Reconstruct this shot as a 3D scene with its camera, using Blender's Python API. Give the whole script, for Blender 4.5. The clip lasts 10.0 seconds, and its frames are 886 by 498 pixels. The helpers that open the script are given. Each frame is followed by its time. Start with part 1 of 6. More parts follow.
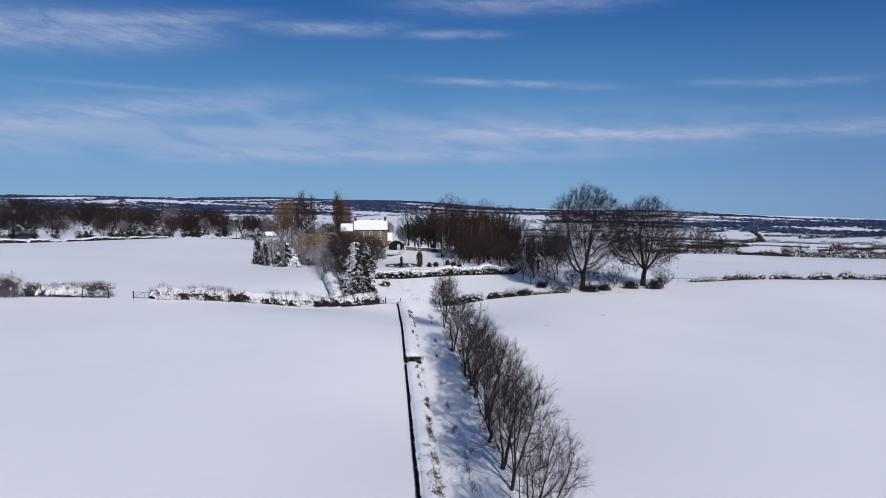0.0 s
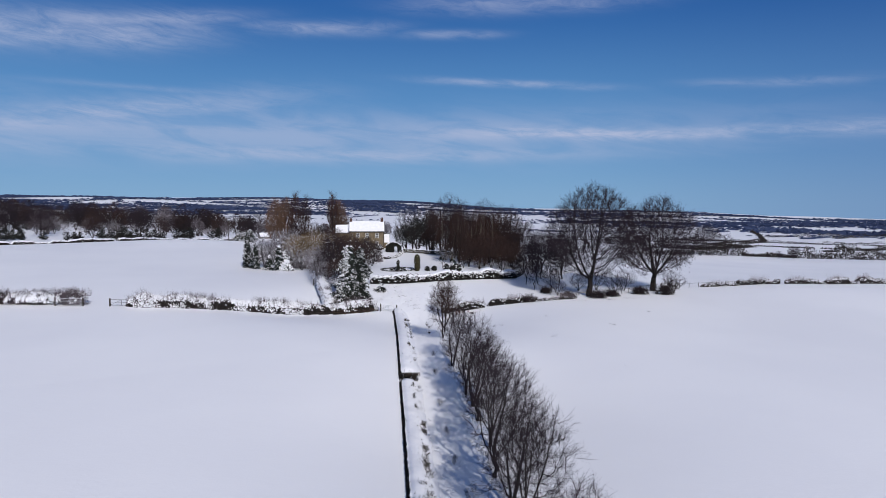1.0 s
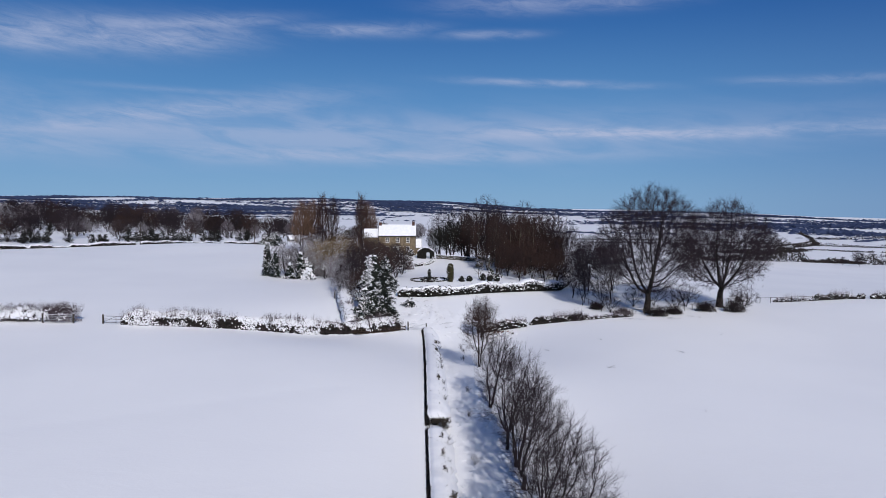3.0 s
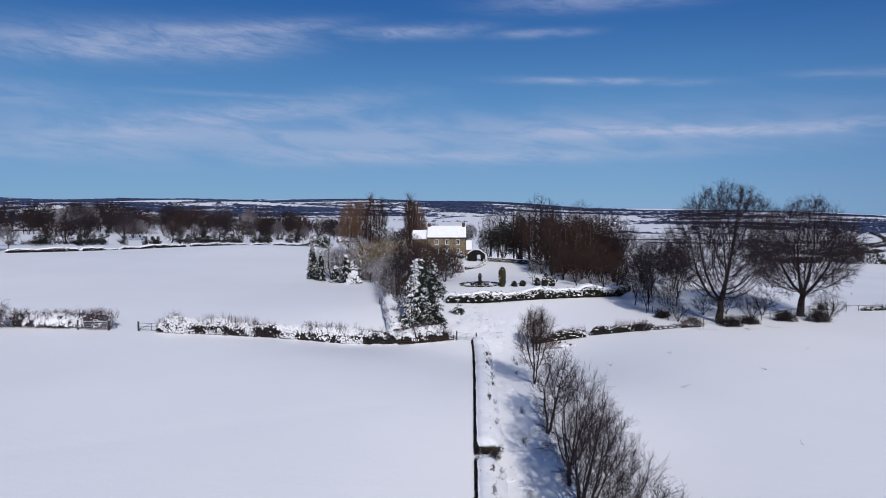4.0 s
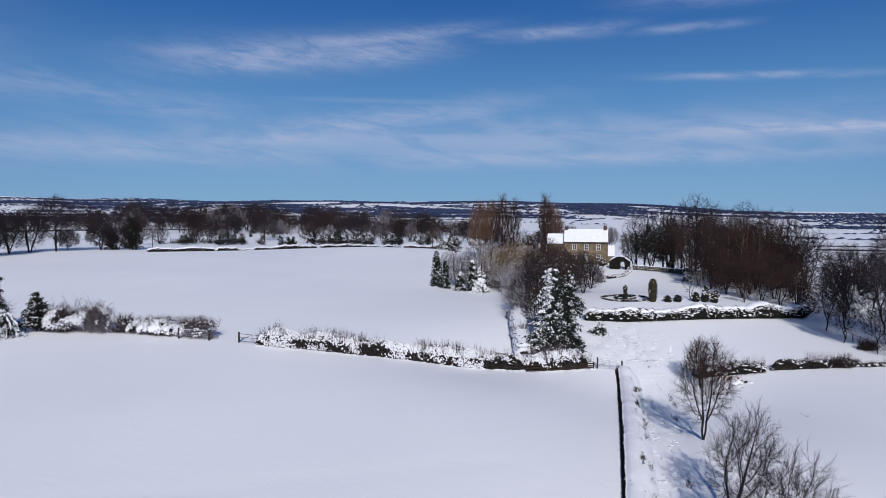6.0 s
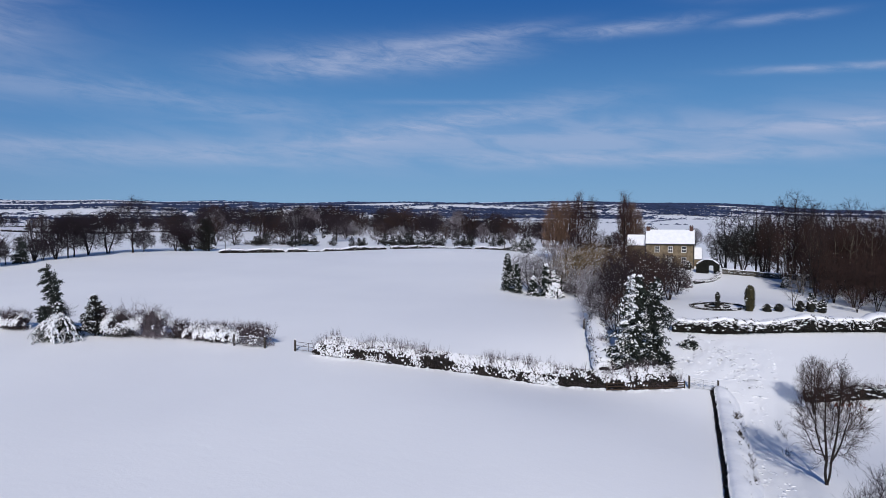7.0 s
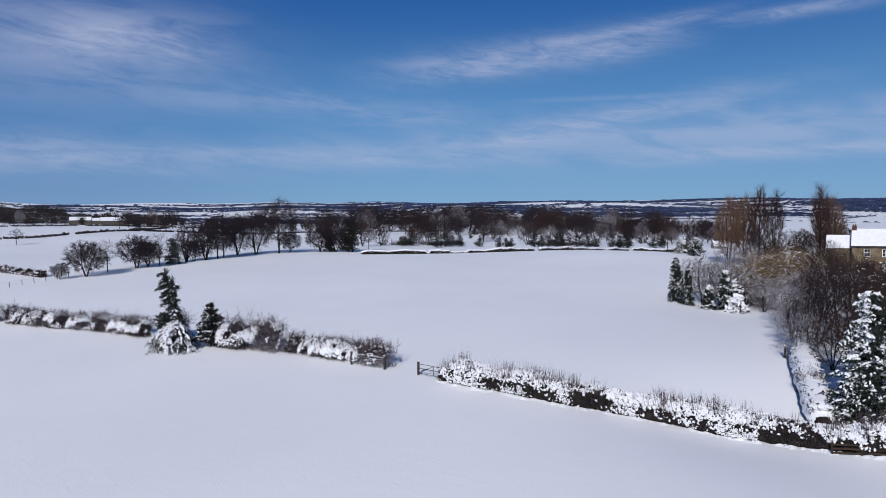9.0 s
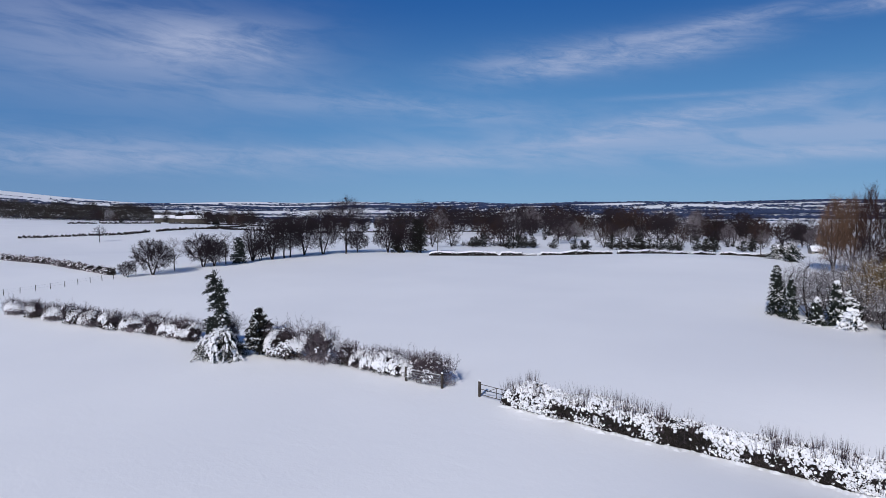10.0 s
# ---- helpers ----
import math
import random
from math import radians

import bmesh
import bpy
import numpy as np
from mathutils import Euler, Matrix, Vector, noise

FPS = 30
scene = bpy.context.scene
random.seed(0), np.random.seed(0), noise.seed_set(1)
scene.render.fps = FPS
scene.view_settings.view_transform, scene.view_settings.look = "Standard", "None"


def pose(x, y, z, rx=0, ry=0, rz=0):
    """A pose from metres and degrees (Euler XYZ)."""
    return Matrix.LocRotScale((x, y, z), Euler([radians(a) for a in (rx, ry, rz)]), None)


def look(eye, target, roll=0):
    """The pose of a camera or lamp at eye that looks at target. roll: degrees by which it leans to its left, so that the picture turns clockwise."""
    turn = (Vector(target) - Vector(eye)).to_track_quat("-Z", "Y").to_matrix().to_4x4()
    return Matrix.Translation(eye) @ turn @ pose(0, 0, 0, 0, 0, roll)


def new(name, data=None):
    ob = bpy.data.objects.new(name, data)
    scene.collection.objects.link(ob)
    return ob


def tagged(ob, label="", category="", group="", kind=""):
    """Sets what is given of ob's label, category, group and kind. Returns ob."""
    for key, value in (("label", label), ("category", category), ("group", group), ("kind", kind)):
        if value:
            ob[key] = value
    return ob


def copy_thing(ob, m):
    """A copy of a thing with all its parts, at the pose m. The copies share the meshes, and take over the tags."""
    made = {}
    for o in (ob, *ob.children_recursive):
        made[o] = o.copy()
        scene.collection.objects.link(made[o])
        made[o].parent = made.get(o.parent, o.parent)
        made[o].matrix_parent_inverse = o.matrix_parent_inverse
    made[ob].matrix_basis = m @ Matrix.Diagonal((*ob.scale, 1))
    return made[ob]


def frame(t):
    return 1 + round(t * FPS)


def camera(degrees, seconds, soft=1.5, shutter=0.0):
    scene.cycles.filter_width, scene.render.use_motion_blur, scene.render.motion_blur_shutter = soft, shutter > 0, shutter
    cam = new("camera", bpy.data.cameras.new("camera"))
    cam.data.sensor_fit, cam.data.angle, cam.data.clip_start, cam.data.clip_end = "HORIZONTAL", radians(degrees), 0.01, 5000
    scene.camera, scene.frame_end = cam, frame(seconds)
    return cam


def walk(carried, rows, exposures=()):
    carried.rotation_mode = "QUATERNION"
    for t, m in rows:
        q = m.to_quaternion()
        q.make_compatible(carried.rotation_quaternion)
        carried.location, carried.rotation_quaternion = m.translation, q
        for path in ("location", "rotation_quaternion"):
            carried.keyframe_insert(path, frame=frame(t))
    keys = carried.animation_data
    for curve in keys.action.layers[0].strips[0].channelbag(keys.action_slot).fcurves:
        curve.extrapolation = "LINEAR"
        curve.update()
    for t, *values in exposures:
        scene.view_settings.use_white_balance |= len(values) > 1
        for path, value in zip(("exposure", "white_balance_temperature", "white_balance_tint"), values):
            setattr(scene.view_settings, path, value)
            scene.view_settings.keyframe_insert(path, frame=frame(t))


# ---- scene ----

# ---------------------------------------------------------------- camera
cam = camera(66.2, 10.0, soft=0.8)
PATH = [
    (0, (-0.174, -27.024, 18.977), (-0.102, -25.028, 18.877), 0.1),
    (0.5, (0.047, -22.787, 19.114), (0.12, -20.791, 19.015), 0.2),
    (1, (0.185, -18.457, 19.284), (0.26, -16.461, 19.184), 0.1),
    (1.5, (0.358, -14.342, 19.501), (0.432, -12.346, 19.401), 0.2),
    (2, (0.465, -9.975, 19.743), (0.517, -7.978, 19.642), 0.2),
    (3.5, (0.732, 2.176, 20.284), (0.637, 4.172, 20.186), 0.1),
    (4, (0.585, 6.424, 20.29), (0.404, 8.414, 20.192), -0.1),
    (4.5, (0.396, 10.807, 20.195), (0.118, 12.786, 20.099), -0.2),
    (5, (0.15, 14.834, 20.28), (-0.225, 16.796, 20.185), 0.1),
    (5.5, (-0.365, 18.925, 20.245), (-0.838, 20.865, 20.151), 0.2),
    (7, (-2.929, 30.795, 20.103), (-3.706, 32.635, 20.013), -0.0),
    (7.5, (-4.109, 34.519, 20.148), (-4.987, 36.313, 20.057), -0.2),
    (8, (-5.621, 38.287, 20.12), (-6.599, 40.03, 20.029), -0.3),
    (8.5, (-7.461, 41.973, 20.038), (-8.533, 43.658, 19.946), -0.5),
    (9, (-9.385, 45.492, 20.005), (-10.548, 47.116, 19.915), -0.4),
    (9.5, (-11.574, 49.395, 20.039), (-12.826, 50.952, 19.949), -0.3),
    (10, (-13.923, 53.089, 20.04), (-15.256, 54.578, 19.951), 0.0),
]
walk(cam, [(t, look(eye, target, roll)) for t, eye, target, roll in PATH], [(0.0, 0.0, 6330, 12.0), (10.0, -0.05, 6200, 11.0)])

# ---------------------------------------------------------------- sun and sky
SUN_ELEVATION = radians(31)
SUN_FROM = Vector((0.34, -0.94, 0)).normalized()
sun_data = bpy.data.lights.new("sun", "SUN")
sun_data.energy, sun_data.angle, sun_data.color = 3.52, radians(0.6), (1.0, 0.95, 0.88)
sun = new("sun", sun_data)
sun_way = SUN_FROM * math.cos(SUN_ELEVATION) + Vector((0, 0, math.sin(SUN_ELEVATION)))
sun.matrix_world = look(sun_way * 400, (0, 0, 0))


class Graph:
    """Short hand for a node tree."""

    def __init__(self, tree):
        self.tree = tree
        tree.nodes.clear()

    def node(self, kind):
        return self.tree.nodes.new(kind)

    def join(self, a, b):
        self.tree.links.new(a, b)

    def put(self, socket, value):
        if isinstance(value, bpy.types.NodeSocket):
            self.join(value, socket)
        else:
            socket.default_value = value

    def math(self, op, a, b=0.0, c=0.0):
        n = self.node("ShaderNodeMath")
        n.operation = op
        for socket, value in zip(n.inputs, (a, b, c)):
            self.put(socket, value)
        return n.outputs[0]

    def noise(self, vector, scale, detail=4.0, rough=0.55, warp=0.0):
        n = self.node("ShaderNodeTexNoise")
        if vector is not None:
            self.join(vector, n.inputs["Vector"])
        n.inputs["Scale"].default_value, n.inputs["Detail"].default_value = scale, detail
        n.inputs["Roughness"].default_value, n.inputs["Distortion"].default_value = rough, warp
        return n.outputs["Fac"]

    def ramp(self, fac, low, high):
        n = self.node("ShaderNodeMapRange")
        n.interpolation_type = "SMOOTHSTEP"
        self.put(n.inputs["Value"], fac)
        self.put(n.inputs["From Min"], low)
        self.put(n.inputs["From Max"], high)
        return n.outputs["Result"]

    def mix(self, fac, a, b):
        n = self.node("ShaderNodeMix")
        n.data_type = "RGBA"
        for socket, value in ((n.inputs[0], fac), (n.inputs[6], a), (n.inputs[7], b)):
            self.put(socket, (*value, 1.0) if isinstance(value, tuple) and len(value) == 3 else value)
        return n.outputs[2]


# Wisps of cirrus: azimuth to the left of +y, height, half length, half thickness, tilt (degrees), strength.
CLOUDS = [
    (28, 13.1, 11.5, 1.25, -0.10, 0.66), (23, 14.4, 9, 0.6, -0.10, 0.45), (33, 11.9, 6, 0.5, -0.06, 0.40),
    (-8, 10.7, 7.5, 0.28, 0.055, 0.52), (-15, 6.6, 11, 0.42, 0.02, 0.70), (-32, 6.3, 9, 0.55, 0.03, 0.55),
    (8, 6.4, 36, 1.9, -0.01, 0.52), (22, 7.9, 13, 1.0, -0.14, 0.42), (5, 4.9, 20, 0.5, 0.0, 0.34),
    (66, 12.8, 14, 4.0, 0.04, 0.42), (60, 13.5, 6, 1.5, -0.1, 0.4), (68, 4.8, 15, 1.3, 0.0, 0.50), (46, 5.0, 16, 0.9, 0.01, 0.36),
    (8, 14.8, 6, 0.5, -0.05, 0.48), (-3, 14.6, 4, 0.30, 0.0, 0.40), (-28, 10.0, 6, 0.35, 0.05, 0.28),
    (-9, 17.0, 10, 0.8, 0.0, 0.40), (20, 9.6, 9, 0.25, 0.0, 0.20), (44, 9.2, 13, 1.0, 0.05, 0.30),
]


def build_sky():
    world = bpy.data.worlds.new("winter_sky")
    world.use_nodes = True
    scene.world = world
    g = Graph(world.node_tree)
    sky = g.node("ShaderNodeTexSky")
    sky.sky_type, sky.sun_disc = "NISHITA", False
    sky.sun_elevation, sky.sun_rotation = SUN_ELEVATION, math.atan2(SUN_FROM.x, SUN_FROM.y)
    sky.air_density, sky.dust_density, sky.ozone_density = 1.1, 0.4, 3.0
    way = g.node("ShaderNodeTexCoord").outputs["Generated"]
    part = g.node("ShaderNodeSeparateXYZ")
    g.join(way, part.inputs[0])
    deg = 180 / math.pi
    el = g.math("MULTIPLY", g.math("ARCSINE", part.outputs["Z"]), deg)
    az = g.math("MULTIPLY", g.math("ARCTAN2", g.math("MULTIPLY", part.outputs["X"], -1.0), part.outputs["Y"]), deg)
    flat = g.node("ShaderNodeCombineXYZ")
    g.join(g.math("MULTIPLY", az, 0.085), flat.inputs[0])
    g.join(g.math("ADD", g.math("MULTIPLY", el, 0.40), g.math("MULTIPLY", az, -0.035)), flat.inputs[1])
    warp = g.noise(flat.outputs[0], 0.7, 3.0)
    broad = g.noise(flat.outputs[0], 1.5, 4.0, 0.55, 0.8)
    fine = g.math("ADD", g.math("MULTIPLY", g.noise(flat.outputs[0], 3.6, 8.0, 0.68, 0.9), 0.55), g.math("MULTIPLY", broad, 0.45))
    bend = g.math("MULTIPLY", g.math("SUBTRACT", warp, 0.5), 2.2)
    soft, wisps = 0.0, 0.0
    for a0, e0, half, thick, tilt, power in CLOUDS:
        da = g.math("SUBTRACT", az, a0)
        line = g.math("ADD", g.math("MULTIPLY", da, tilt), e0)
        de = g.math("DIVIDE", g.math("SUBTRACT", g.math("ADD", el, g.math("MULTIPLY", bend, min(1.0, thick))), line), thick)
        dx = g.math("DIVIDE", da, half)
        far = g.math("ADD", g.math("MULTIPLY", de, de), g.math("POWER", g.math("ABSOLUTE", dx), 3.0))
        puff = g.math("MULTIPLY", g.math("EXPONENT", g.math("MULTIPLY", far, -1.0)), power)
        if thick > 1.6:
            soft = g.math("MAXIMUM", soft, g.math("MULTIPLY_ADD", soft, 0.35, puff))
        else:
            wisps = g.math("MAXIMUM", wisps, g.math("MULTIPLY_ADD", wisps, 0.35, puff))
    streak = g.ramp(fine, 0.30, 0.66)
    veil = g.math("MULTIPLY", soft, g.math("MULTIPLY_ADD", g.ramp(g.math("MULTIPLY_ADD", fine, 0.35, g.math("MULTIPLY", broad, 0.65)), 0.32, 0.62), 0.62, 0.34))
    veil = g.math("ADD", veil, g.math("MULTIPLY", wisps, g.math("MULTIPLY_ADD", streak, 0.90, 0.16)))
    veil = g.math("MINIMUM", veil, 0.85)
    tint = g.node("ShaderNodeMix")
    tint.data_type, tint.blend_type = "RGBA", "MULTIPLY"
    tint.inputs[0].default_value = 1.0
    g.join(sky.outputs[0], tint.inputs[6])
    tint.inputs[7].default_value = (0.88, 1.05, 1.28, 1)
    clear = g.mix(g.ramp(el, 6.0, 19.0), g.mix(g.ramp(el, -1.0, 8.0), (3.7, 6.7, 10.2), (1.7, 4.6, 8.9)), (0.24, 1.70, 5.7))
    near = g.math("SUBTRACT", 0.9, g.math("MULTIPLY", g.ramp(el, 18.0, 50.0), 0.9))
    clear = g.mix(near, tint.outputs[2], clear)
    dim = g.node("ShaderNodeMix")
    dim.data_type, dim.blend_type = "RGBA", "MULTIPLY"
    g.join(g.math("ADD", g.ramp(az, -8.0, -42.0), g.math("MULTIPLY", g.ramp(az, 36.0, 74.0), 0.9)), dim.inputs[0])
    g.join(clear, dim.inputs[6])
    dim.inputs[7].default_value = (0.80, 0.78, 0.86, 1)
    clear = dim.outputs[2]
    colour = g.mix(veil, clear, (7.6, 8.4, 11.0))
    back = g.node("ShaderNodeBackground")
    g.join(colour, back.inputs["Color"])
    back.inputs["Strength"].default_value = 0.06
    g.join(back.outputs[0], g.node("ShaderNodeOutputWorld").inputs[0])


build_sky()


# ---------------------------------------------------------------- materials
def surface(name, dark, light, scale=6.0, rough=0.8, bump=0.3, fine=40.0, vary=0.0, metal=0.0, depth=0.02, low=0.32, high=0.68, spec=0.3):
    """Two colours mixed by a broad and a fine noise, with relief; vary: change of brightness from thing to thing."""
    m = bpy.data.materials.new(name)
    m.use_nodes = True
    g = Graph(m.node_tree)
    at = g.node("ShaderNodeTexCoord").outputs["Object"]
    broad, small = g.noise(at, scale, 5.0), g.noise(at, fine, 4.0, 0.6)
    both = g.math("ADD", g.math("MULTIPLY", broad, 0.65), g.math("MULTIPLY", small, 0.35))
    colour = g.mix(g.ramp(both, low, high), dark, light)
    if vary:
        pick = g.node("ShaderNodeObjectInfo").outputs["Random"]
        hsv = g.node("ShaderNodeHueSaturation")
        g.join(colour, hsv.inputs["Color"])
        g.join(g.math("MULTIPLY_ADD", pick, 2 * vary, 1 - vary), hsv.inputs["Value"])
        colour = hsv.outputs[0]
    shader = g.node("ShaderNodeBsdfPrincipled")
    g.join(colour, shader.inputs["Base Color"])
    shader.inputs["Metallic"].default_value = metal
    shader.inputs["Specular IOR Level"].default_value = spec
    g.join(g.math("MULTIPLY_ADD", small, 0.25, rough - 0.12), shader.inputs["Roughness"])
    if bump:
        relief = g.node("ShaderNodeBump")
        relief.inputs["Strength"].default_value, relief.inputs["Distance"].default_value = bump, depth
        g.join(both, relief.inputs["Height"])
        g.join(relief.outputs[0], shader.inputs["Normal"])
    g.join(shader.outputs[0], g.node("ShaderNodeOutputMaterial").inputs[0])
    return m


def snow_field():
    """Wind-packed snow: broad soft drifts, small ripples and a grain; a little blue in its body."""
    m = bpy.data.materials.new("snow_field")
    m.use_nodes = True
    g = Graph(m.node_tree)
    at = g.node("ShaderNodeTexCoord").outputs["Object"]
    stretch = g.node("ShaderNodeMapping")
    stretch.inputs["Scale"].default_value = (0.75, 1.25, 1.0)
    stretch.inputs["Rotation"].default_value = (0, 0, 0.25)
    g.join(at, stretch.inputs[0])
    drift = g.noise(at, 0.035, 3.0, 0.5)
    ripple = g.noise(stretch.outputs[0], 0.55, 5.0, 0.6, 0.4)
    grain = g.noise(at, 3.2, 4.0, 0.65)
    colour = g.mix(g.ramp(drift, 0.3, 0.7), (0.845, 0.85, 0.875), (0.89, 0.893, 0.91))
    colour = g.mix(g.math("MULTIPLY", g.ramp(grain, 0.60, 0.8), 0.2), colour, (0.76, 0.765, 0.79))
    relief = g.node("ShaderNodeBump")
    relief.inputs["Strength"].default_value, relief.inputs["Distance"].default_value = 0.5, 0.07
    g.join(g.math("ADD", g.math("MULTIPLY", ripple, 0.8), g.math("MULTIPLY", grain, 0.36)), relief.inputs["Height"])
    shader = g.node("ShaderNodeBsdfPrincipled")
    g.join(colour, shader.inputs["Base Color"])
    shader.inputs["Roughness"].default_value, shader.inputs["Specular IOR Level"].default_value = 0.6, 0.2
    g.join(relief.outputs[0], shader.inputs["Normal"])
    g.join(shader.outputs[0], g.node("ShaderNodeOutputMaterial").inputs[0])
    return m


SNOW_FIELD = snow_field()
SNOW = surface("snow", (0.80, 0.81, 0.85), (0.90, 0.90, 0.92), 1.2, 0.65, 0.6, 7.0, depth=0.06, spec=0.2)
BARK = surface("bark", (0.007, 0.0055, 0.005), (0.028, 0.021, 0.019), 2.2, 0.9, 0.6, 18.0, vary=0.2)
BARK_PALE = surface("pale_bark", (0.05, 0.0425, 0.0325), (0.17, 0.15, 0.12), 2.0, 0.85, 0.5, 14.0, vary=0.2)
TWIG = surface("bare_twigs", (0.008, 0.005, 0.0068), (0.029, 0.0178, 0.0235), 0.6, 0.85, 0.0, 4.0, vary=0.2)
TWIG_RED = surface("russet_twigs", (0.017, 0.009, 0.008), (0.056, 0.029, 0.023), 0.5, 0.85, 0.0, 4.0, vary=0.25)
TWIG_POPLAR = surface("poplar_twigs", (0.055, 0.033, 0.023), (0.19, 0.112, 0.075), 0.5, 0.85, 0.0, 4.0, vary=0.2)
TWIG_GOLD = surface("golden_twigs", (0.085, 0.056, 0.027), (0.28, 0.20, 0.10), 0.6, 0.85, 0.0, 4.0, vary=0.15)
SHOOT = surface("hedge_shoots", (0.030, 0.022, 0.028), (0.12, 0.092, 0.105), 0.8, 0.85, 0.0, 5.0, vary=0.15)
TWIG_GREY = surface("frosted_twigs", (0.11, 0.10, 0.105), (0.36, 0.34, 0.365), 0.8, 0.85, 0.0, 5.0, vary=0.15)
TWIG_MAUVE = surface("frosted_russet_twigs", (0.055, 0.042, 0.048), (0.25, 0.215, 0.235), 0.9, 0.85, 0.0, 5.0, vary=0.15)
NEEDLES = surface("conifer_needles", (0.006, 0.009, 0.007), (0.022, 0.030, 0.023), 1.3, 0.7, 0.0, 6.0, vary=0.2)
YEW = surface("clipped_yew", (0.0045, 0.005, 0.004), (0.018, 0.0175, 0.012), 1.5, 0.75, 0.0, 8.0, vary=0.15)
YEW_GOLD = surface("golden_yew", (0.012, 0.012, 0.005), (0.052, 0.044, 0.016), 1.5, 0.75, 0.0, 8.0)
HEDGE_LEAF = surface("hedge_leaf", (0.008, 0.007, 0.006), (0.040, 0.030, 0.025), 0.9, 0.8, 0.0, 5.0)
# Near-black filling: the shade inside a hedge is painted into this colour.
HEDGE_CORE_SHADE = surface("hedge_core", (0.004, 0.0035, 0.003), (0.014, 0.011, 0.009), 1.2, 0.9, 0.0, 6.0)
GRASS = surface("dead_grass", (0.0175, 0.015, 0.01), (0.075, 0.06, 0.035), 2.0, 0.85, 0.0, 9.0)
STALKS = surface("dead_stalks", (0.012, 0.010, 0.009), (0.045, 0.035, 0.030), 2.0, 0.85, 0.0, 9.0)
# Dark wood with the blue of distance haze mixed into its base colour.
FAR_WOOD_HAZE = surface("far_wood", (0.017, 0.028, 0.070), (0.038, 0.055, 0.118), 0.01, 0.9, 0.0, 0.06)
STONE = surface("sandstone", (0.095, 0.070, 0.043), (0.225, 0.178, 0.118), 0.8, 0.9, 0.5, 6.0, depth=0.03)
BRICK = surface("chimney_brick", (0.05, 0.026, 0.020), (0.12, 0.064, 0.050), 3.0, 0.9, 0.5, 14.0)
PAINT = surface("white_paint", (0.72, 0.72, 0.70), (0.82, 0.82, 0.80), 3.0, 0.45, 0.1, 20.0)
DARK_PAINT = surface("black_paint", (0.015, 0.015, 0.016), (0.04, 0.04, 0.042), 3.0, 0.4, 0.1, 20.0)
SLATE = surface("slate", (0.05, 0.052, 0.06), (0.11, 0.11, 0.12), 1.5, 0.7, 0.4, 9.0)
GLASS = surface("window_glass", (0.012, 0.014, 0.020), (0.030, 0.034, 0.045), 0.7, 0.15, 0.0, 3.0, spec=0.6)
WOOD = surface("weathered_wood", (0.0203, 0.0162, 0.0135), (0.0765, 0.063, 0.0518), 2.0, 0.85, 0.4, 22.0, vary=0.15)
WOOD_BROWN = surface("brown_boards", (0.02, 0.012, 0.008), (0.055, 0.034, 0.021), 2.0, 0.85, 0.4, 22.0, vary=0.15)
STEEL = surface("galvanised_steel", (0.28, 0.29, 0.31), (0.48, 0.49, 0.51), 3.0, 0.45, 0.1, 20.0, metal=0.6)
RUST = surface("rusty_iron", (0.10, 0.028, 0.018), (0.24, 0.075, 0.05), 3.0, 0.8, 0.4, 15.0)
WALL_STONE = surface("dry_stone", (0.03, 0.0276, 0.024), (0.12, 0.108, 0.09), 1.3, 0.9, 0.6, 6.0)
RENDER_WALL = surface("pale_wall", (0.18, 0.165, 0.14), (0.275, 0.255, 0.225), 0.6, 0.85, 0.2, 5.0)


# ---------------------------------------------------------------- mesh helpers
def mesh_of(name, verts, faces, material, smooth=False):
    """A mesh from arrays: faces all of one number of corners, or a list of such arrays."""
    verts = np.asarray(verts, np.float32).reshape(-1, 3)
    sets = faces if isinstance(faces, list) else [faces]
    sets = [np.asarray(f, np.int32) for f in sets if len(f)]
    loops = np.concatenate([f.ravel() for f in sets])
    sizes = np.concatenate([np.full(len(f), f.shape[1], np.int32) for f in sets])
    me = bpy.data.meshes.new(name)
    me.vertices.add(len(verts))
    me.vertices.foreach_set("co", verts.ravel())
    me.loops.add(len(loops))
    me.loops.foreach_set("vertex_index", loops)
    me.polygons.add(len(sizes))
    me.polygons.foreach_set("loop_start", np.concatenate([[0], np.cumsum(sizes)[:-1]]).astype(np.int32))
    me.polygons.foreach_set("use_smooth", np.full(len(sizes), smooth))
    me.update(calc_edges=True)
    me.materials.append(material)
    return me


UNCOUNTED = {"grass", "snow", "foliage", "twig_mass", "twig_haze", "crown", "needle_crown", "twig_frame", "stem_frame", "fallen_wood"}


def part(name, data, parent=None, label="", material=None, at=(0, 0, 0)):
    """Links a mesh, or a bmesh, as one object under a thing or a part."""
    if isinstance(data, bmesh.types.BMesh):
        me = bpy.data.meshes.new(name)
        data.to_mesh(me)
        data.free()
        me.materials.append(material)
        data = me
    ob = new(name, data)
    ob.parent = parent
    ob.location = at
    return tagged(ob, label, kind="stuff" if name in UNCOUNTED else "")


def thing(name, label, category, at=(0, 0, 0), turn=0.0, group="", size=1.0):
    ob = new(name)
    ob.empty_display_size = 0.3
    ob.matrix_world = pose(*at, 0, 0, turn)
    ob.scale = (size, size, size)
    return tagged(ob, label, category, group)


def unit(v):
    return v / (np.linalg.norm(v, axis=-1, keepdims=True) + 1e-9)


def patchy(p, scale, seed):
    """A smooth uneven value, about -1 to 1, at each point: where snow has caught and where it has slid off."""
    rng = np.random.default_rng(seed)
    k, shift = rng.normal(size=(8, p.shape[1])) * scale, rng.random(8) * 2 * np.pi
    return np.sin(p @ k.T + shift).sum(1) / 2.6


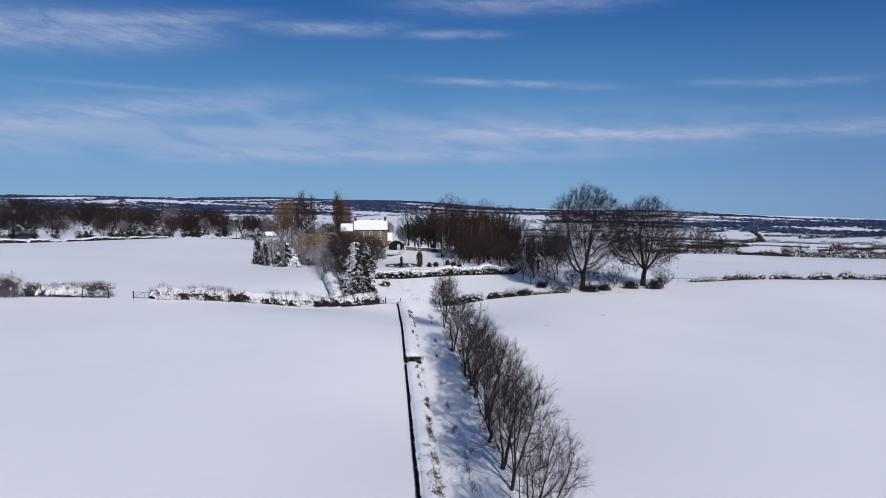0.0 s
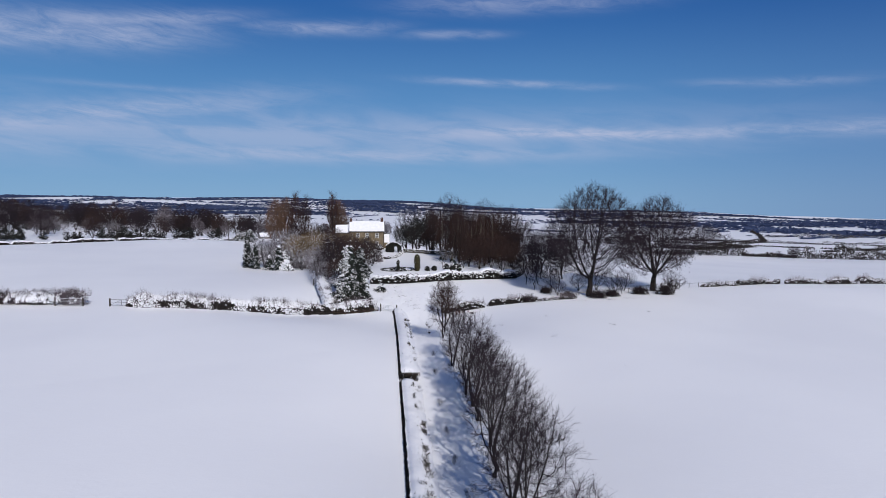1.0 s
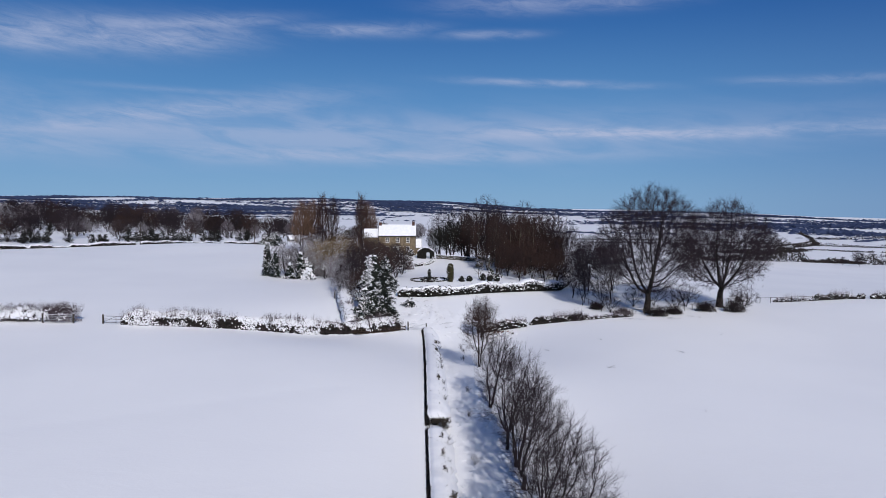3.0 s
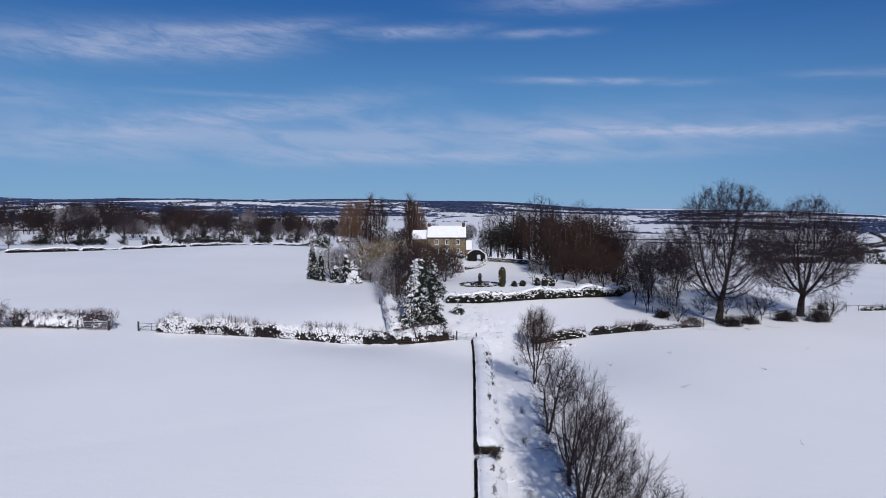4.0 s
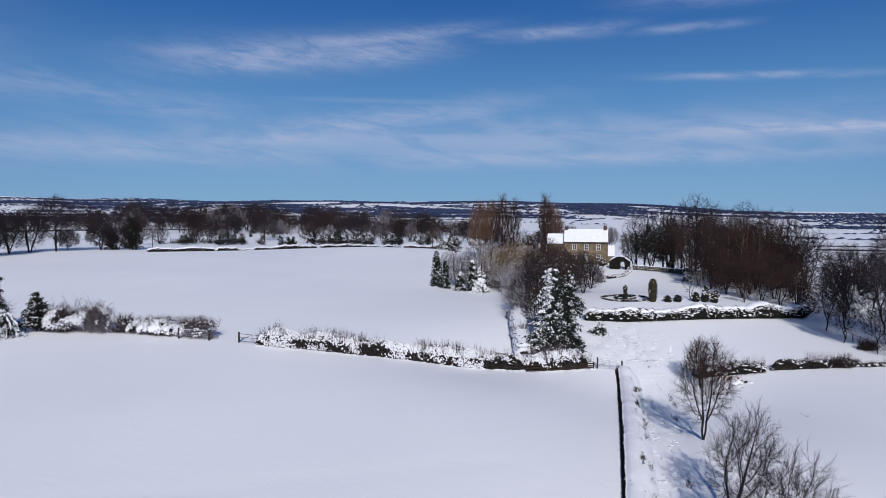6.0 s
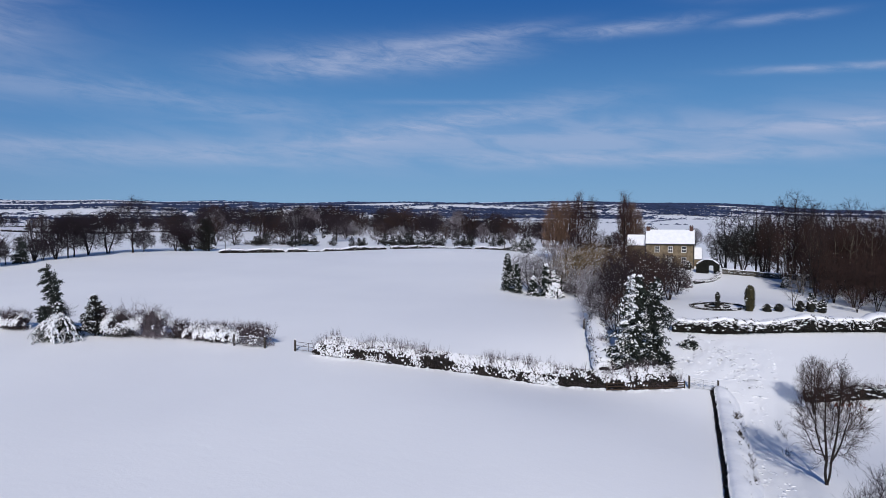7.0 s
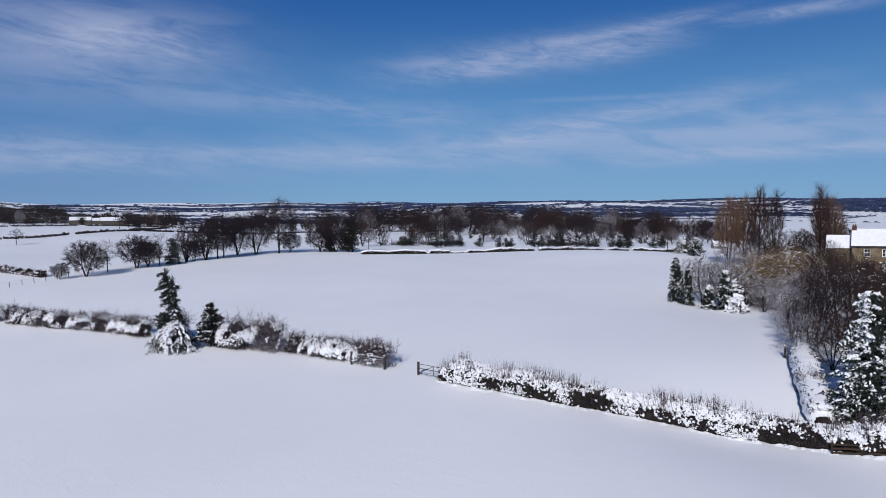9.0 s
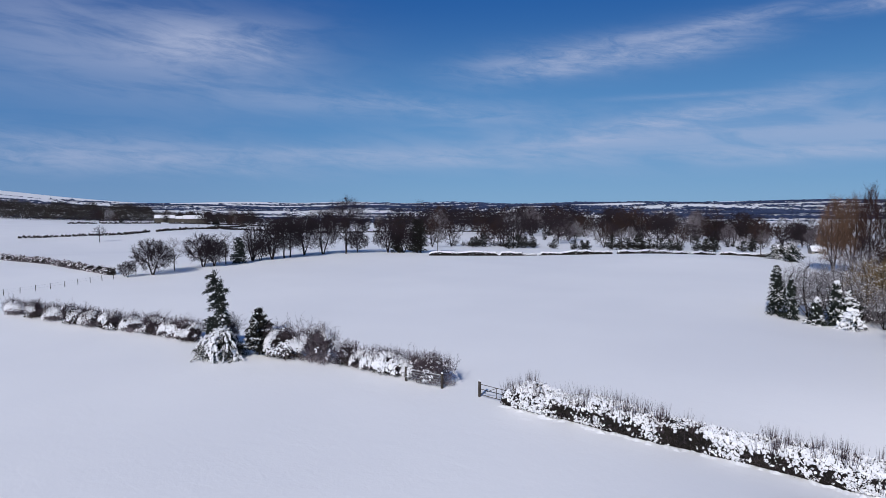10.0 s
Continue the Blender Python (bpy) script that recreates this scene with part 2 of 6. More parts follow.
class Bag:
    """Collects vertices and faces of several pieces that make up one part."""

    def __init__(self):
        self.v, self.q, self.t, self.n = [], [], [], 0

    def add(self, verts, quads=None, tris=None):
        verts = np.asarray(verts, float).reshape(-1, 3)
        if quads is not None and len(quads):
            self.q.append(np.asarray(quads) + self.n)
        if tris is not None and len(tris):
            self.t.append(np.asarray(tris) + self.n)
        self.v.append(verts)
        self.n += len(verts)
        return self

    def tubes(self, a, b, ra, rb, sides=3):
        """Tapered tubes from the points a to b."""
        a, b = np.asarray(a, float).reshape(-1, 3), np.asarray(b, float).reshape(-1, 3)
        n = len(a)
        if not n:
            return self
        ra, rb = np.broadcast_to(ra, n), np.broadcast_to(rb, n)
        d = b - a
        d /= np.linalg.norm(d, axis=1, keepdims=True) + 1e-9
        ref = np.where(np.abs(d[:, 2:3]) > 0.9, [[1.0, 0, 0]], [[0, 0, 1.0]])
        u = np.cross(d, ref)
        u /= np.linalg.norm(u, axis=1, keepdims=True) + 1e-9
        w = np.cross(d, u)
        ang = np.arange(sides) * 2 * np.pi / sides
        ring = u[:, None] * np.cos(ang)[None, :, None] + w[:, None] * np.sin(ang)[None, :, None]
        verts = np.concatenate([a[:, None] + ring * ra[:, None, None], b[:, None] + ring * rb[:, None, None]], 1)
        k = np.arange(sides)
        quad = np.stack([k, (k + 1) % sides, (k + 1) % sides + sides, k + sides], 1)
        return self.add(verts, (np.arange(n)[:, None, None] * 2 * sides + quad).reshape(-1, 4))

    def spikes(self, a, b, r):
        """Thin pointed twigs from the points a to b."""
        a, b = np.asarray(a, float).reshape(-1, 3), np.asarray(b, float).reshape(-1, 3)
        n = len(a)
        d = unit(b - a)
        u = unit(np.cross(d, np.where(np.abs(d[:, 2:3]) > 0.9, [[1.0, 0, 0]], [[0, 0, 1.0]])))
        w = np.cross(d, u)
        r = np.broadcast_to(r, n)[:, None]
        v = np.stack([a + u * r, a + (0.866 * w - 0.5 * u) * r, a - (0.866 * w + 0.5 * u) * r, b], 1)
        return self.add(v, None, (np.arange(n)[:, None, None] * 4 + np.array([(0, 1, 3), (1, 2, 3), (2, 0, 3)])).reshape(-1, 3))

    def lumps(self, centres, sizes, rng, turn=True, solid="octa"):
        """Small irregular lumps: octahedra, or flat-bottomed six-sided mounds."""
        c = np.asarray(centres, float).reshape(-1, 3)
        n = len(c)
        if not n:
            return self
        s = np.broadcast_to(np.asarray(sizes, float), (n, 3)) if np.ndim(sizes) < 2 or np.shape(sizes)[1] == 3 else np.repeat(sizes, 3, 1)
        if solid == "octa":
            shape = np.array([(1, 0, 0), (-1, 0, 0), (0, 1, 0), (0, -1, 0), (0, 0, 1), (0, 0, -1)], float)
            tri = np.array([(0, 2, 4), (2, 1, 4), (1, 3, 4), (3, 0, 4), (2, 0, 5), (1, 2, 5), (3, 1, 5), (0, 3, 5)])
        elif solid == "ball":
            p = (1 + 5**0.5) / 2
            shape = np.array([(-1, p, 0), (1, p, 0), (-1, -p, 0), (1, -p, 0), (0, -1, p), (0, 1, p), (0, -1, -p), (0, 1, -p), (p, 0, -1), (p, 0, 1), (-p, 0, -1), (-p, 0, 1)]) / 1.9
            tri = np.array([(0, 11, 5), (0, 5, 1), (0, 1, 7), (0, 7, 10), (0, 10, 11), (1, 5, 9), (5, 11, 4), (11, 10, 2), (10, 7, 6), (7, 1, 8),
                            (3, 9, 4), (3, 4, 2), (3, 2, 6), (3, 6, 8), (3, 8, 9), (4, 9, 5), (2, 4, 11), (6, 2, 10), (8, 6, 7), (9, 8, 1)])
        elif solid == "tetra":
            shape = np.array([(1, 0, 0), (-0.8, 0.35, 0.1), (-0.7, -0.4, 0.05), (-0.2, 0, 0.45)], float)
            tri = np.array([(0, 1, 2), (0, 3, 1), (0, 2, 3), (1, 3, 2)])
        else:
            a = np.arange(6) * np.pi / 3
            low = np.stack([np.cos(a), np.sin(a), 0 * a - 0.35], 1)
            mid = np.stack([0.72 * np.cos(a + 0.3), 0.72 * np.sin(a + 0.3), 0 * a + 0.55], 1)
            shape = np.concatenate([low, mid, [(0, 0, 0.85)]])
            k = np.arange(6)
            tri = np.concatenate([np.stack([k, (k + 1) % 6, k + 6], 1), np.stack([(k + 1) % 6, (k + 1) % 6 + 6, k + 6], 1),
                                  np.stack([k + 6, (k + 1) % 6 + 6, 0 * k + 12], 1)])
        v = shape[None] * (1 + 0.35 * (rng.random((n, len(shape), 1)) - 0.5)) * s[:, None]
        if turn is True:
            q = rng.normal(size=(n, 4))
            q /= np.linalg.norm(q, axis=1, keepdims=True)
            w, x, y, z = q.T
            m = np.stack([1 - 2 * (y * y + z * z), 2 * (x * y - z * w), 2 * (x * z + y * w), 2 * (x * y + z * w), 1 - 2 * (x * x + z * z),
                          2 * (y * z - x * w), 2 * (x * z - y * w), 2 * (y * z + x * w), 1 - 2 * (x * x + y * y)], 1).reshape(-1, 3, 3)
        else:
            a = rng.random(n) * 2 * np.pi if turn is False else np.broadcast_to(turn, n)
            o = 0 * a
            m = np.stack([np.cos(a), -np.sin(a), o, np.sin(a), np.cos(a), o, o, o, o + 1], 1).reshape(-1, 3, 3)
        v = np.einsum("nij,nkj->nki", m, v) + c[:, None]
        return self.add(v, None, (np.arange(n)[:, None, None] * len(shape) + tri).reshape(-1, 3))

    def box(self, x0, y0, z0, x1, y1, z1):
        v = [(x, y, z) for z in (z0, z1) for y in (y0, y1) for x in (x0, x1)]
        return self.add(v, [(0, 2, 3, 1), (4, 5, 7, 6), (0, 1, 5, 4), (2, 6, 7, 3), (0, 4, 6, 2), (1, 3, 7, 5)])

    def mesh(self, name, material, smooth=False):
        return mesh_of(name, np.concatenate(self.v), [np.concatenate(f) for f in (self.q, self.t) if f], material, smooth)


# ---------------------------------------------------------------- the lie of the land
TREND = (3.04, -2.95, 4.12, -0.15, -0.55, -2.49)
SWELLS = [(4, 106, 14, 16, -2.79), (0, 150, 20, 18, 2.16), (42, 122, 20, 16, 0.33), (-38, 168, 18, 20, -0.99), (-55, 100, 25, 20, -0.16), (-165, 150, 40, 60, 0.13), (5, 55, 18, 26, -2.61), (-14, 214, 26, 22, 2.82), (105, 140, 45, 30, 1.77), (-85, 255, 40, 30, 2.57), (-22, 110, 14, 12, -1.95), (28, 195, 20, 25, 2.73)]
AZIMUTHS = np.array([-60, -37, -15, 10, 30, 50, 65, 80.0])
RANGES = np.array([300, 450, 800, 1500, 2500, 3600, 4300, 5200.0])
FAR_HEIGHTS = np.array([
    (-2, -7, -12, -16, -14, -6, -4, -8), (-2, -7, -12, -16, -14, -6, -4, -8), (4, -1, -6, -4, 8, 38, 50, 45), (7, 3, -3, 4, 18, 95, 115, 105),
    (7.5, 9, 9, 11, 20, 98, 117, 110), (8.5, 9, 12, 14, 24, 80, 120, 115), (7, 16, 18, 15, 24, 70, 118, 110), (8, 17, 24, 14, 20, 120, 170, 235)])


def ease(t):
    t = np.clip(t, 0, 1)
    return t * t * (3 - 2 * t)


def lane_place(x, y):
    """How far a place lies across the lane, from its hedge's foot to the tree row."""
    return x + 0.045 * (y - 29)


def ground(x, y):
    """The height of the land: a broad hill with its hollows near by, valley and hills beyond."""
    x, y = np.asarray(x, float), np.asarray(y, float)
    u, v = x / 100, (y - 130) / 100
    near = TREND[0] + TREND[1] * u + TREND[2] * v + TREND[3] * u * u + TREND[4] * u * v + TREND[5] * v * v
    for cx, cy, sx, sy, h in SWELLS:
        near = near + h * np.exp(-(((x - cx) / sx) ** 2) - ((y - cy) / sy) ** 2)
    r, az = np.hypot(x, y - 40), np.degrees(np.arctan2(-x, y - 40))
    a, rr = np.clip(az, AZIMUTHS[0], AZIMUTHS[-1]), np.clip(r, RANGES[0], RANGES[-1])
    i = np.clip(np.searchsorted(AZIMUTHS, a) - 1, 0, len(AZIMUTHS) - 2)
    j = np.clip(np.searchsorted(RANGES, rr) - 1, 0, len(RANGES) - 2)
    fa = ease((a - AZIMUTHS[i]) / (AZIMUTHS[i + 1] - AZIMUTHS[i]))
    fr = (rr - RANGES[j]) / (RANGES[j + 1] - RANGES[j])
    fr = 0.5 * fr + 0.5 * ease(fr)
    h = FAR_HEIGHTS
    far = (h[i, j] * (1 - fa) + h[i + 1, j] * fa) * (1 - fr) + (h[i, j + 1] * (1 - fa) + h[i + 1, j + 1] * fa) * fr
    back = ease((np.abs(az) - 100) / 60)
    far = far * (1 - back) - 10 * back
    w = ease((r - 190) / 130)
    return near * (1 - w) + far * w


def ground_detail(x, y):
    """The sunken lane with its bank and ruts, drifts, and trodden snow by the gate."""
    u = lane_place(x, y)
    along = ease((116 - y) / 8)
    rut = np.exp(-(((u - 2.7) / 0.28) ** 2)) + np.exp(-(((u - 4.1) / 0.28) ** 2))
    lane = -0.18 * ease((u - 1.2) / 0.8) * ease((5.6 - u) / 1.2) - 0.10 * rut
    bank = 0.22 * np.exp(-(((u - 6.9) / 1.1) ** 2)) - 0.16 * np.exp(-(((u - 5.5) / 0.4) ** 2))
    drift = 0.10 * np.sin(x * 0.11 + 1.3 * np.sin(y * 0.047)) * np.sin(y * 0.083 + 0.7 * np.sin(x * 0.06))
    track = -0.06 * np.exp(-(((y - 64 - 0.55 * (x + 40) - 3 * np.sin(x * 0.05)) / 0.7) ** 2)) * ease((-8 - x) / 6) * ease((x + 75) / 15)
    return along * (lane + bank) + drift + track


def z_at(x, y):
    return float(ground(x, y) + ground_detail(np.asarray(float(x)), np.asarray(float(y))))


def spread(start, end, first, grow):
    out, step = [start], first
    while out[-1] < end:
        out.append(out[-1] + step)
        step *= grow
    return np.array(out)


def build_ground():
    xs = np.concatenate([-spread(140, 5200, 2.4, 1.055)[::-1], np.arange(-138, -14, 2.0), np.arange(-14, 16, 0.5), np.arange(16, 90, 2.0), spread(90, 5200, 2.4, 1.055)])
    ys = np.concatenate([-spread(-16, 3000, 3, 1.12)[::-1], np.arange(17, 135, 1.0), np.arange(135, 300, 2.5), spread(300, 5200, 3, 1.045)])
    gx, gy = np.meshgrid(xs, ys)
    gz = ground(gx, gy) + ground_detail(gx, gy)
    rng = np.random.default_rng(5)
    rough = np.exp(-(((gx + 4) / 6.5) ** 2) - ((gy - 123) / 8.5) ** 2)
    gz += 0.42 * rough * (rng.random(gx.shape) - 0.4)
    gz += 0.20 * (rng.random(gx.shape) - 0.5) * np.exp(-(((lane_place(gx, gy) - 3.6) / 2.2) ** 2)) * (gy < 116)
    far = ease((np.hypot(gx, gy) - 900) / 2500)
    gz += far * 9 * (np.sin(gx * 0.004 + 1.7 * np.sin(gy * 0.0021)) * np.sin(gy * 0.0052 + gx * 0.0013))
    nx, ny = len(xs), len(ys)
    k = (np.arange(ny - 1)[:, None] * nx + np.arange(nx - 1)[None]).ravel()
    me = mesh_of("ground", np.stack([gx, gy, gz], -1), np.stack([k, k + 1, k + nx + 1, k + nx], 1), SNOW_FIELD, True)
    tagged(new("ground", me), "snow-covered fields rolling away to a wide valley", "ground", kind="structure")


build_ground()


# ---------------------------------------------------------------- plants
def shoots(rng, start, way, length, radius, steps, wobble, up, lean=(0, 0, 0), tip=0.35):
    """Bending shoots: their points (n, steps + 1, 3) and radii."""
    n = len(start)
    pts, d = [start], unit(way)
    pull = np.array([0, 0, up]) + np.asarray(lean, float)
    for _ in range(steps):
        d = unit(d + rng.normal(size=(n, 3)) * wobble + pull)
        pts.append(pts[-1] + d * (length / steps)[:, None])
    k = np.linspace(0, 1, steps + 1)
    return np.stack(pts, 1), radius[:, None] * (1 - (1 - tip) * k[None])


def offshoots(rng, pts, rad, count, low, high, angle, ratio, thin, length):
    """Start points, ways, lengths and radii of count children on each shoot."""
    n, m = pts.shape[0], pts.shape[1] - 1
    t = low + (high - low) * (np.arange(count)[None] + rng.random((n, count))) / count
    f = np.clip(t * m, 0, m - 1e-4)
    i = f.astype(int)
    f -= i
    row = np.arange(n)[:, None]
    a, b = pts[row, i], pts[row, i + 1]
    start, way = a + (b - a) * f[..., None], unit(b - a)
    side = unit(np.cross(way, rng.normal(size=(n, count, 3))))
    ang = np.radians(rng.uniform(angle[0], angle[1], (n, count)))[..., None]
    way = way * np.cos(ang) + side * np.sin(ang)
    size = length[:, None] * ratio * (1.05 - 0.55 * t) * rng.uniform(0.7, 1.25, (n, count))
    r = (rad[row, i] * (1 - f) + rad[row, i + 1] * f) * thin
    return start.reshape(-1, 3), way.reshape(-1, 3), size.ravel(), r.ravel()


def wood(bag, pts, rad, sides):
    bag.tubes(pts[:, :-1].reshape(-1, 3), pts[:, 1:].reshape(-1, 3), rad[:, :-1].ravel(), rad[:, 1:].ravel(), sides)


def plant(name, label, category, meshes, at, turn=0.0, size=1.0, group="", names=()):
    ob = thing(name, label, category, (at[0], at[1], z_at(at[0], at[1])), turn, group, size)
    for me in meshes:
        part(me.name.split(".")[0], me, ob)
    return ob


def crowned_meshes(seed, height, reach, foot, girth, bark, twig, points=1500, step=0.55, stems=1, hollow=0.4, bulge=0.45, twigs=3, twig_long=0.9, lean=(0.0, 0.0), flat=1.0, fine=0.011, droop=0.0, leaders=0, power=0.52, flecks=0.0, fork_at=0.85, gnarl=0.25, tilts=(0.45, 0.95), spray=0.55, taper=0.0, radial=0.5):
    """Trunk and crown of a tree whose limbs grow towards points spread through a rounded crown from the height foot to its top."""
    rng = np.random.default_rng(seed)
    d = unit(rng.normal(size=(points * 2, 3)))
    r = (hollow + (1 - hollow) * rng.random(len(d)) ** 0.6)[:, None]
    aim = d * r
    aim = aim[(aim[:, 2] > -0.9)][:points]
    h = (aim[:, 2] + 1) / 2
    swell = np.sin(np.pi * np.clip(h, 0, 1) ** (bulge / 0.5)) ** 0.15
    goal = np.stack([aim[:, 0] * reach * swell + lean[0] * h, aim[:, 1] * reach * flat * swell + lean[1] * h, foot + (height - foot) * h], 1)
    goal += rng.normal(size=goal.shape) * 0.12 * step
    nodes, parent = [], []
    for k in range(stems):
        a = 2 * np.pi * k / stems + rng.random()
        off = np.array([np.cos(a), np.sin(a), 0]) * (0.16 * reach * 0.5 if stems > 1 else 0)
        rise = foot * fork_at if leaders else foot + (height - foot) * (0.18 if stems == 1 else 0.06)
        count = max(2, int(rise / step))
        for i in range(count + 1):
            f = i / count
            nodes.append(off * (0.35 + 1.1 * f) + np.array([lean[0] * 0.15 * f, lean[1] * 0.15 * f, -0.3 + (rise + 0.3) * f]) + rng.normal(size=3) * (0.12 if leaders else 0.04) * (i > 0))
            parent.append(len(nodes) - 2 if i else -1)
    fork = len(nodes) - 1
    for k in range(leaders):
        a, tilt, last = 2 * np.pi * (k + 0.6 * rng.random()) / leaders, rng.uniform(*tilts), fork
        for i in range(4):
            way = unit(np.array([np.cos(a) * tilt, np.sin(a) * tilt, 1.0]) + rng.normal(size=3) * 0.12)
            nodes.append(nodes[last] + way * step)
            parent.append(last)
            last = len(nodes) - 1
    near, best = np.zeros(len(goal), int), np.full(len(goal), 1e9)
    alive, fresh, seen = np.ones(len(goal), bool), 0, set()
    for _ in range(90):
        new_nodes = np.array(nodes[fresh:])
        if not len(new_nodes):
            break
        idx = np.where(alive)[0]
        gap = np.linalg.norm(goal[idx, None] - new_nodes[None], axis=2)
        k = gap.argmin(1)
        g = gap[np.arange(len(idx)), k]
        better = g < best[idx]
        best[idx[better]], near[idx[better]] = g[better], k[better] + fresh
        alive &= best > step * 1.25
        idx = np.where(alive & (best < height))[0]
        fresh = len(nodes)
        if not len(idx):
            break
        here = np.array(nodes)
        pull = np.zeros((len(nodes), 3))
        np.add.at(pull, near[idx], unit(goal[idx] - here[near[idx]]))
        for n in np.unique(near[idx]):
            way = unit(pull[n] + rng.normal(size=3) * gnarl + (0, 0, 0.12 - droop))
            spot = here[n] + way * step
            key = (n, *np.round(way * 3).astype(int))
            if key not in seen:
                seen.add(key)
                nodes.append(spot)
                parent.append(int(n))
    pts, up = np.array(nodes), np.array(parent)
    load = np.zeros(len(pts))
    kids = np.bincount(up[up >= 0], minlength=len(pts))
    load[kids == 0] = 1
    for n in range(len(pts) - 1, -1, -1):
        if up[n] >= 0:
            load[up[n]] += load[n]
    thick = np.maximum(girth * (load / load.max()) ** power, fine)
    thick = np.where((load > 0.9 * load.max()) & (taper > 0), thick * (1 + taper * 0.45 - taper * np.clip(pts[:, 2] / (foot * fork_at), 0, 1)), thick)
    has = np.where(up >= 0)[0]
    ra = np.minimum(thick[up[has]], thick[has] * 2.0)
    ra = np.where(up[has] == 0, ra * 1.35, ra)
    big = thick[has] > 0.16 * girth
    body, crown = Bag(), Bag()
    body.tubes(pts[up[has]][big], pts[has][big], ra[big], thick[has][big], 6)
    stout = np.where(thick > 0.3 * girth)[0]
    body.lumps(pts[stout], np.repeat(thick[stout, None] * 1.02, 3, 1), rng)
    crown.tubes(pts[up[has]][~big], pts[has][~big], ra[~big], thick[has][~big], 3)
    tip = np.where((load <= 5) & (up >= 0))[0]
    base = np.repeat(pts[tip], twigs, 0)
    way = np.repeat(unit(pts[tip] - pts[up[tip]]), twigs, 0)
    way = unit(way * (1 - 0.4 * radial) + radial * unit(base - np.array([lean[0] * 0.4, lean[1] * 0.4, foot + (height - foot) * 0.3])))
    way = unit(way + rng.normal(size=way.shape) * spray + (0, 0, 0.18 - droop))
    long = twig_long * rng.uniform(0.5, 1.3, len(way))
    crown.spikes(base, base + way * long[:, None], fine)
    for f in (0.35, 0.6, 0.8):
        turn = unit(way + rng.normal(size=way.shape) * 0.6)
        crown.spikes(base + way * (long * f)[:, None], base + way * (long * f)[:, None] + turn * (long * 0.55)[:, None], fine * 0.8)
    out = [body.mesh("trunk" if stems == 1 else "stem_frame", bark), crown.mesh("crown", twig)]
    if flecks:
        tips = (base + way * (long * 0.6)[:, None])[rng.random(len(base)) < flecks]
        s = rng.uniform(0.04, 0.12, len(tips))
        out.append(Bag().lumps(tips, np.stack([s * 1.3, s, s * 0.6], 1), rng, False).mesh("snow", SNOW, True))
    return out


def conifer_meshes(seed, height, reach, snow=0.5, droop=0.25, shape=0.85, density=1.0, leaf=NEEDLES, lean=(0, 0), cover_size=1.0, low=0.06, ragged=0.3, lit=None):
    """Trunk, uneven boughs hung with needles, and rounded clumps of snow caught on some of them."""
    rng = np.random.default_rng(seed)
    body, boughs, cover = Bag(), Bag(), Bag()
    k = np.linspace(0, 1, 9)
    bend = np.stack([lean[0] * k**1.6, lean[1] * k**1.6, height * k - 0.2 * (k == 0)], 1)
    body.tubes(bend[:-1], bend[1:], 0.018 * height * (1.05 - k[:-1]) + 0.02, 0.018 * height * (1.05 - k[1:]) + 0.02, 6)
    n = int(height * 15 * density)
    h = low + (0.99 - low) * rng.random(n) ** 1.08
    az = rng.random(n) * 2 * np.pi
    swell = 1 + ragged * patchy(np.stack([np.cos(az) * 1.3, np.sin(az) * 1.3, h * height * 0.6], 1), 1.5, seed)
    long = reach * np.clip(1.04 - h, 0.03, 1) ** shape * rng.uniform(0.55, 1.1, n) * swell.clip(0.4, 1.5)
    out = np.stack([np.cos(az), np.sin(az), 0.30 - droop - 0.25 * (1 - h)], 1)
    foot = np.stack([np.interp(h, k, bend[:, 0]), np.interp(h, k, bend[:, 1]), h * height], 1)
    pts, rad = shoots(rng, foot, out, long, 0.02 + 0.010 * long, 3, 0.10, -0.12 * droop / 0.25, (0, 0, 0.02), 0.3)
    wood(boughs, pts, rad, 3)
    m = 13
    t = rng.random((n, m)) ** 0.6
    i = np.minimum((t * 3).astype(int), 2)
    f = t * 3 - i
    row = np.arange(n)[:, None]
    c = pts[row, i] * (1 - f[..., None]) + pts[row, i + 1] * f[..., None]
    c = c + rng.normal(size=c.shape) * np.array([0.16, 0.16, 0.10]) * (0.5 + 0.28 * long[:, None, None])
    c, t = c.reshape(-1, 3), t.ravel()
    s = (0.15 + 0.05 * np.repeat(long, m)) * rng.uniform(0.5, 1.3, n * m)
    boughs.lumps(c - [0, 0, 0.05], np.stack([s * 1.2, s * 0.6, s * 0.5], 1), rng, True, "tetra")
    way = np.repeat(unit(np.stack([np.cos(az), np.sin(az), 0 * az - 0.55 - droop], 1)), m, 0)
    way = unit(way + rng.normal(size=way.shape) * 0.45)
    boughs.spikes(c, c + way * (s * 2.2)[:, None], 0.045 + 0.1 * s)
    side = 0 if lit is None else 0.5 * np.cos(np.repeat(az, m) - lit)
    keep = 0.8 * patchy(c * (1, 1, 1.5), 2.6 / max(0.8, cover_size), seed + 1) + 1.1 * (t - 0.62) + side + 0.4 * rng.normal(size=len(c)) > (0.95 - 1.45 * snow if snow > 0.08 else 9)
    cs = c[keep]
    ss = rng.uniform(0.07, 0.17, len(cs)) * cover_size
    cover.lumps(cs + np.stack([0 * ss, 0 * ss, 0.3 * ss + 0.02], 1), np.stack([ss * 1.5, ss * 0.9, ss * 0.6], 1), rng, True)
    if not len(cs):
        return body.mesh("trunk", BARK), boughs.mesh("needle_crown", leaf)
    return body.mesh("trunk", BARK), boughs.mesh("needle_crown", leaf), cover.mesh("snow", SNOW)


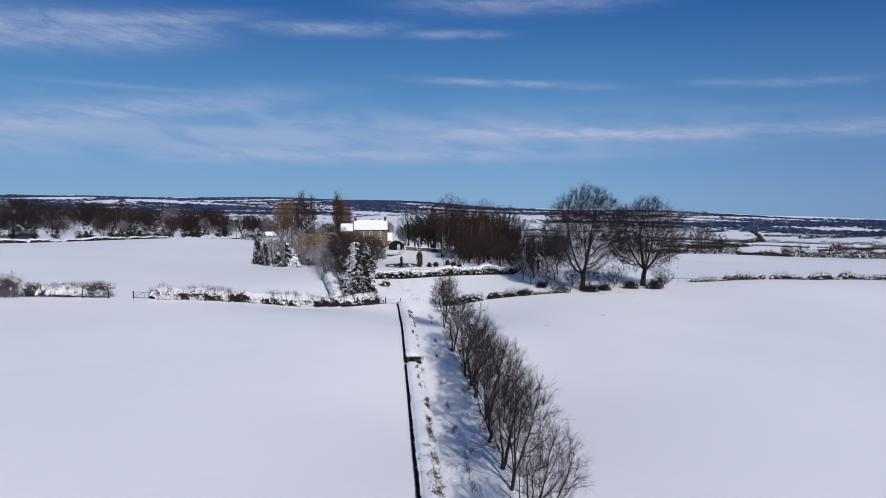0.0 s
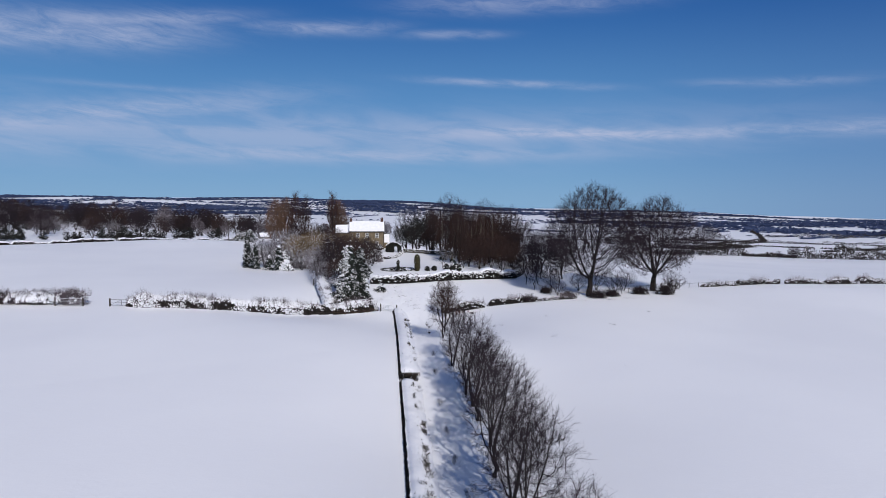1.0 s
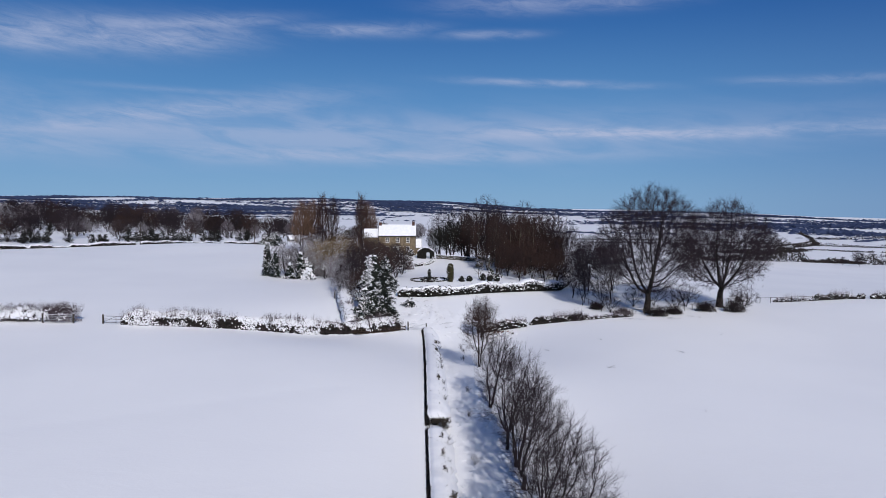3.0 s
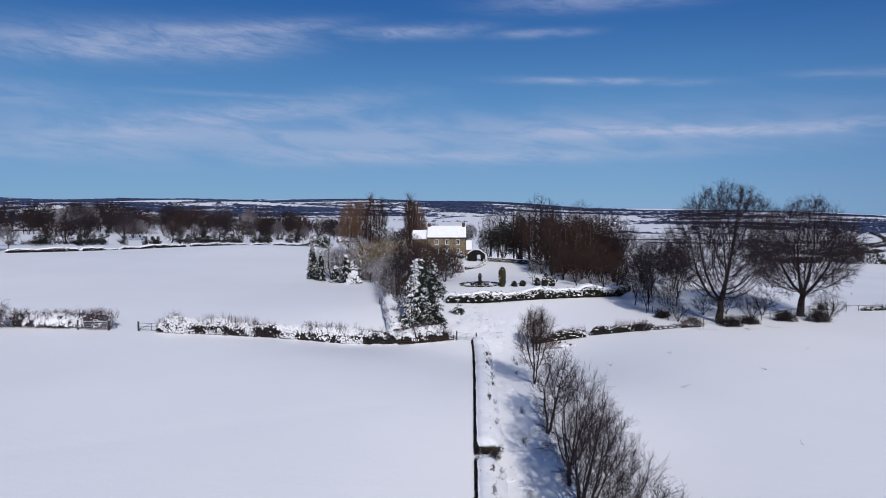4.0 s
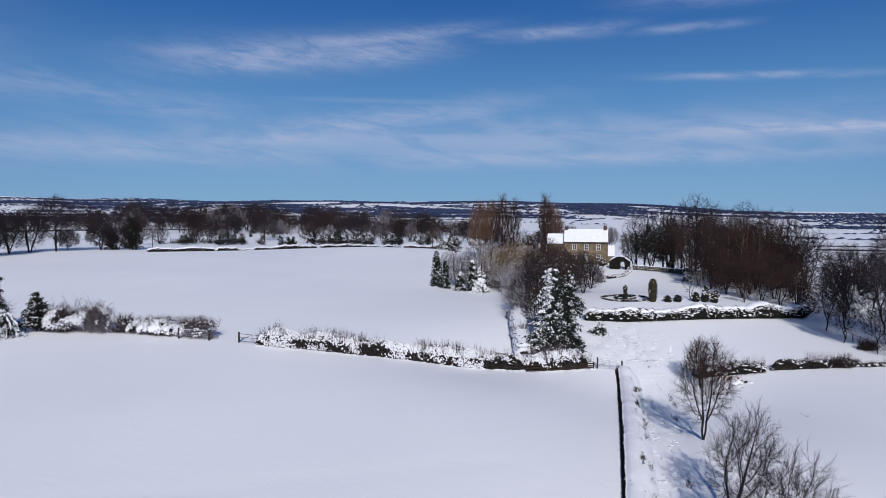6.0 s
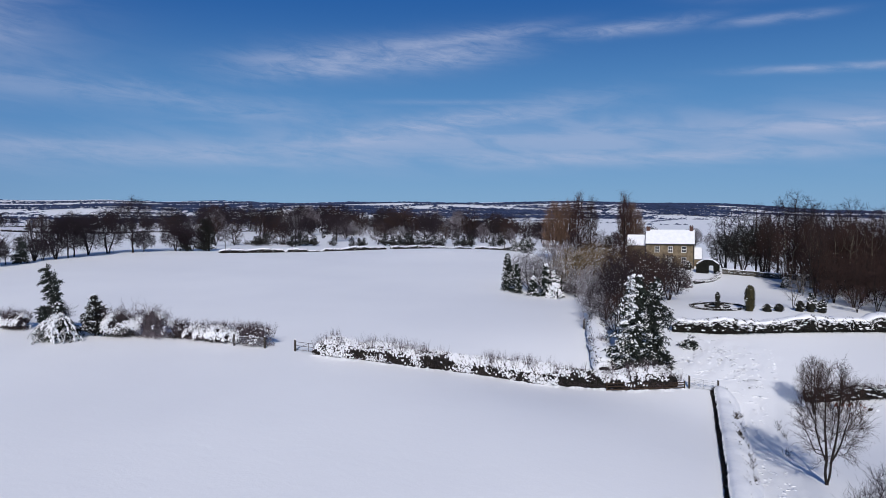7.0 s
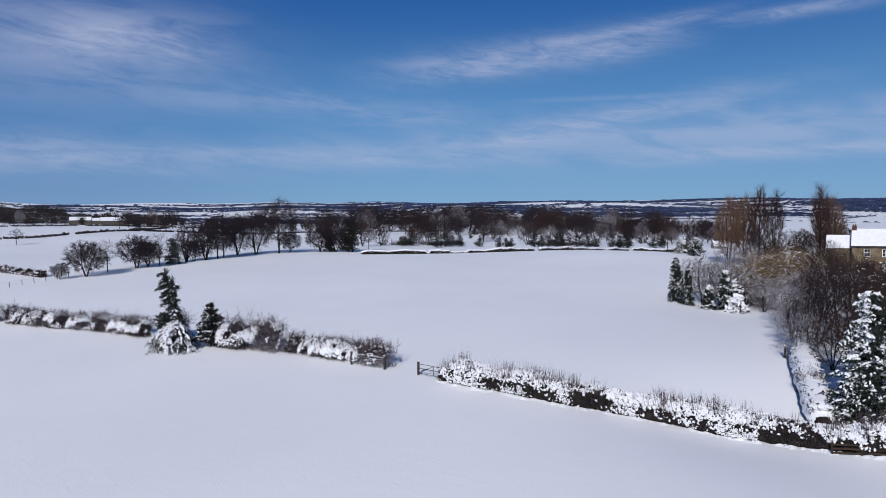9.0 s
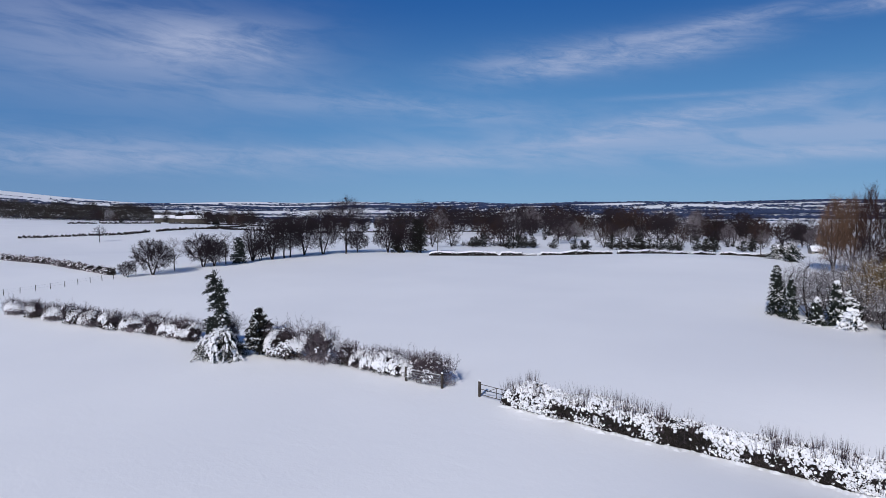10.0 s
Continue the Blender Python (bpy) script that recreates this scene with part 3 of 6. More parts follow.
def feather_meshes(seed, height, lean, low, sprays, away):
    """A ragged two-topped conifer: a bare lower trunk, and short drooping sprays swept mostly to one side."""
    rng = np.random.default_rng(seed)
    body, boughs, cover = Bag(), Bag(), Bag()
    k = np.linspace(0, 1, 10)
    for spread_x, tall, count in ((0.0, 1.0, sprays), (1.0, 0.88, sprays // 2)):
        spine = np.stack([lean[0] * k**1.4 + spread_x * k**0.8, lean[1] * k**1.4 + 0.2 * spread_x * k, height * tall * k - 0.2 * (k == 0)], 1)
        body.tubes(spine[:-1], spine[1:], 0.2 * (1.05 - k[:-1]), 0.2 * (1.05 - k[1:]), 6)
        h = low + (0.985 - low) * (np.arange(count) + rng.random(count)) / count
        start = np.stack([np.interp(h, k, spine[:, q]) for q in range(3)], 1)
        lee = np.arange(count) % 3 == 2
        turn = away if not spread_x else away + 2.6
        az = turn + np.where(lee, np.pi, 0) + rng.normal(size=count) * 0.8
        long = np.where(lee, 0.8, 1.7 if not spread_x else 0.9) * (1.3 - 0.75 * h) * rng.uniform(0.5, 1.2, count)
        n = 7
        f = np.linspace(0.08, 1, n)
        rise = rng.uniform(0.2, 0.7, count)
        pts = start[:, None] + np.stack([np.cos(az)[:, None] * long[:, None] * f, np.sin(az)[:, None] * long[:, None] * f, long[:, None] * (rise[:, None] * f - 0.55 * f**2.2)], 2)
        body.tubes(pts[:, :-1].reshape(-1, 3), pts[:, 1:].reshape(-1, 3), 0.03, 0.015, 3)
        c = np.repeat(pts.reshape(-1, 3), 14, 0)
        c = c + rng.normal(size=c.shape) * (0.17, 0.17, 0.10)
        way = np.repeat(np.repeat(np.stack([np.cos(az), np.sin(az), 0 * az - 0.3], 1), n, 0), 14, 0)
        way = unit(way + rng.normal(size=way.shape) * 0.5)
        boughs.spikes(c, c + way * rng.uniform(0.2, 0.5, len(c))[:, None], 0.05)
        tuft = np.repeat(spine[5:], 60, 0) + rng.normal(size=(300, 3)) * (0.16, 0.16, 0.35)
        boughs.spikes(tuft, tuft + rng.normal(size=(300, 3)) * 0.2 + (0, 0, 0.15), 0.05)
        pick = rng.random(len(c)) < 0.02
        cover.lumps(c[pick] + [0, 0, 0.06], [(0.14, 0.10, 0.06)], rng, False, "ball")
        z = rng.uniform(0.6, height * low * 1.2, 60)
        at = np.stack([np.interp(z / height, k, spine[:, 0]) + rng.normal(size=60) * 0.3, rng.normal(size=60) * 0.3 - 0.15, z], 1)
        s = rng.uniform(0.10, 0.28, 60)
        cover.lumps(at[:26], np.stack([s, s, s * 0.8], 1)[:26], rng, False, "ball")
        boughs.spikes(np.repeat(at, 5, 0), np.repeat(at, 5, 0) + rng.normal(size=(300, 3)) * (0.35, 0.35, 0.3), 0.05)
    return body.mesh("trunk", BARK), boughs.mesh("needle_crown", NEEDLES), cover.mesh("snow", SNOW, True)


def bowed_meshes(seed, reach, height, arcs=90):
    """Branches bowed down to the ground, thick with drooping snow, over a dark inside."""
    rng = np.random.default_rng(seed)
    az = rng.random(arcs) * 2 * np.pi
    out = reach * rng.uniform(0.35, 1.05, arcs)
    top = height * rng.uniform(0.62, 1.0, arcs) * (1 - 0.15 * out / reach)
    k = np.linspace(0.05, 1, 9)
    r = out[:, None] * k[None] ** 0.8
    z = top[:, None] * (1 - k[None] ** 2.1) + rng.uniform(0.1, 0.7, (arcs, 1)) * (1 - 0.4 * k[None])
    swing = az[:, None] + rng.normal(size=(arcs, 1)) * 0.5 * k[None]
    x, y = r * np.cos(swing) + rng.normal(size=(arcs, 1)) * 0.55, r * np.sin(swing) * 0.8 + rng.normal(size=(arcs, 1)) * 0.3
    pts = np.stack([x, y, z.clip(0.1)], 2) + rng.normal(size=(arcs, 9, 3)) * 0.07
    frame_bag, dark, cover = Bag(), Bag(), Bag()
    frame_bag.tubes(pts[:, :-1].reshape(-1, 3), pts[:, 1:].reshape(-1, 3), 0.03, 0.02, 3)
    c = np.repeat(pts.reshape(-1, 3), 3, 0) + rng.normal(size=(arcs * 27, 3)) * 0.16
    s = rng.uniform(0.12, 0.28, len(c))
    dark.lumps(c * (0.93, 0.93, 1.0) - [0, 0, 0.2], np.stack([s * 1.3, s * 0.7, s * 0.5], 1), rng, True, "tetra")
    laden = np.where(rng.random(arcs) < 0.62)[0]
    p = pts[laden].reshape(-1, 3)
    way = np.gradient(pts[laden], axis=1).reshape(-1, 3)
    keep = patchy(p, 1.0, seed) + 0.4 * p[:, 2] / height > -0.25
    p, way = p[keep], unit(way[keep])
    wide = rng.uniform(0.05, 0.15, len(p))
    cover.tubes(p - way * 0.28 + [0, 0, 0.05], p + way * 0.28 + [0, 0, 0.05], wide, wide * rng.uniform(0.3, 1.0, len(p)), 5)
    q = np.repeat(p, 2, 0) + rng.normal(size=(len(p) * 2, 3)) * 0.12
    s = rng.uniform(0.05, 0.13, len(q))
    cover.lumps(q + [0, 0, 0.08], np.stack([s * 1.5, s * 0.9, s * 0.7], 1), rng, True)
    return frame_bag.mesh("twig_frame", BARK), dark.mesh("foliage", NEEDLES), cover.mesh("snow", SNOW)


def bush_meshes(seed, rx, ry, rz, twig, stems=46, snow=0.5, leaf=None, lump=0.17, spikes=0):
    """A tangled rounded bush: stems with side twigs, a darker inside, clumps of snow caught in patches, and fans of young shoots."""
    rng = np.random.default_rng(seed)
    sticks, mass, cover = Bag(), Bag(), Bag()
    n = stems
    base = np.stack([rng.normal(size=n) * rx * 0.35, rng.normal(size=n) * ry * 0.25, np.full(n, -0.1)], 1)
    az, tilt = rng.random(n) * 2 * np.pi, rng.random(n) ** 0.6
    uneven = 1 + 0.22 * np.sin(3 * az + seed) * tilt
    aim = np.stack([np.cos(az) * rx * tilt, np.sin(az) * ry * tilt, rz * (0.35 + 0.65 * np.sqrt(1 - 0.8 * tilt**2))], 1) * (rng.uniform(0.75, 1.1, n) * uneven)[:, None]
    length = np.linalg.norm(aim - base, axis=1)
    pts, rad = shoots(rng, base, aim - base, length, np.full(n, 0.024), 4, 0.09, 0.02)
    wood(sticks, pts, rad, 3)
    start, way, length, radius = offshoots(rng, pts, rad, 7, 0.25, 1.0, (20, 58), 0.42, 0.6, length)
    pts, rad = shoots(rng, start, way, length, np.maximum(radius, 0.010), 1, 0.12, 0.03)
    wood(sticks, pts, rad, 3)
    tips = pts[:, -1]
    start, way, length, radius = offshoots(rng, pts, rad, 6, 0.2, 1.0, (20, 55), 0.55, 0.7, length)
    sticks.spikes(start, start + way * length[:, None], np.maximum(radius, 0.010))
    if spikes:
        fans = max(2, spikes // 26)
        a, q = rng.random(fans) * 2 * np.pi, np.sqrt(rng.random(fans)) * 0.8
        mid = np.stack([np.cos(a) * q * rx, np.sin(a) * q * ry, rz * (0.88 - 0.25 * q)], 1)
        mid = np.repeat(mid, 26, 0)
        lean = rng.normal(size=(len(mid), 2))
        foot = mid + np.concatenate([lean * 0.28, np.zeros((len(mid), 1))], 1)
        top = foot + np.concatenate([lean * 0.22, rng.uniform(0.35, 1.25, (len(mid), 1))], 1)
        sticks.spikes(foot - [0, 0, 0.4], top, 0.018)
    m = int(150 * rx * rz + 60)
    a, q, h = rng.random(m) * 2 * np.pi, np.sqrt(rng.random(m)), rng.random(m) ** 1.3
    r = q * np.sqrt(np.clip(1 - (h * 1.0) ** 2, 0.05, 1)) * 0.86
    c = np.stack([np.cos(a) * r * rx, np.sin(a) * r * ry, 0.08 + h * rz * 0.8], 1)
    s = lump * rng.uniform(0.6, 1.5, m)
    mass.lumps(c, np.stack([s * 1.5, s, s * 0.7], 1), rng, True, "tetra")
    out = []
    if snow:
        k = int(330 * rx * (ry + rz) * (0.4 + snow))
        a, q = rng.random(k) * 2 * np.pi, np.sqrt(rng.random(k))
        rise = rng.uniform(0.82, 1.04, k)
        p = np.stack([np.cos(a) * q * rx, np.sin(a) * q * ry, rz * (0.12 + 0.80 * np.sqrt(np.clip(1 - q**2, 0, 1))) * rise], 1)
        p = np.concatenate([p, tips[rng.random(len(tips)) < 0.35 * snow]])
        keep = patchy(p, 1.5, seed + 5) + 0.9 * (p[:, 2] / rz - 0.5) + 0.45 * rng.normal(size=len(p)) > 0.95 - 1.0 * snow
        p = p[keep]
        s = rng.uniform(0.04, 0.13, len(p)) * (0.8 + 0.35 * snow)
        cover.lumps(p, np.stack([s * 1.6, s, s * 0.7], 1), rng, True)
        if len(p):
            out = [cover.mesh("snow", SNOW)]
    return [sticks.mesh("twig_frame", twig), mass.mesh("twig_mass", leaf or twig), *out]


def along(points, step):
    """Places at even steps on a line of (x, y), and the way there."""
    p = np.asarray(points, float)
    seg = np.linalg.norm(np.diff(p, axis=0), axis=1)
    s = np.concatenate([[0], np.cumsum(seg)])
    t = np.linspace(0, s[-1], max(2, int(s[-1] / step) + 1))
    x, y = np.interp(t, s, p[:, 0]), np.interp(t, s, p[:, 1])
    d = unit(np.stack([np.gradient(x), np.gradient(y)], 1))
    return np.stack([x, y], 1), d, s[-1]


def hedge(name, label, points, width, height, seed, leaf=HEDGE_LEAF, snow=0.5, twigs=0, density=34, lump=0.15, cap=False, gaps=0.0, group="hedges", ragged=0.25):
    """A hedge along a line: an uneven inner body coloured as inside shade, leaf and twig clumps over it, snow lying on
    top, and thin shoots.
    """
    rng = np.random.default_rng(seed)
    line, d, length = along(points, 0.6)
    n = len(line)
    side = np.stack([-d[:, 1], d[:, 0]], 1)
    base = ground(line[:, 0], line[:, 1]) + ground_detail(line[:, 0], line[:, 1])
    slow = np.interp(np.arange(n), np.linspace(0, n, max(4, n // 5)), rng.normal(size=max(4, n // 5)))
    tall = height * (1 + ragged * 0.5 * slow.clip(-1.5, 1.5) + 0.3 * ragged * rng.normal(size=n))
    wide = width * (1 + ragged * 0.3 * np.roll(slow, 3).clip(-1.5, 1.5))
    thin = np.interp(np.arange(n), np.linspace(0, n, max(4, n // 4)), rng.random(max(4, n // 4))) < gaps
    tall = np.where(thin, tall * 0.45, tall)
    ends = np.minimum(1, np.minimum(np.arange(n), np.arange(n)[::-1]) * 0.3 + 0.6)
    tall, wide = tall * ends, wide * ends
    at = (*line[0], base[0])
    ob = thing(name, label, "hedge", at, 0, group)
    move = np.array(at)
    prof = np.array([(-0.30, -0.05), (-0.46, 0.35), (-0.46, 0.75), (-0.22, 0.90), (0.22, 0.90), (0.46, 0.75), (0.46, 0.35), (0.30, -0.05)])
    jit = 1 + 0.18 * rng.normal(size=(n, 8, 2)).clip(-1.5, 1.5)
    core = np.zeros((n, 8, 3))
    off = prof[None, :, 0] * wide[:, None] * 0.86 * jit[..., 0]
    core[..., :2] = line[:, None] + side[:, None] * off[..., None]
    core[..., 2] = base[:, None] + prof[None, :, 1] * tall[:, None] * 0.92 * jit[..., 1]
    core -= move
    k = (np.arange(n - 1)[:, None] * 8 + np.arange(7)[None]).ravel()
    part("inner_body", mesh_of("inner_body", core, [np.stack([k, k + 1, k + 9, k + 8], 1), np.array([np.arange(8)[::-1], np.arange(8) + (n - 1) * 8])], HEDGE_CORE_SHADE), ob)

    def scatter(count, low, high, top):
        f = rng.random(count) * (n - 1.001)
        i = f.astype(int)
        g = (f - i)[:, None]
        mid = line[i] * (1 - g) + line[i + 1] * g
        turn = rng.uniform(low, high, count)
        u, v = np.cos(turn), np.sin(turn)
        w, t = wide[i] * 0.5, tall[i]
        off = np.sign(u) * np.abs(u) ** (0.7 if top else 0.5) * w * rng.uniform(0.8, 1.12, count)
        z = base[i] + t * (0.45 + 0.50 * np.sign(v) * np.abs(v) ** 0.6) + rng.normal(size=count) * 0.04
        return np.concatenate([mid + side[i] * off[:, None], z[:, None]], 1) - move

    m = int(length * (width + 2 * height) * density / 3)
    c = scatter(m, -0.9, np.pi + 0.9, False)
    s = lump * rng.uniform(0.5, 1.5, m)
    leaves = Bag().lumps(c, np.stack([s * 1.5, s * 0.8, s * 0.6], 1), rng, True, "tetra")
    part("foliage", leaves.mesh("foliage", leaf), ob)
    if snow:
        m = int(length * (width + height) * density * snow * 0.75)
        c = np.concatenate([scatter(m * 11 // 20, 0.3, np.pi - 0.3, True), scatter(m * 9 // 20, -0.25, np.pi + 0.25, False)])
        s = lump * rng.uniform(0.35, 1.35, len(c)) ** 1.3
        cover = Bag()
        lying = rng.random(len(c)) < 0.45
        cover.lumps(c[lying] - [0, 0, 0.05], np.stack([s * 2.0, s * 1.25, s * 0.6], 1)[lying], rng, False)
        cover.lumps(c[~lying] - [0, 0, 0.03], np.stack([s * 2.0, s * 1.3, s], 1)[~lying], rng, True, "tetra")
        if cap:
            q = {"drift": np.array([-1.05, -0.55, -0.25, 0.15, 0.40, 0.50]), "mantle": np.array([-0.54, -0.46, -0.2, 0.2, 0.46, 0.54])}.get(cap, np.array([-0.44, -0.36, -0.15, 0.15, 0.36, 0.44]))
            up = {"drift": np.array([-1.05, -0.16, 0.12, 0.18, 0.10, -0.10]), "mantle": np.array([-0.95, -0.25, 0.16, 0.18, -0.2, -0.9])}.get(cap, np.array([-0.10, 0.10, 0.19, 0.20, 0.11, -0.12]))
            roof = np.zeros((n, 6, 3))
            wob = 1 + (0.09 if cap is True else 0.05) * rng.normal(size=(n, 6)).clip(-2, 2)
            roof[..., :2] = line[:, None] + side[:, None] * (q[None] * wide[:, None] * 1.08 * wob)[..., None]
            roof[..., 2] = base[:, None] + tall[:, None] + up[None] * wob - 0.06 + (0.05 * patchy(roof[..., :2].reshape(-1, 2), 1.6, seed + 9).reshape(n, 6))
            k = (np.arange(n - 1)[:, None] * 6 + np.arange(5)[None]).ravel()
            under = roof - [0, 0, 0.16]
            kk = k + n * 6
            rim = np.concatenate([np.stack([np.arange(n - 1) * 6 + e, np.arange(n - 1) * 6 + 6 + e, np.arange(n - 1) * 6 + 6 + e + n * 6, np.arange(n - 1) * 6 + e + n * 6], 1) for e in (0, 5)])
            cover.add(np.concatenate([roof.reshape(-1, 3), under.reshape(-1, 3)]) - move,
                      np.concatenate([np.stack([k, k + 1, k + 7, k + 6], 1), np.stack([kk, kk + 6, kk + 7, kk + 1], 1), rim]))
        part("snow", cover.mesh("snow", SNOW, True), ob, "snow lying on the hedge")
    if twigs:
        m = int(length * twigs)
        foot = scatter(m, 0.9, np.pi - 0.9, True)
        gather = 0.35 + 0.65 * (np.sin(foot[:, 0] * 0.55 + seed) > 0.1)
        top = foot + np.stack([rng.normal(size=m) * 0.13, rng.normal(size=m) * 0.13, rng.uniform(0.45, 1.5, m) * gather], 1)
        part("twig_haze", Bag().spikes(foot - [0, 0, 0.15], top, 0.014).mesh("twig_haze", TWIG_MAUVE), ob, "thin bare shoots above the hedge")
    return ob


def laden_hedge(label, points, width, height, seed, bare=(0.0, 0.5), group="hedges"):
    """A wide field hedge bent under clumps of snow; bare: how much dark leaf shows at its two ends."""
    rng = np.random.default_rng(seed)
    line, d, length = along(points, 0.5)
    n = len(line)
    side = np.stack([-d[:, 1], d[:, 0]], 1)
    base = ground(line[:, 0], line[:, 1]) + ground_detail(line[:, 0], line[:, 1])
    slow = np.interp(np.arange(n), np.linspace(0, n, n // 5), rng.normal(size=n // 5)).clip(-1.5, 1.5)
    ends = np.minimum(1, np.minimum(np.arange(n), np.arange(n)[::-1]) * 0.16 + 0.5)
    tall, wide = height * (1 + 0.10 * slow) * ends, width * (1 + 0.08 * np.roll(slow, 4)) * (0.5 + 0.5 * ends)
    at = np.array((*line[0], base[0]))
    ob = thing("field_hedge", label, "hedge", tuple(at), 0, group)
    prof = np.array([(-0.34, -0.05), (-0.42, 0.35), (-0.40, 0.70), (-0.20, 0.84), (0.20, 0.84), (0.40, 0.70), (0.42, 0.35), (0.34, -0.05)])
    jit = 1 + 0.12 * rng.normal(size=(n, 8, 2)).clip(-1.5, 1.5)
    core = np.zeros((n, 8, 3))
    core[..., :2] = line[:, None] + side[:, None] * (prof[None, :, 0] * wide[:, None] * jit[..., 0])[..., None]
    core[..., 2] = base[:, None] + prof[None, :, 1] * tall[:, None] * jit[..., 1]
    k = (np.arange(n - 1)[:, None] * 8 + np.arange(7)[None]).ravel()
    # Solid filling, its colour standing in for the shade between stems and leaves.
    part("inner_body", mesh_of("inner_body", core - at, [np.stack([k, k + 1, k + 9, k + 8], 1), np.array([np.arange(8)[::-1], np.arange(8) + (n - 1) * 8])], HEDGE_CORE_SHADE), ob)

    def over(count, low, high):
        f = rng.random(count) * (n - 1.001)
        i = f.astype(int)
        mid = line[i] + (line[i + 1] - line[i]) * (f - i)[:, None]
        a = rng.uniform(low, high, count)
        u, v = np.cos(a), np.sin(a)
        off = np.sign(u) * np.abs(u) ** 0.6 * wide[i] * 0.5 * rng.uniform(0.86, 1.06, count)
        rise = (0.44 + 0.50 * np.sign(v) * np.abs(v) ** 0.7) * rng.uniform(0.94, 1.06, count)
        return np.concatenate([mid + side[i] * off[:, None], (base[i] + tall[i] * rise)[:, None]], 1) - at, rise, f / n

    m = int(length * 190)
    c, _, _ = over(m, -0.9, np.pi + 0.9)
    s = rng.uniform(0.06, 0.17, m)
    part("foliage", Bag().lumps(c, np.stack([s * 1.5, s * 0.8, s * 0.7], 1), rng, True, "tetra").mesh("foliage", HEDGE_LEAF), ob)
    m = int(length * 130)
    c, _, _ = over(m, -0.7, np.pi + 0.7)
    way = unit(rng.normal(size=(m, 3)) + (0, 0, 0.5))
    part("twig_frame", Bag().spikes(c, c + way * rng.uniform(0.2, 0.5, m)[:, None], 0.018).mesh("twig_frame", SHOOT), ob)
    m = int(length * 440)
    c, rise, f = over(m, -0.85, np.pi + 0.85)
    open_share = bare[0] + (bare[1] - bare[0]) * f
    keep = (rise - 0.52) * (0.7 + 1.4 * f) + 0.75 * patchy(c, 1.3, seed + 2) + 0.4 * rng.normal(size=m) > open_share
    c, rise = c[keep], rise[keep]
    s = rng.uniform(0.055, 0.165, len(c)) * (0.75 + 0.35 * rise)
    cover = Bag().lumps(c, np.stack([s * 1.6, s * 1.0, s * 0.7], 1), rng, True)
    q = int(length * 5)
    i = rng.integers(0, n, q)
    p = line[i] + side[i] * (rng.choice([-1, 1], q) * wide[i] * rng.uniform(0.36, 0.56, q))[:, None] + d[i] * rng.normal(size=(q, 1)) * 0.3
    zz = ground(p[:, 0], p[:, 1]) + ground_detail(p[:, 0], p[:, 1])
    w = rng.uniform(0.15, 0.45, q)
    cover.lumps(np.concatenate([p, zz[:, None]], 1) - at, np.stack([w * 1.5, w, w * 0.4], 1), rng, False)
    part("snow", cover.mesh("snow", SNOW), ob, "rounded clumps of snow on the hedge")
    fans = int(length * 3.6)
    c, _, f = over(fans, 0.35, np.pi - 0.35)
    c = c[np.sin(f * 23 + 1.0) + rng.normal(size=fans) * 0.8 > -0.2]
    c = np.repeat(c, 16, 0)
    lean = rng.normal(size=(len(c), 2))
    foot = c + np.concatenate([lean * 0.22, np.full((len(c), 1), -0.25)], 1)
    top = foot + np.concatenate([lean * 0.20, rng.uniform(0.8, 1.75, (len(c), 1))], 1)
    part("twig_haze", Bag().spikes(foot, top, 0.019).mesh("twig_haze", SHOOT), ob, "thin bare shoots above the hedge")
    return ob


# ---------------------------------------------------------------- along the lane
hedge("lane_hedge", "low clipped lane hedge under a thick cap of snow", [(0.95, 16), (0.85, 27), (0.35, 38), (-0.15, 50), (-0.75, 62), (-1.05, 67.4)], 1.5, 0.98, 11,
      snow=0.12, cap="drift", ragged=0.06, lump=0.10, density=62)
hedge("lane_hedge", "low clipped lane hedge under a thick cap of snow", [(-1.15, 69.2), (-1.75, 82), (-2.4, 95), (-3.1, 108), (-3.6, 113.2)], 1.5, 0.98, 12, snow=0.12, cap="drift", ragged=0.06, lump=0.10, density=52)


def shaded_skirt(points, seed):
    """Dark leaf and stems low on the shaded side of the lane hedge."""
    rng = np.random.default_rng(seed)
    line, d, length = along(points, 0.3)
    m = int(length * 420)
    i = rng.integers(0, len(line), m)
    side = np.stack([-d[i, 1], d[i, 0]], 1)
    q = rng.random(m)
    p = line[i] + side * (0.60 + 0.46 * q + rng.normal(size=m) * 0.03)[:, None] + d[i] * rng.normal(size=(m, 1)) * 0.2
    z = ground(p[:, 0], p[:, 1]) + ground_detail(p[:, 0], p[:, 1]) + rng.uniform(0, 0.75, m) * (1 - 0.85 * q)
    at = (*line[0], z_at(*line[0]))
    s = rng.uniform(0.04, 0.10, m)
    ob = thing("hedge_skirt", "dark leafy foot of the lane hedge in shade", "hedge", at, 0, "hedges")
    part("foliage", Bag().lumps(np.concatenate([p, z[:, None]], 1) - np.array(at), np.stack([s * 1.5, s, s * 0.8], 1), rng, True, "tetra").mesh("foliage", HEDGE_LEAF), ob)


shaded_skirt([(0.95, 16), (0.85, 27), (0.35, 38), (-0.15, 50), (-0.75, 62), (-1.05, 67.6)], 13)
shaded_skirt([(-1.15, 69.0), (-1.75, 82), (-2.4, 95), (-3.1, 108), (-3.6, 113.2)], 14)


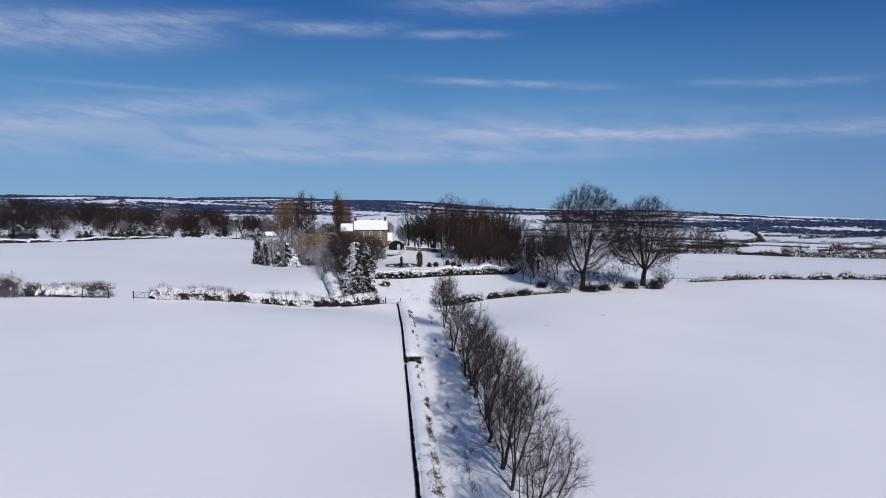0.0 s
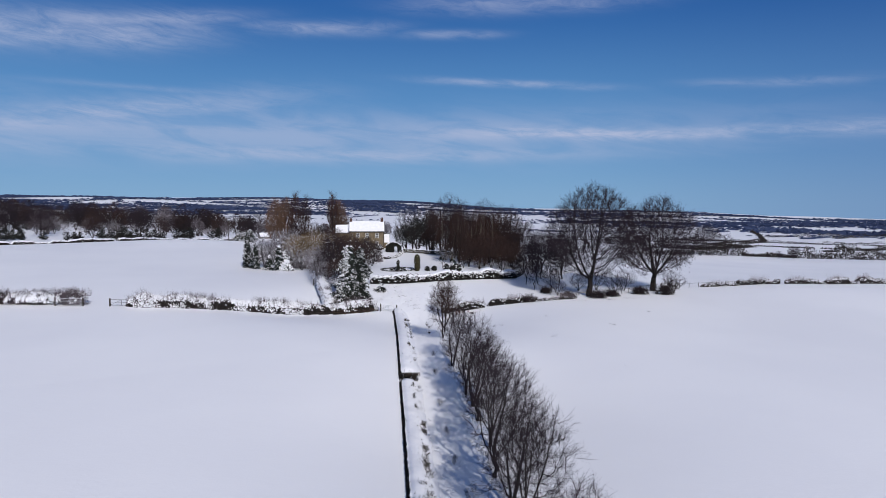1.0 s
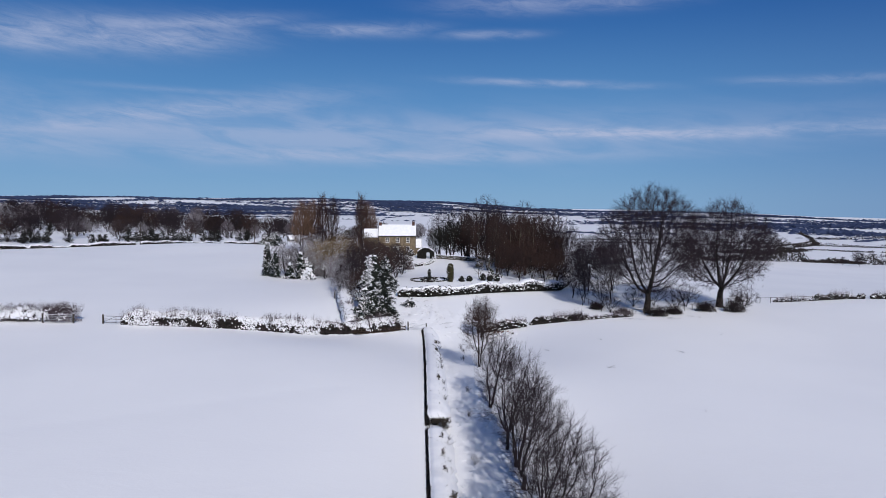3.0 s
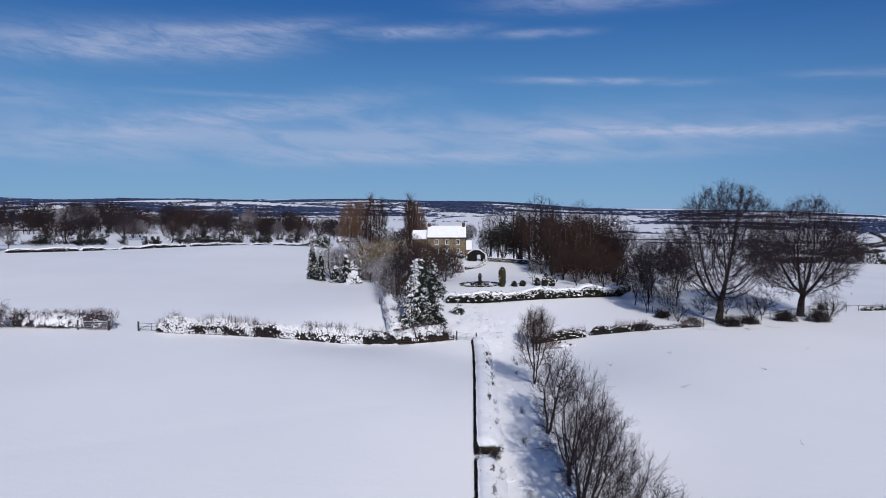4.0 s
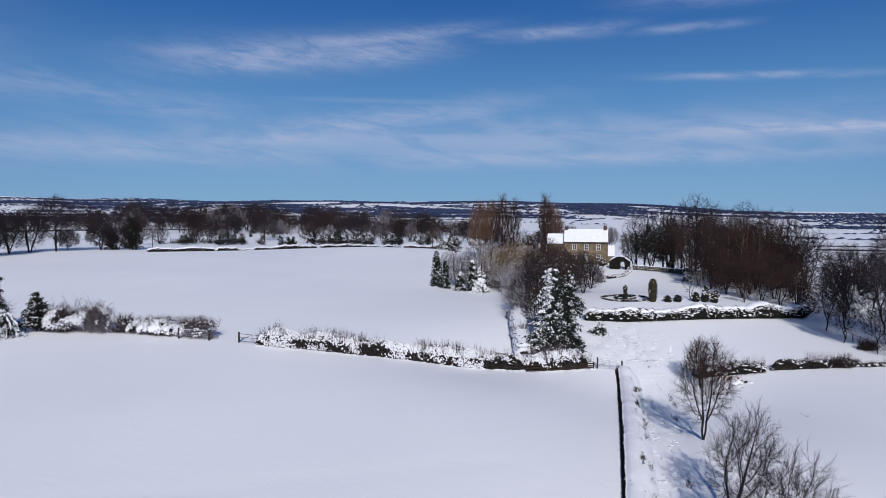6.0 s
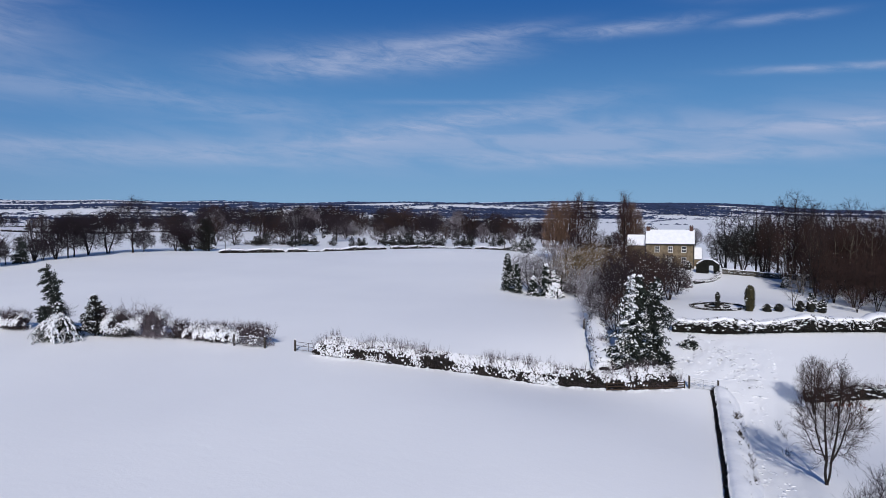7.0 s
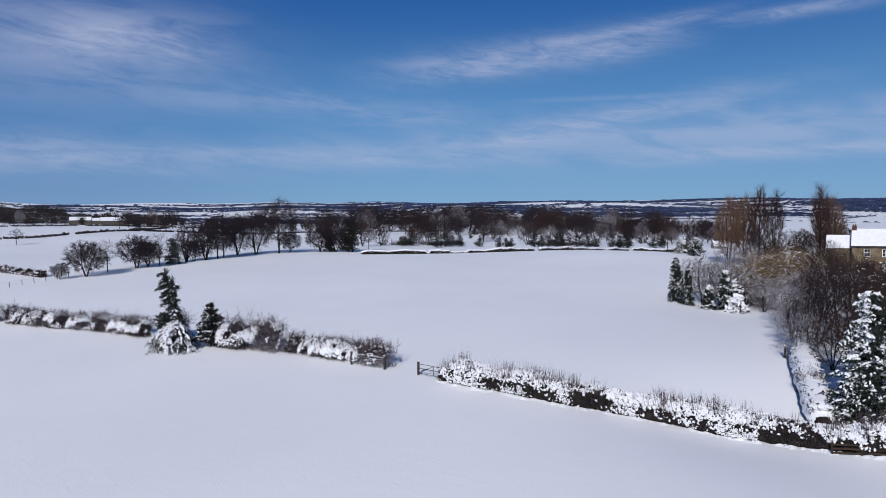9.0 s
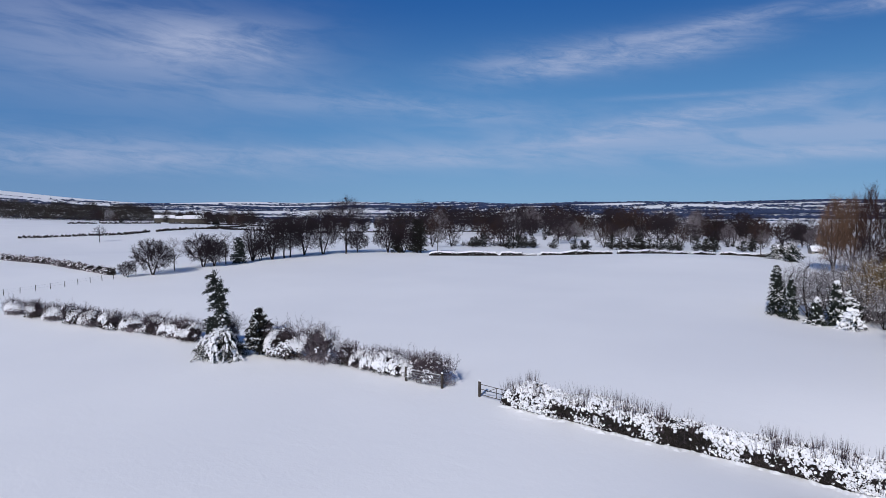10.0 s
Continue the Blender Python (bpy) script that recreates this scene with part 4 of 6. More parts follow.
def tufts(name, label, spots, seed, blades, tall, spreadout, lift=0.0):
    """Tufts of dead grass and twigs sticking out of the snow, each a thing."""
    for n, (x, y) in enumerate(spots):
        rng = np.random.default_rng(seed + n)
        foot = np.stack([rng.normal(size=blades) * spreadout[0], rng.normal(size=blades) * spreadout[1], np.full(blades, -0.05)], 1)
        top = foot + np.stack([rng.normal(size=blades) * 0.22, rng.normal(size=blades) * 0.22, rng.uniform(0.3, 1, blades) * tall], 1)
        ob = thing(name, label, "grass tuft", (x, y, z_at(x, y) + lift), 0, "tufts by the lane")
        part("grass", Bag().tubes(foot, top, 0.017, 0.005, 3).mesh("grass", STALKS), ob)


tuft_rng = np.random.default_rng(39)
LANE_TUFTS = [(1.75 - 0.043 * (y - 27) + tuft_rng.normal() * 0.12, y) for y in np.sort(np.concatenate([tuft_rng.uniform(24, 46, 34), tuft_rng.uniform(46, 108, 34), tuft_rng.normal(68.4, 0.5, 5)]))]
tufts("grass_tuft", "dark dead grass tuft poking through lane snow", [(x - 0.1, y) for x, y in LANE_TUFTS], 40, 34, 0.5, (0.13, 0.38), 0.5)
tufts("grass_tuft", "dark grass and twigs on the snowy bank", [(4.6, 31), (4.4, 35), (4.6, 38.5), (5.2, 40), (3.9, 47), (3.4, 55), (2.9, 63), (2.6, 73), (2.5, 80), (2.2, 98), (2.4, 104.5), (1.9, 107)], 80, 40, 0.55, (0.15, 0.75))



def bare_patch(x, y, wide, long, lift, seed):
    """Dark leaf and grass showing where the snow has slid off the hedge's shoulder."""
    rng = np.random.default_rng(seed)
    m = int(40 + 190 * wide * long)
    q = rng.normal(size=(m, 3)).clip(-2, 2) * (wide * 0.42, long * 0.42, 0.13)
    s = rng.uniform(0.05, 0.15, m)
    ob = thing("hedge_patch", "dark leaves and dead grass breaking through the hedge snow", "hedge patch", (x, y, z_at(x, y) + lift), 2, "bare patches of the lane hedge")
    part("foliage", Bag().lumps(q, np.stack([s * 1.7, s, s * 0.8], 1), rng, True, "tetra").mesh("foliage", HEDGE_LEAF), ob)
    k = m // 2
    part("grass", Bag().spikes(q[:k], q[:k] + rng.normal(size=(k, 3)) * (0.15, 0.15, 0.12) + (0, 0, 0.22), 0.02).mesh("grass", GRASS), ob)


for n, (x, y, wide, long) in enumerate(((0.7, 54.2, 0.45, 1.0), (0.85, 42.6, 0.5, 3.4), (0.55, 38.1, 0.7, 0.8), (0.95, 34.8, 0.7, 2.0), (1.1, 30.6, 0.6, 1.8), (1.15, 27.6, 0.7, 1.6), (1.2, 24.4, 0.6, 1.2), (0.65, 47.0, 0.6, 1.6),
                                        (0.7, 52.0, 0.5, 1.2), (-0.45, 68.7, 1.1, 0.9), (-1.2, 68.5, 0.7, 0.6), (-0.45, 65.4, 0.25, 1.4), (-0.25, 61.8, 0.25, 1.4), (-0.05, 58.6, 0.25, 1.0), (-1.1, 81.0, 0.25, 1.5), (-1.75, 98.0, 0.3, 1.6), (-2.1, 105, 0.3, 1.2))):
    bare_patch(x, y, wide, long, 0.82, 600 + n)

ROW_LABEL = "bare winter tree with fanning branches beside the lane"
row_kinds = [crowned_meshes(sd, 10.2, rc, 1.5, gt, BARK, TWIG, 640, 0.38, st, 0.1, 0.5, 4, 1.1, (ln, 0.0), fine=0.0105, spray=0.42, power=0.56, radial=0.7, leaders=6 if st == 1 else 0, tilts=(0.2, 0.85), gnarl=0.24, fork_at=0.95)
             for sd, st, rc, gt, ln in ((3, 1, 3.0, 0.19, 1.5), (7, 1, 3.2, 0.17, 1.2), (9, 2, 2.8, 0.17, 1.8))]
slim_row = crowned_meshes(24, 9.8, 2.5, 1.3, 0.105, BARK, TWIG_RED, 760, 0.38, 4, 0.05, 0.6, 5, 1.05, (0.3, 0.0), fine=0.0105, power=0.60, radial=0.5, spray=0.45, gnarl=0.35)
for kind, x, y, turn, size in ((0, 8.0, 19.5, 20, 0.9), (1, 7.8, 30.1, 80, 1.0), (2, 7.6, 34.8, 250, 0.9), (0, 7.2, 42.2, 10, 1.05), (1, 7.6, 50.2, 200, 0.95), (0, 7.0, 57.4, 260, 0.95), (2, 6.7, 61.5, 120, 0.88),
                               (1, 6.1, 64.9, 300, 0.98), (2, 4.9, 74.2, 60, 0.82)):
    plant("roadside_tree", ROW_LABEL, "tree", row_kinds[kind], (x, y), turn * 0.15 - 20, size, "trees along the lane")
plant("roadside_tree", "slender bare tree with a pale trunk beside the lane", "tree", slim_row, (4.3, 89.8), 0, 0.97, "trees along the lane")
plant("roadside_tree", "slim bare sapling at the end of the lane", "tree", slim_row, (5.5, 111.0), 130, 0.62, "trees along the lane")

# ---------------------------------------------------------------- field hedges
laden_hedge("thick field hedge laden with clumps of snow", [(-51.2, 103.8), (-44, 103.9), (-37, 104.7), (-28, 107.6), (-19, 109.6), (-13.5, 110.4), (-8.6, 113.2)], 2.7, 2.05, 21, (-0.25, 0.42))
HEDGE_BUSHES = [  # place, half length, half depth, height, snow, shoots
    (-61.4, 104.0, 3.9, 1.8, 2.7, 0.9, 420), (-66.8, 103.4, 2.9, 1.7, 2.4, 1.0, 160), (-70.0, 103.0, 2.4, 1.5, 2.1, 1.0, 140), (-72.6, 102.6, 2.2, 1.5, 2.3, 0.9, 90), (-76.8, 101.6, 3.5, 2.2, 4.0, 0.35, 200),
    (-81.2, 100.0, 3.3, 2.1, 3.7, 0.5, 140), (-91.6, 98.6, 2.0, 1.7, 3.6, 0.2, 160), (-98.3, 97.2, 2.7, 1.7, 2.5, 0.7, 240), (-102.2, 96.8, 2.7, 1.7, 2.3, 0.8, 260), (-106.3, 96.2, 2.8, 1.7, 2.5, 0.75, 260),
    (-110.8, 95.2, 2.7, 1.6, 2.2, 0.9, 200), (-115.4, 94.0, 3.0, 1.7, 2.4, 0.8, 320), (-119.8, 93.0, 2.9, 1.7, 2.3, 0.7, 240), (-124.0, 92.0, 2.7, 1.7, 2.5, 0.7, 240), (-129.2, 91.0, 2.9, 1.7, 2.2, 0.7, 240),
    (-134.2, 90.0, 2.8, 1.7, 2.3, 0.7, 180), (-139.8, 88.8, 2.8, 1.7, 2.2, 0.7, 180)]
for n, (x, y, rx, ry, rz, snow, spikes) in enumerate(HEDGE_BUSHES):
    plant("hedge_bush", "bare hedge bush dusted with snow beside the field", "bush", bush_meshes(300 + n, rx, ry, rz, SHOOT, 84, snow * (0.5 + 0.25 * (n % 3)), HEDGE_LEAF if n % 2 else TWIG_MAUVE, 0.11, int(spikes * 1.3)), (x, y), 0, 1.0, "bushes of the field hedge")

# ---------------------------------------------------------------- big ash trees and the right-hand hedge
ash_one = crowned_meshes(52, 23.6, 9.8, 3.0, 0.60, BARK, TWIG, 3600, 0.55, 1, 0.16, 0.47, 5, 1.25, (1.0, 0.0), fine=0.0135, leaders=5, power=0.50, fork_at=1.2, gnarl=0.46, tilts=(0.25, 1.5), spray=0.38, taper=0.45, radial=0.8)
ash_two = crowned_meshes(57, 21.2, 9.6, 3.0, 0.60, BARK, TWIG, 3600, 0.55, 1, 0.16, 0.47, 5, 1.25, (0.5, 0.0), fine=0.0135, leaders=5, power=0.50, fork_at=1.2, gnarl=0.46, tilts=(0.25, 1.5), spray=0.38, taper=0.45, radial=0.8)
plant("ash_tree", "tall bare ash tree with a wide rounded crown", "tree", ash_one, (36.8, 124.2), 30, 1.0)
ivy_rng = np.random.default_rng(58)
ivy_at = np.concatenate([np.array(c) + ivy_rng.normal(size=(m, 3)) * r for c, m, r in (((-6.5, -1.0, 9.5), 420, (1.3, 1.3, 1.7)), ((-5.0, 0.5, 6.8), 260, (1.2, 1.2, 1.1)), ((5.0, -0.5, 7.4), 240, (1.4, 1.2, 1.0)))])
ivy_size = ivy_rng.uniform(0.12, 0.3, len(ivy_at))
ash_two = [*ash_two, Bag().lumps(ivy_at, np.stack([ivy_size * 1.4, ivy_size, ivy_size * 0.7], 1), ivy_rng, True, "tetra").mesh("foliage", TWIG_RED)]
plant("ash_tree", "tall bare ash tree with a broad dense crown and brown ivy", "tree", ash_two, (53.6, 133.0), 0, 1.0)


# ---------------------------------------------------------------- the farmhouse
def wall_panel(bag, length, z0, z1, thick, openings, x0=0.0, y0=0.0):
    """A wall along x with openings (x0, z0, x1, z1) that go right through it."""
    xs = sorted({x0, x0 + length, *(o[0] for o in openings), *(o[2] for o in openings)})
    zs = sorted({z0, z1, *(o[1] for o in openings), *(o[3] for o in openings)})
    nx, nz = len(xs), len(zs)
    solid = {(i, j) for i in range(nx - 1) for j in range(nz - 1)
             if not any(o[0] < (xs[i] + xs[i + 1]) / 2 < o[2] and o[1] < (zs[j] + zs[j + 1]) / 2 < o[3] for o in openings)}
    verts = [(x, y, z) for y in (y0, y0 + thick) for z in zs for x in xs]
    back = nx * nz
    quads = []
    for i, j in solid:
        p, q, u, v = j * nx + i, j * nx + i + 1, (j + 1) * nx + i + 1, (j + 1) * nx + i
        quads += [(p, q, u, v), (v + back, u + back, q + back, p + back)]
        for (m, n), (e, f) in (((i, j - 1), (p, q)), ((i + 1, j), (q, u)), ((i, j + 1), (u, v)), ((i - 1, j), (v, p))):
            if (m, n) not in solid:
                quads.append((f, e, e + back, f + back))
    bag.add(verts, quads)


def gable_roof(x0, x1, y0, y1, eave, ridge, over=0.25, thick=0.18):
    """A pitched slab with its ridge along x."""
    ym = (y0 + y1) / 2
    slope = (ridge - eave) / (ym - y0)
    ring = [(y0 - over, eave - over * slope), (ym, ridge), (y1 + over, eave - over * slope), (y1 + over, eave - over * slope + thick), (ym, ridge + thick), (y0 - over, eave - over * slope + thick)]
    v = [(x, y, z) for x in (x0 - over * 0.6, x1 + over * 0.6) for y, z in ring]
    return Bag().add(v, [(0, 1, 4, 5), (1, 2, 3, 4), (6, 11, 10, 7), (7, 10, 9, 8), (0, 6, 7, 1), (1, 7, 8, 2), (5, 4, 10, 11), (4, 3, 9, 10), (0, 5, 11, 6), (2, 8, 9, 3)])


def gable_end(x0, x1, y0, y1, eave, ridge):
    """The triangle of wall under a gable, x0 to x1 thick."""
    ym = (y0 + y1) / 2
    v = [(x, y, z) for x in (x0, x1) for y, z in ((y0, eave), (y1, eave), (ym, ridge))]
    return v, [(0, 1, 4, 3), (1, 2, 5, 4), (2, 0, 3, 5)], [(0, 2, 1), (3, 4, 5)]


def sash_window(parent, x, z, w, h, y):
    """White sash window in its opening, with glazing bars, a pane and a stone sill."""
    bag = Bag()
    t = 0.11
    bag.box(x, y, z, x + t, y + 0.12, z + h).box(x + w - t, y, z, x + w, y + 0.12, z + h)
    bag.box(x + t, y, z, x + w - t, y + 0.12, z + t).box(x + t, y, z + h - t, x + w - t, y + 0.12, z + h)
    bag.box(x + t, y + 0.01, z + h / 2 - 0.05, x + w - t, y + 0.11, z + h / 2 + 0.05)
    bag.box(x + w / 2 - 0.03, y + 0.02, z + t, x + w / 2 + 0.03, y + 0.10, z + h - t)
    win = part("window", bag.mesh("window", PAINT), parent, "white sash window")
    part("pane", Bag().box(x + t, y + 0.05, z + t, x + w - t, y + 0.07, z + h - t).mesh("pane", GLASS), win)
    part("sill", Bag().box(x - 0.12, y - 0.22, z - 0.16, x + w + 0.12, y + 0.05, z - 0.003).mesh("sill", STONE), win)


def farmhouse():
    ob = thing("farmhouse", "two-storey sandstone farmhouse with white sash windows and snowy roof", "house", (-16.6, 207.4, 8.0), 3.5)
    ups = [(x, 3.65, x + 1.15, 5.25) for x in (-3.55, -0.42, 2.75)]
    downs = [(-3.55, 0.85, -2.40, 2.55), (2.75, 0.85, 3.90, 2.55)]
    door = (-0.45, 0.0, 0.65, 2.35)
    front = Bag()
    wall_panel(front, 11.5, -1.2, 5.9, 0.45, [*ups, *downs, door], -5.75, 0)
    part("front_wall", front.mesh("front_wall", STONE), ob, "honey-coloured sandstone front")
    rest = Bag().box(-5.75, 6.55, -1.2, 5.75, 7.0, 5.9).box(-5.75, 0.453, -1.2, -5.3, 6.547, 5.9).box(5.3, 0.453, -1.2, 5.75, 6.547, 5.9)
    rest.add(*gable_end(-5.75, -5.3, 0.1, 6.9, 5.9, 8.9)).add(*gable_end(5.3, 5.75, 0.1, 6.9, 5.9, 8.9))
    rest.box(-5.3, 0.46, 2.9, 5.3, 6.54, 3.05)
    part("side_walls", rest.mesh("side_walls", STONE), ob)
    for x0, z0, x1, z1 in ups + downs:
        sash_window(ob, x0, z0, x1 - x0, z1 - z0, 0.14)
    bag = Bag().box(-0.42, 0.2, 0, 0.62, 0.3, 2.3)
    leaf = part("door", bag.mesh("door", PAINT), ob, "white front door")
    part("door_handle", Bag().box(0.46, 0.14, 1.0, 0.54, 0.2, 1.12).mesh("door_handle", STEEL), leaf)
    part("door_hood", Bag().box(-0.9, -0.7, 2.45, 1.1, 0.1, 2.6).mesh("door_hood", PAINT), ob)
    part("roof", gable_roof(-5.75, 5.75, 0, 7, 5.9, 8.85).mesh("roof", SLATE), ob, "slate roof under snow")
    part("roof_snow", gable_roof(-5.6, 5.6, 0, 7, 6.09, 9.04, 0.3, 0.22).mesh("roof_snow", SNOW), ob, "smooth snow covering the roof")
    part("gutter", Bag().box(-5.9, -0.36, 5.58, 5.9, -0.26, 5.72).mesh("gutter", DARK_PAINT), ob)
    for x in (-5.68, 5.55):
        part("downpipe", Bag().tubes([(x, -0.12, -0.8)], [(x, -0.12, 5.6)], 0.08, 0.08, 8).mesh("downpipe", DARK_PAINT), ob)
    for x, tall in ((5.0, 9.95), (-5.3, 9.75)):
        stack = part("chimney", Bag().box(x - 0.42, 3.1, 8.3, x + 0.42, 3.9, tall).box(x - 0.5, 3.03, tall, x + 0.5, 3.97, tall + 0.14).mesh("chimney", BRICK), ob, "red brick chimney stack")
        for dx in (-0.2, 0.2):
            part("chimney_pot", Bag().tubes([(x + dx, 3.5, tall + 0.1)], [(x + dx, 3.5, tall + 0.45)], 0.13, 0.11, 8).mesh("chimney_pot", BRICK), stack)
    wing = Bag().box(-10.3, 0.7, -1.2, -5.755, 1.1, 5.3).box(-10.3, 6.0, -1.2, -5.755, 6.4, 5.3).box(-10.3, 1.103, -1.2, -9.9, 5.997, 5.3)
    wing.add(*gable_end(-10.3, -9.9, 0.8, 6.3, 5.3, 7.6))
    part("wing_wall", wing.mesh("wing_wall", STONE), ob, "lower sandstone wing")
    part("wing_roof", gable_roof(-10.3, -5.9, 0.7, 6.4, 5.3, 7.55, 0.2).mesh("wing_roof", SLATE), ob)
    part("wing_snow", gable_roof(-10.2, -5.92, 0.7, 6.4, 5.49, 7.76, 0.24, 0.2).mesh("wing_snow", SNOW), ob, "snow covering the wing roof")
    lean = Bag().box(5.76, 5.0, -1.2, 7.6, 5.4, 1.9).box(7.2, 5.403, -1.2, 7.6, 10.0, 1.9).box(5.76, 10.003, -1.2, 7.6, 10.4, 1.9)
    part("rear_wall", lean.mesh("rear_wall", STONE), ob, "low rear outbuilding wall")
    part("rear_roof", gable_roof(5.9, 7.6, 5.0, 10.4, 1.9, 4.3, 0.2).mesh("rear_roof", SLATE), ob)
    part("rear_snow", gable_roof(5.92, 7.5, 5.0, 10.4, 2.09, 4.5, 0.24, 0.2).mesh("rear_snow", SNOW), ob)


farmhouse()


def outbuilding(name, label, x, y, turn, length, depth, eave, ridge, wall=RENDER_WALL, category="building", lift=0.0, openings=()):
    """A plain long building with a snowy pitched roof."""
    ob = thing(name, label, category, (x, y, z_at(x, y) + lift), turn)
    bag = Bag()
    wall_panel(bag, length, -2.5, eave, 0.4, openings, -length / 2, 0)
    bag.box(-length / 2, depth - 0.4, -2.5, length / 2, depth, eave).box(-length / 2, 0.403, -2.5, -length / 2 + 0.4, depth - 0.403, eave).box(length / 2 - 0.4, 0.403, -2.5, length / 2, depth - 0.403, eave)
    bag.add(*gable_end(-length / 2, -length / 2 + 0.4, 0.1, depth - 0.1, eave, ridge)).add(*gable_end(length / 2 - 0.4, length / 2, 0.1, depth - 0.1, eave, ridge))
    part("wall", bag.mesh("wall", wall), ob)
    for x0, z0, x1, z1 in openings:
        win = part("window", Bag().box(x0, 0.16, z0, x1, 0.22, z1).mesh("window", GLASS), ob, "dark window")
        part("sill", Bag().box(x0 - 0.1, -0.1, z0 - 0.14, x1 + 0.1, 0.15, z0 - 0.004).mesh("sill", PAINT), win)
    part("roof", gable_roof(-length / 2, length / 2, 0, depth, eave, ridge).mesh("roof", SLATE), ob)
    part("roof_snow", gable_roof(-length / 2 + 0.1, length / 2 - 0.1, 0, depth, eave + 0.19, ridge + 0.19, 0.3, 0.25).mesh("roof_snow", SNOW), ob, "snow on the roof")
    return ob


outbuilding("garden_shed", "low outbuilding with a snowy roof behind shrubs", -34.0, 216, 25, 5.0, 4.0, 2.4, 4.0, WALL_STONE, "shed")

# ---------------------------------------------------------------- the garden
hedge("garden_hedge", "dark clipped garden hedge with snow along its top", [(-10.3, 132.4), (-4, 133.0), (2, 135.4), (9, 139.0), (16, 143.0), (21, 146.8), (24.3, 149.5)], 2.2, 1.9, 61,
      leaf=YEW, snow=0.26, density=100, lump=0.17, ragged=0.26, cap=True)
hedge("garden_hedge", "dark clipped garden hedge with snow along its top", [(24.4, 150.4), (27.5, 160), (29.5, 170), (30.5, 182)], 1.8, 1.9, 62, leaf=YEW, snow=0.35, density=40, lump=0.16, ragged=0.10)
hedge("border_hedge", "low snow-topped border along the lawn", [(-12.9, 188), (-9.5, 189.5), (-6.5, 193), (-5.2, 198), (-5.0, 202)], 0.9, 0.7, 63, leaf=YEW, snow=0.7, density=60, lump=0.16)
ring = [(-4.6 + 4.0 * math.cos(a), 148.6 + 3.3 * math.sin(a)) for a in np.linspace(0.15, 2 * math.pi - 0.15, 22)]
hedge("round_bed_edging", "low dark edging round a snowy circular bed", ring, 0.5, 0.26, 64, leaf=YEW, snow=0.15, density=60, lump=0.12, ragged=0.15)
ring = [(-4.6 + 1.9 * math.cos(a), 148.6 + 1.5 * math.sin(a)) for a in np.linspace(0.3, 2 * math.pi - 0.3, 14)]
hedge("round_bed_edging", "low dark inner edging of the circular bed", ring, 0.4, 0.22, 65, leaf=YEW, snow=0.12, density=70, lump=0.11, ragged=0.15)


def clipped(name, label, x, y, profile, seed, leaf, snow=0.25, category="topiary", lump=0.14):
    """A clipped shrub turned from a profile of (height, radius)."""
    rng = np.random.default_rng(seed)
    ob = thing(name, label, category, (x, y, z_at(x, y)), 0, "clipped shrubs in the garden")
    hs, rs = np.array(profile, float).T
    m = int(260 * float(np.mean(rs)) * (hs[-1] - hs[0]) + 80)
    h = rng.uniform(hs[0], hs[-1], m)
    a = rng.random(m) * 2 * np.pi
    r = np.interp(h, hs, rs) * rng.uniform(0.75, 1.05, m)
    s = lump * rng.uniform(0.6, 1.3, m)
    bag = Bag().lumps(np.stack([r * np.cos(a), r * np.sin(a), h], 1), np.stack([s * 1.4, s, s * 0.8], 1), rng, True, "tetra")
    k = np.arange(8) * np.pi / 4
    body = np.stack([np.stack([q * 0.85 * np.cos(k), q * 0.85 * np.sin(k), 0 * k + z], 1) for z, q in zip(hs, rs)])
    n = len(hs)
    idx = np.concatenate([np.stack([i * 8 + np.arange(8), i * 8 + (np.arange(8) + 1) % 8, i * 8 + 8 + (np.arange(8) + 1) % 8, i * 8 + 8 + np.arange(8)], 1) for i in range(n - 1)])
    part("inner_body", Bag().add(body, idx).mesh("inner_body", leaf), ob)
    part("foliage", bag.mesh("foliage", leaf), ob)
    q = int(m * snow)
    if q:
        h = rng.uniform(hs[0] + (hs[-1] - hs[0]) * 0.3, hs[-1], q)
        a = rng.random(q) * 2 * np.pi
        r = np.interp(h, hs, rs)
        s = lump * rng.uniform(0.6, 1.3, q)
        part("snow", Bag().lumps(np.stack([r * np.cos(a), r * np.sin(a), h + 0.05], 1), np.stack([s * 1.2, s, s * 0.5], 1), rng, False, "mound").mesh("snow", SNOW, True), ob)


clipped("topiary", "tall golden-green clipped yew column dusted with snow", 0.1, 146.4, [(0, 0.55), (0.5, 0.68), (2.6, 0.78), (3.5, 0.66), (3.9, 0.3), (4.0, 0.05)], 70, YEW_GOLD, 0.03)
clipped("topiary", "small black-green topiary spire on the circular bed", -4.6, 148.6, [(0, 0.45), (0.7, 0.5), (1.0, 0.32), (1.4, 0.42), (2.0, 0.4), (2.4, 0.1)], 71, YEW, 0.04, lump=0.1)
for x, y, h in ((2.6, 147.2, 1.1), (4.3, 148.2, 1.2), (7.4, 150.6, 1.7), (9.0, 151.5, 1.8), (10.6, 152.2, 2.0)):
    clipped("clipped_shrub", "small rounded dark shrub with snow on top", x, y, [(0, 0.6), (0.4 * h, 0.75), (0.8 * h, 0.5), (h, 0.05)], int(90 + x), YEW, 0.06, "shrub")
clipped("porch_shrub", "dark rounded shrub beside the front door", -12.2, 205.6, [(0, 0.8), (0.8, 1.0), (1.6, 0.7), (2.0, 0.1)], 99, YEW, 0.15, "shrub")


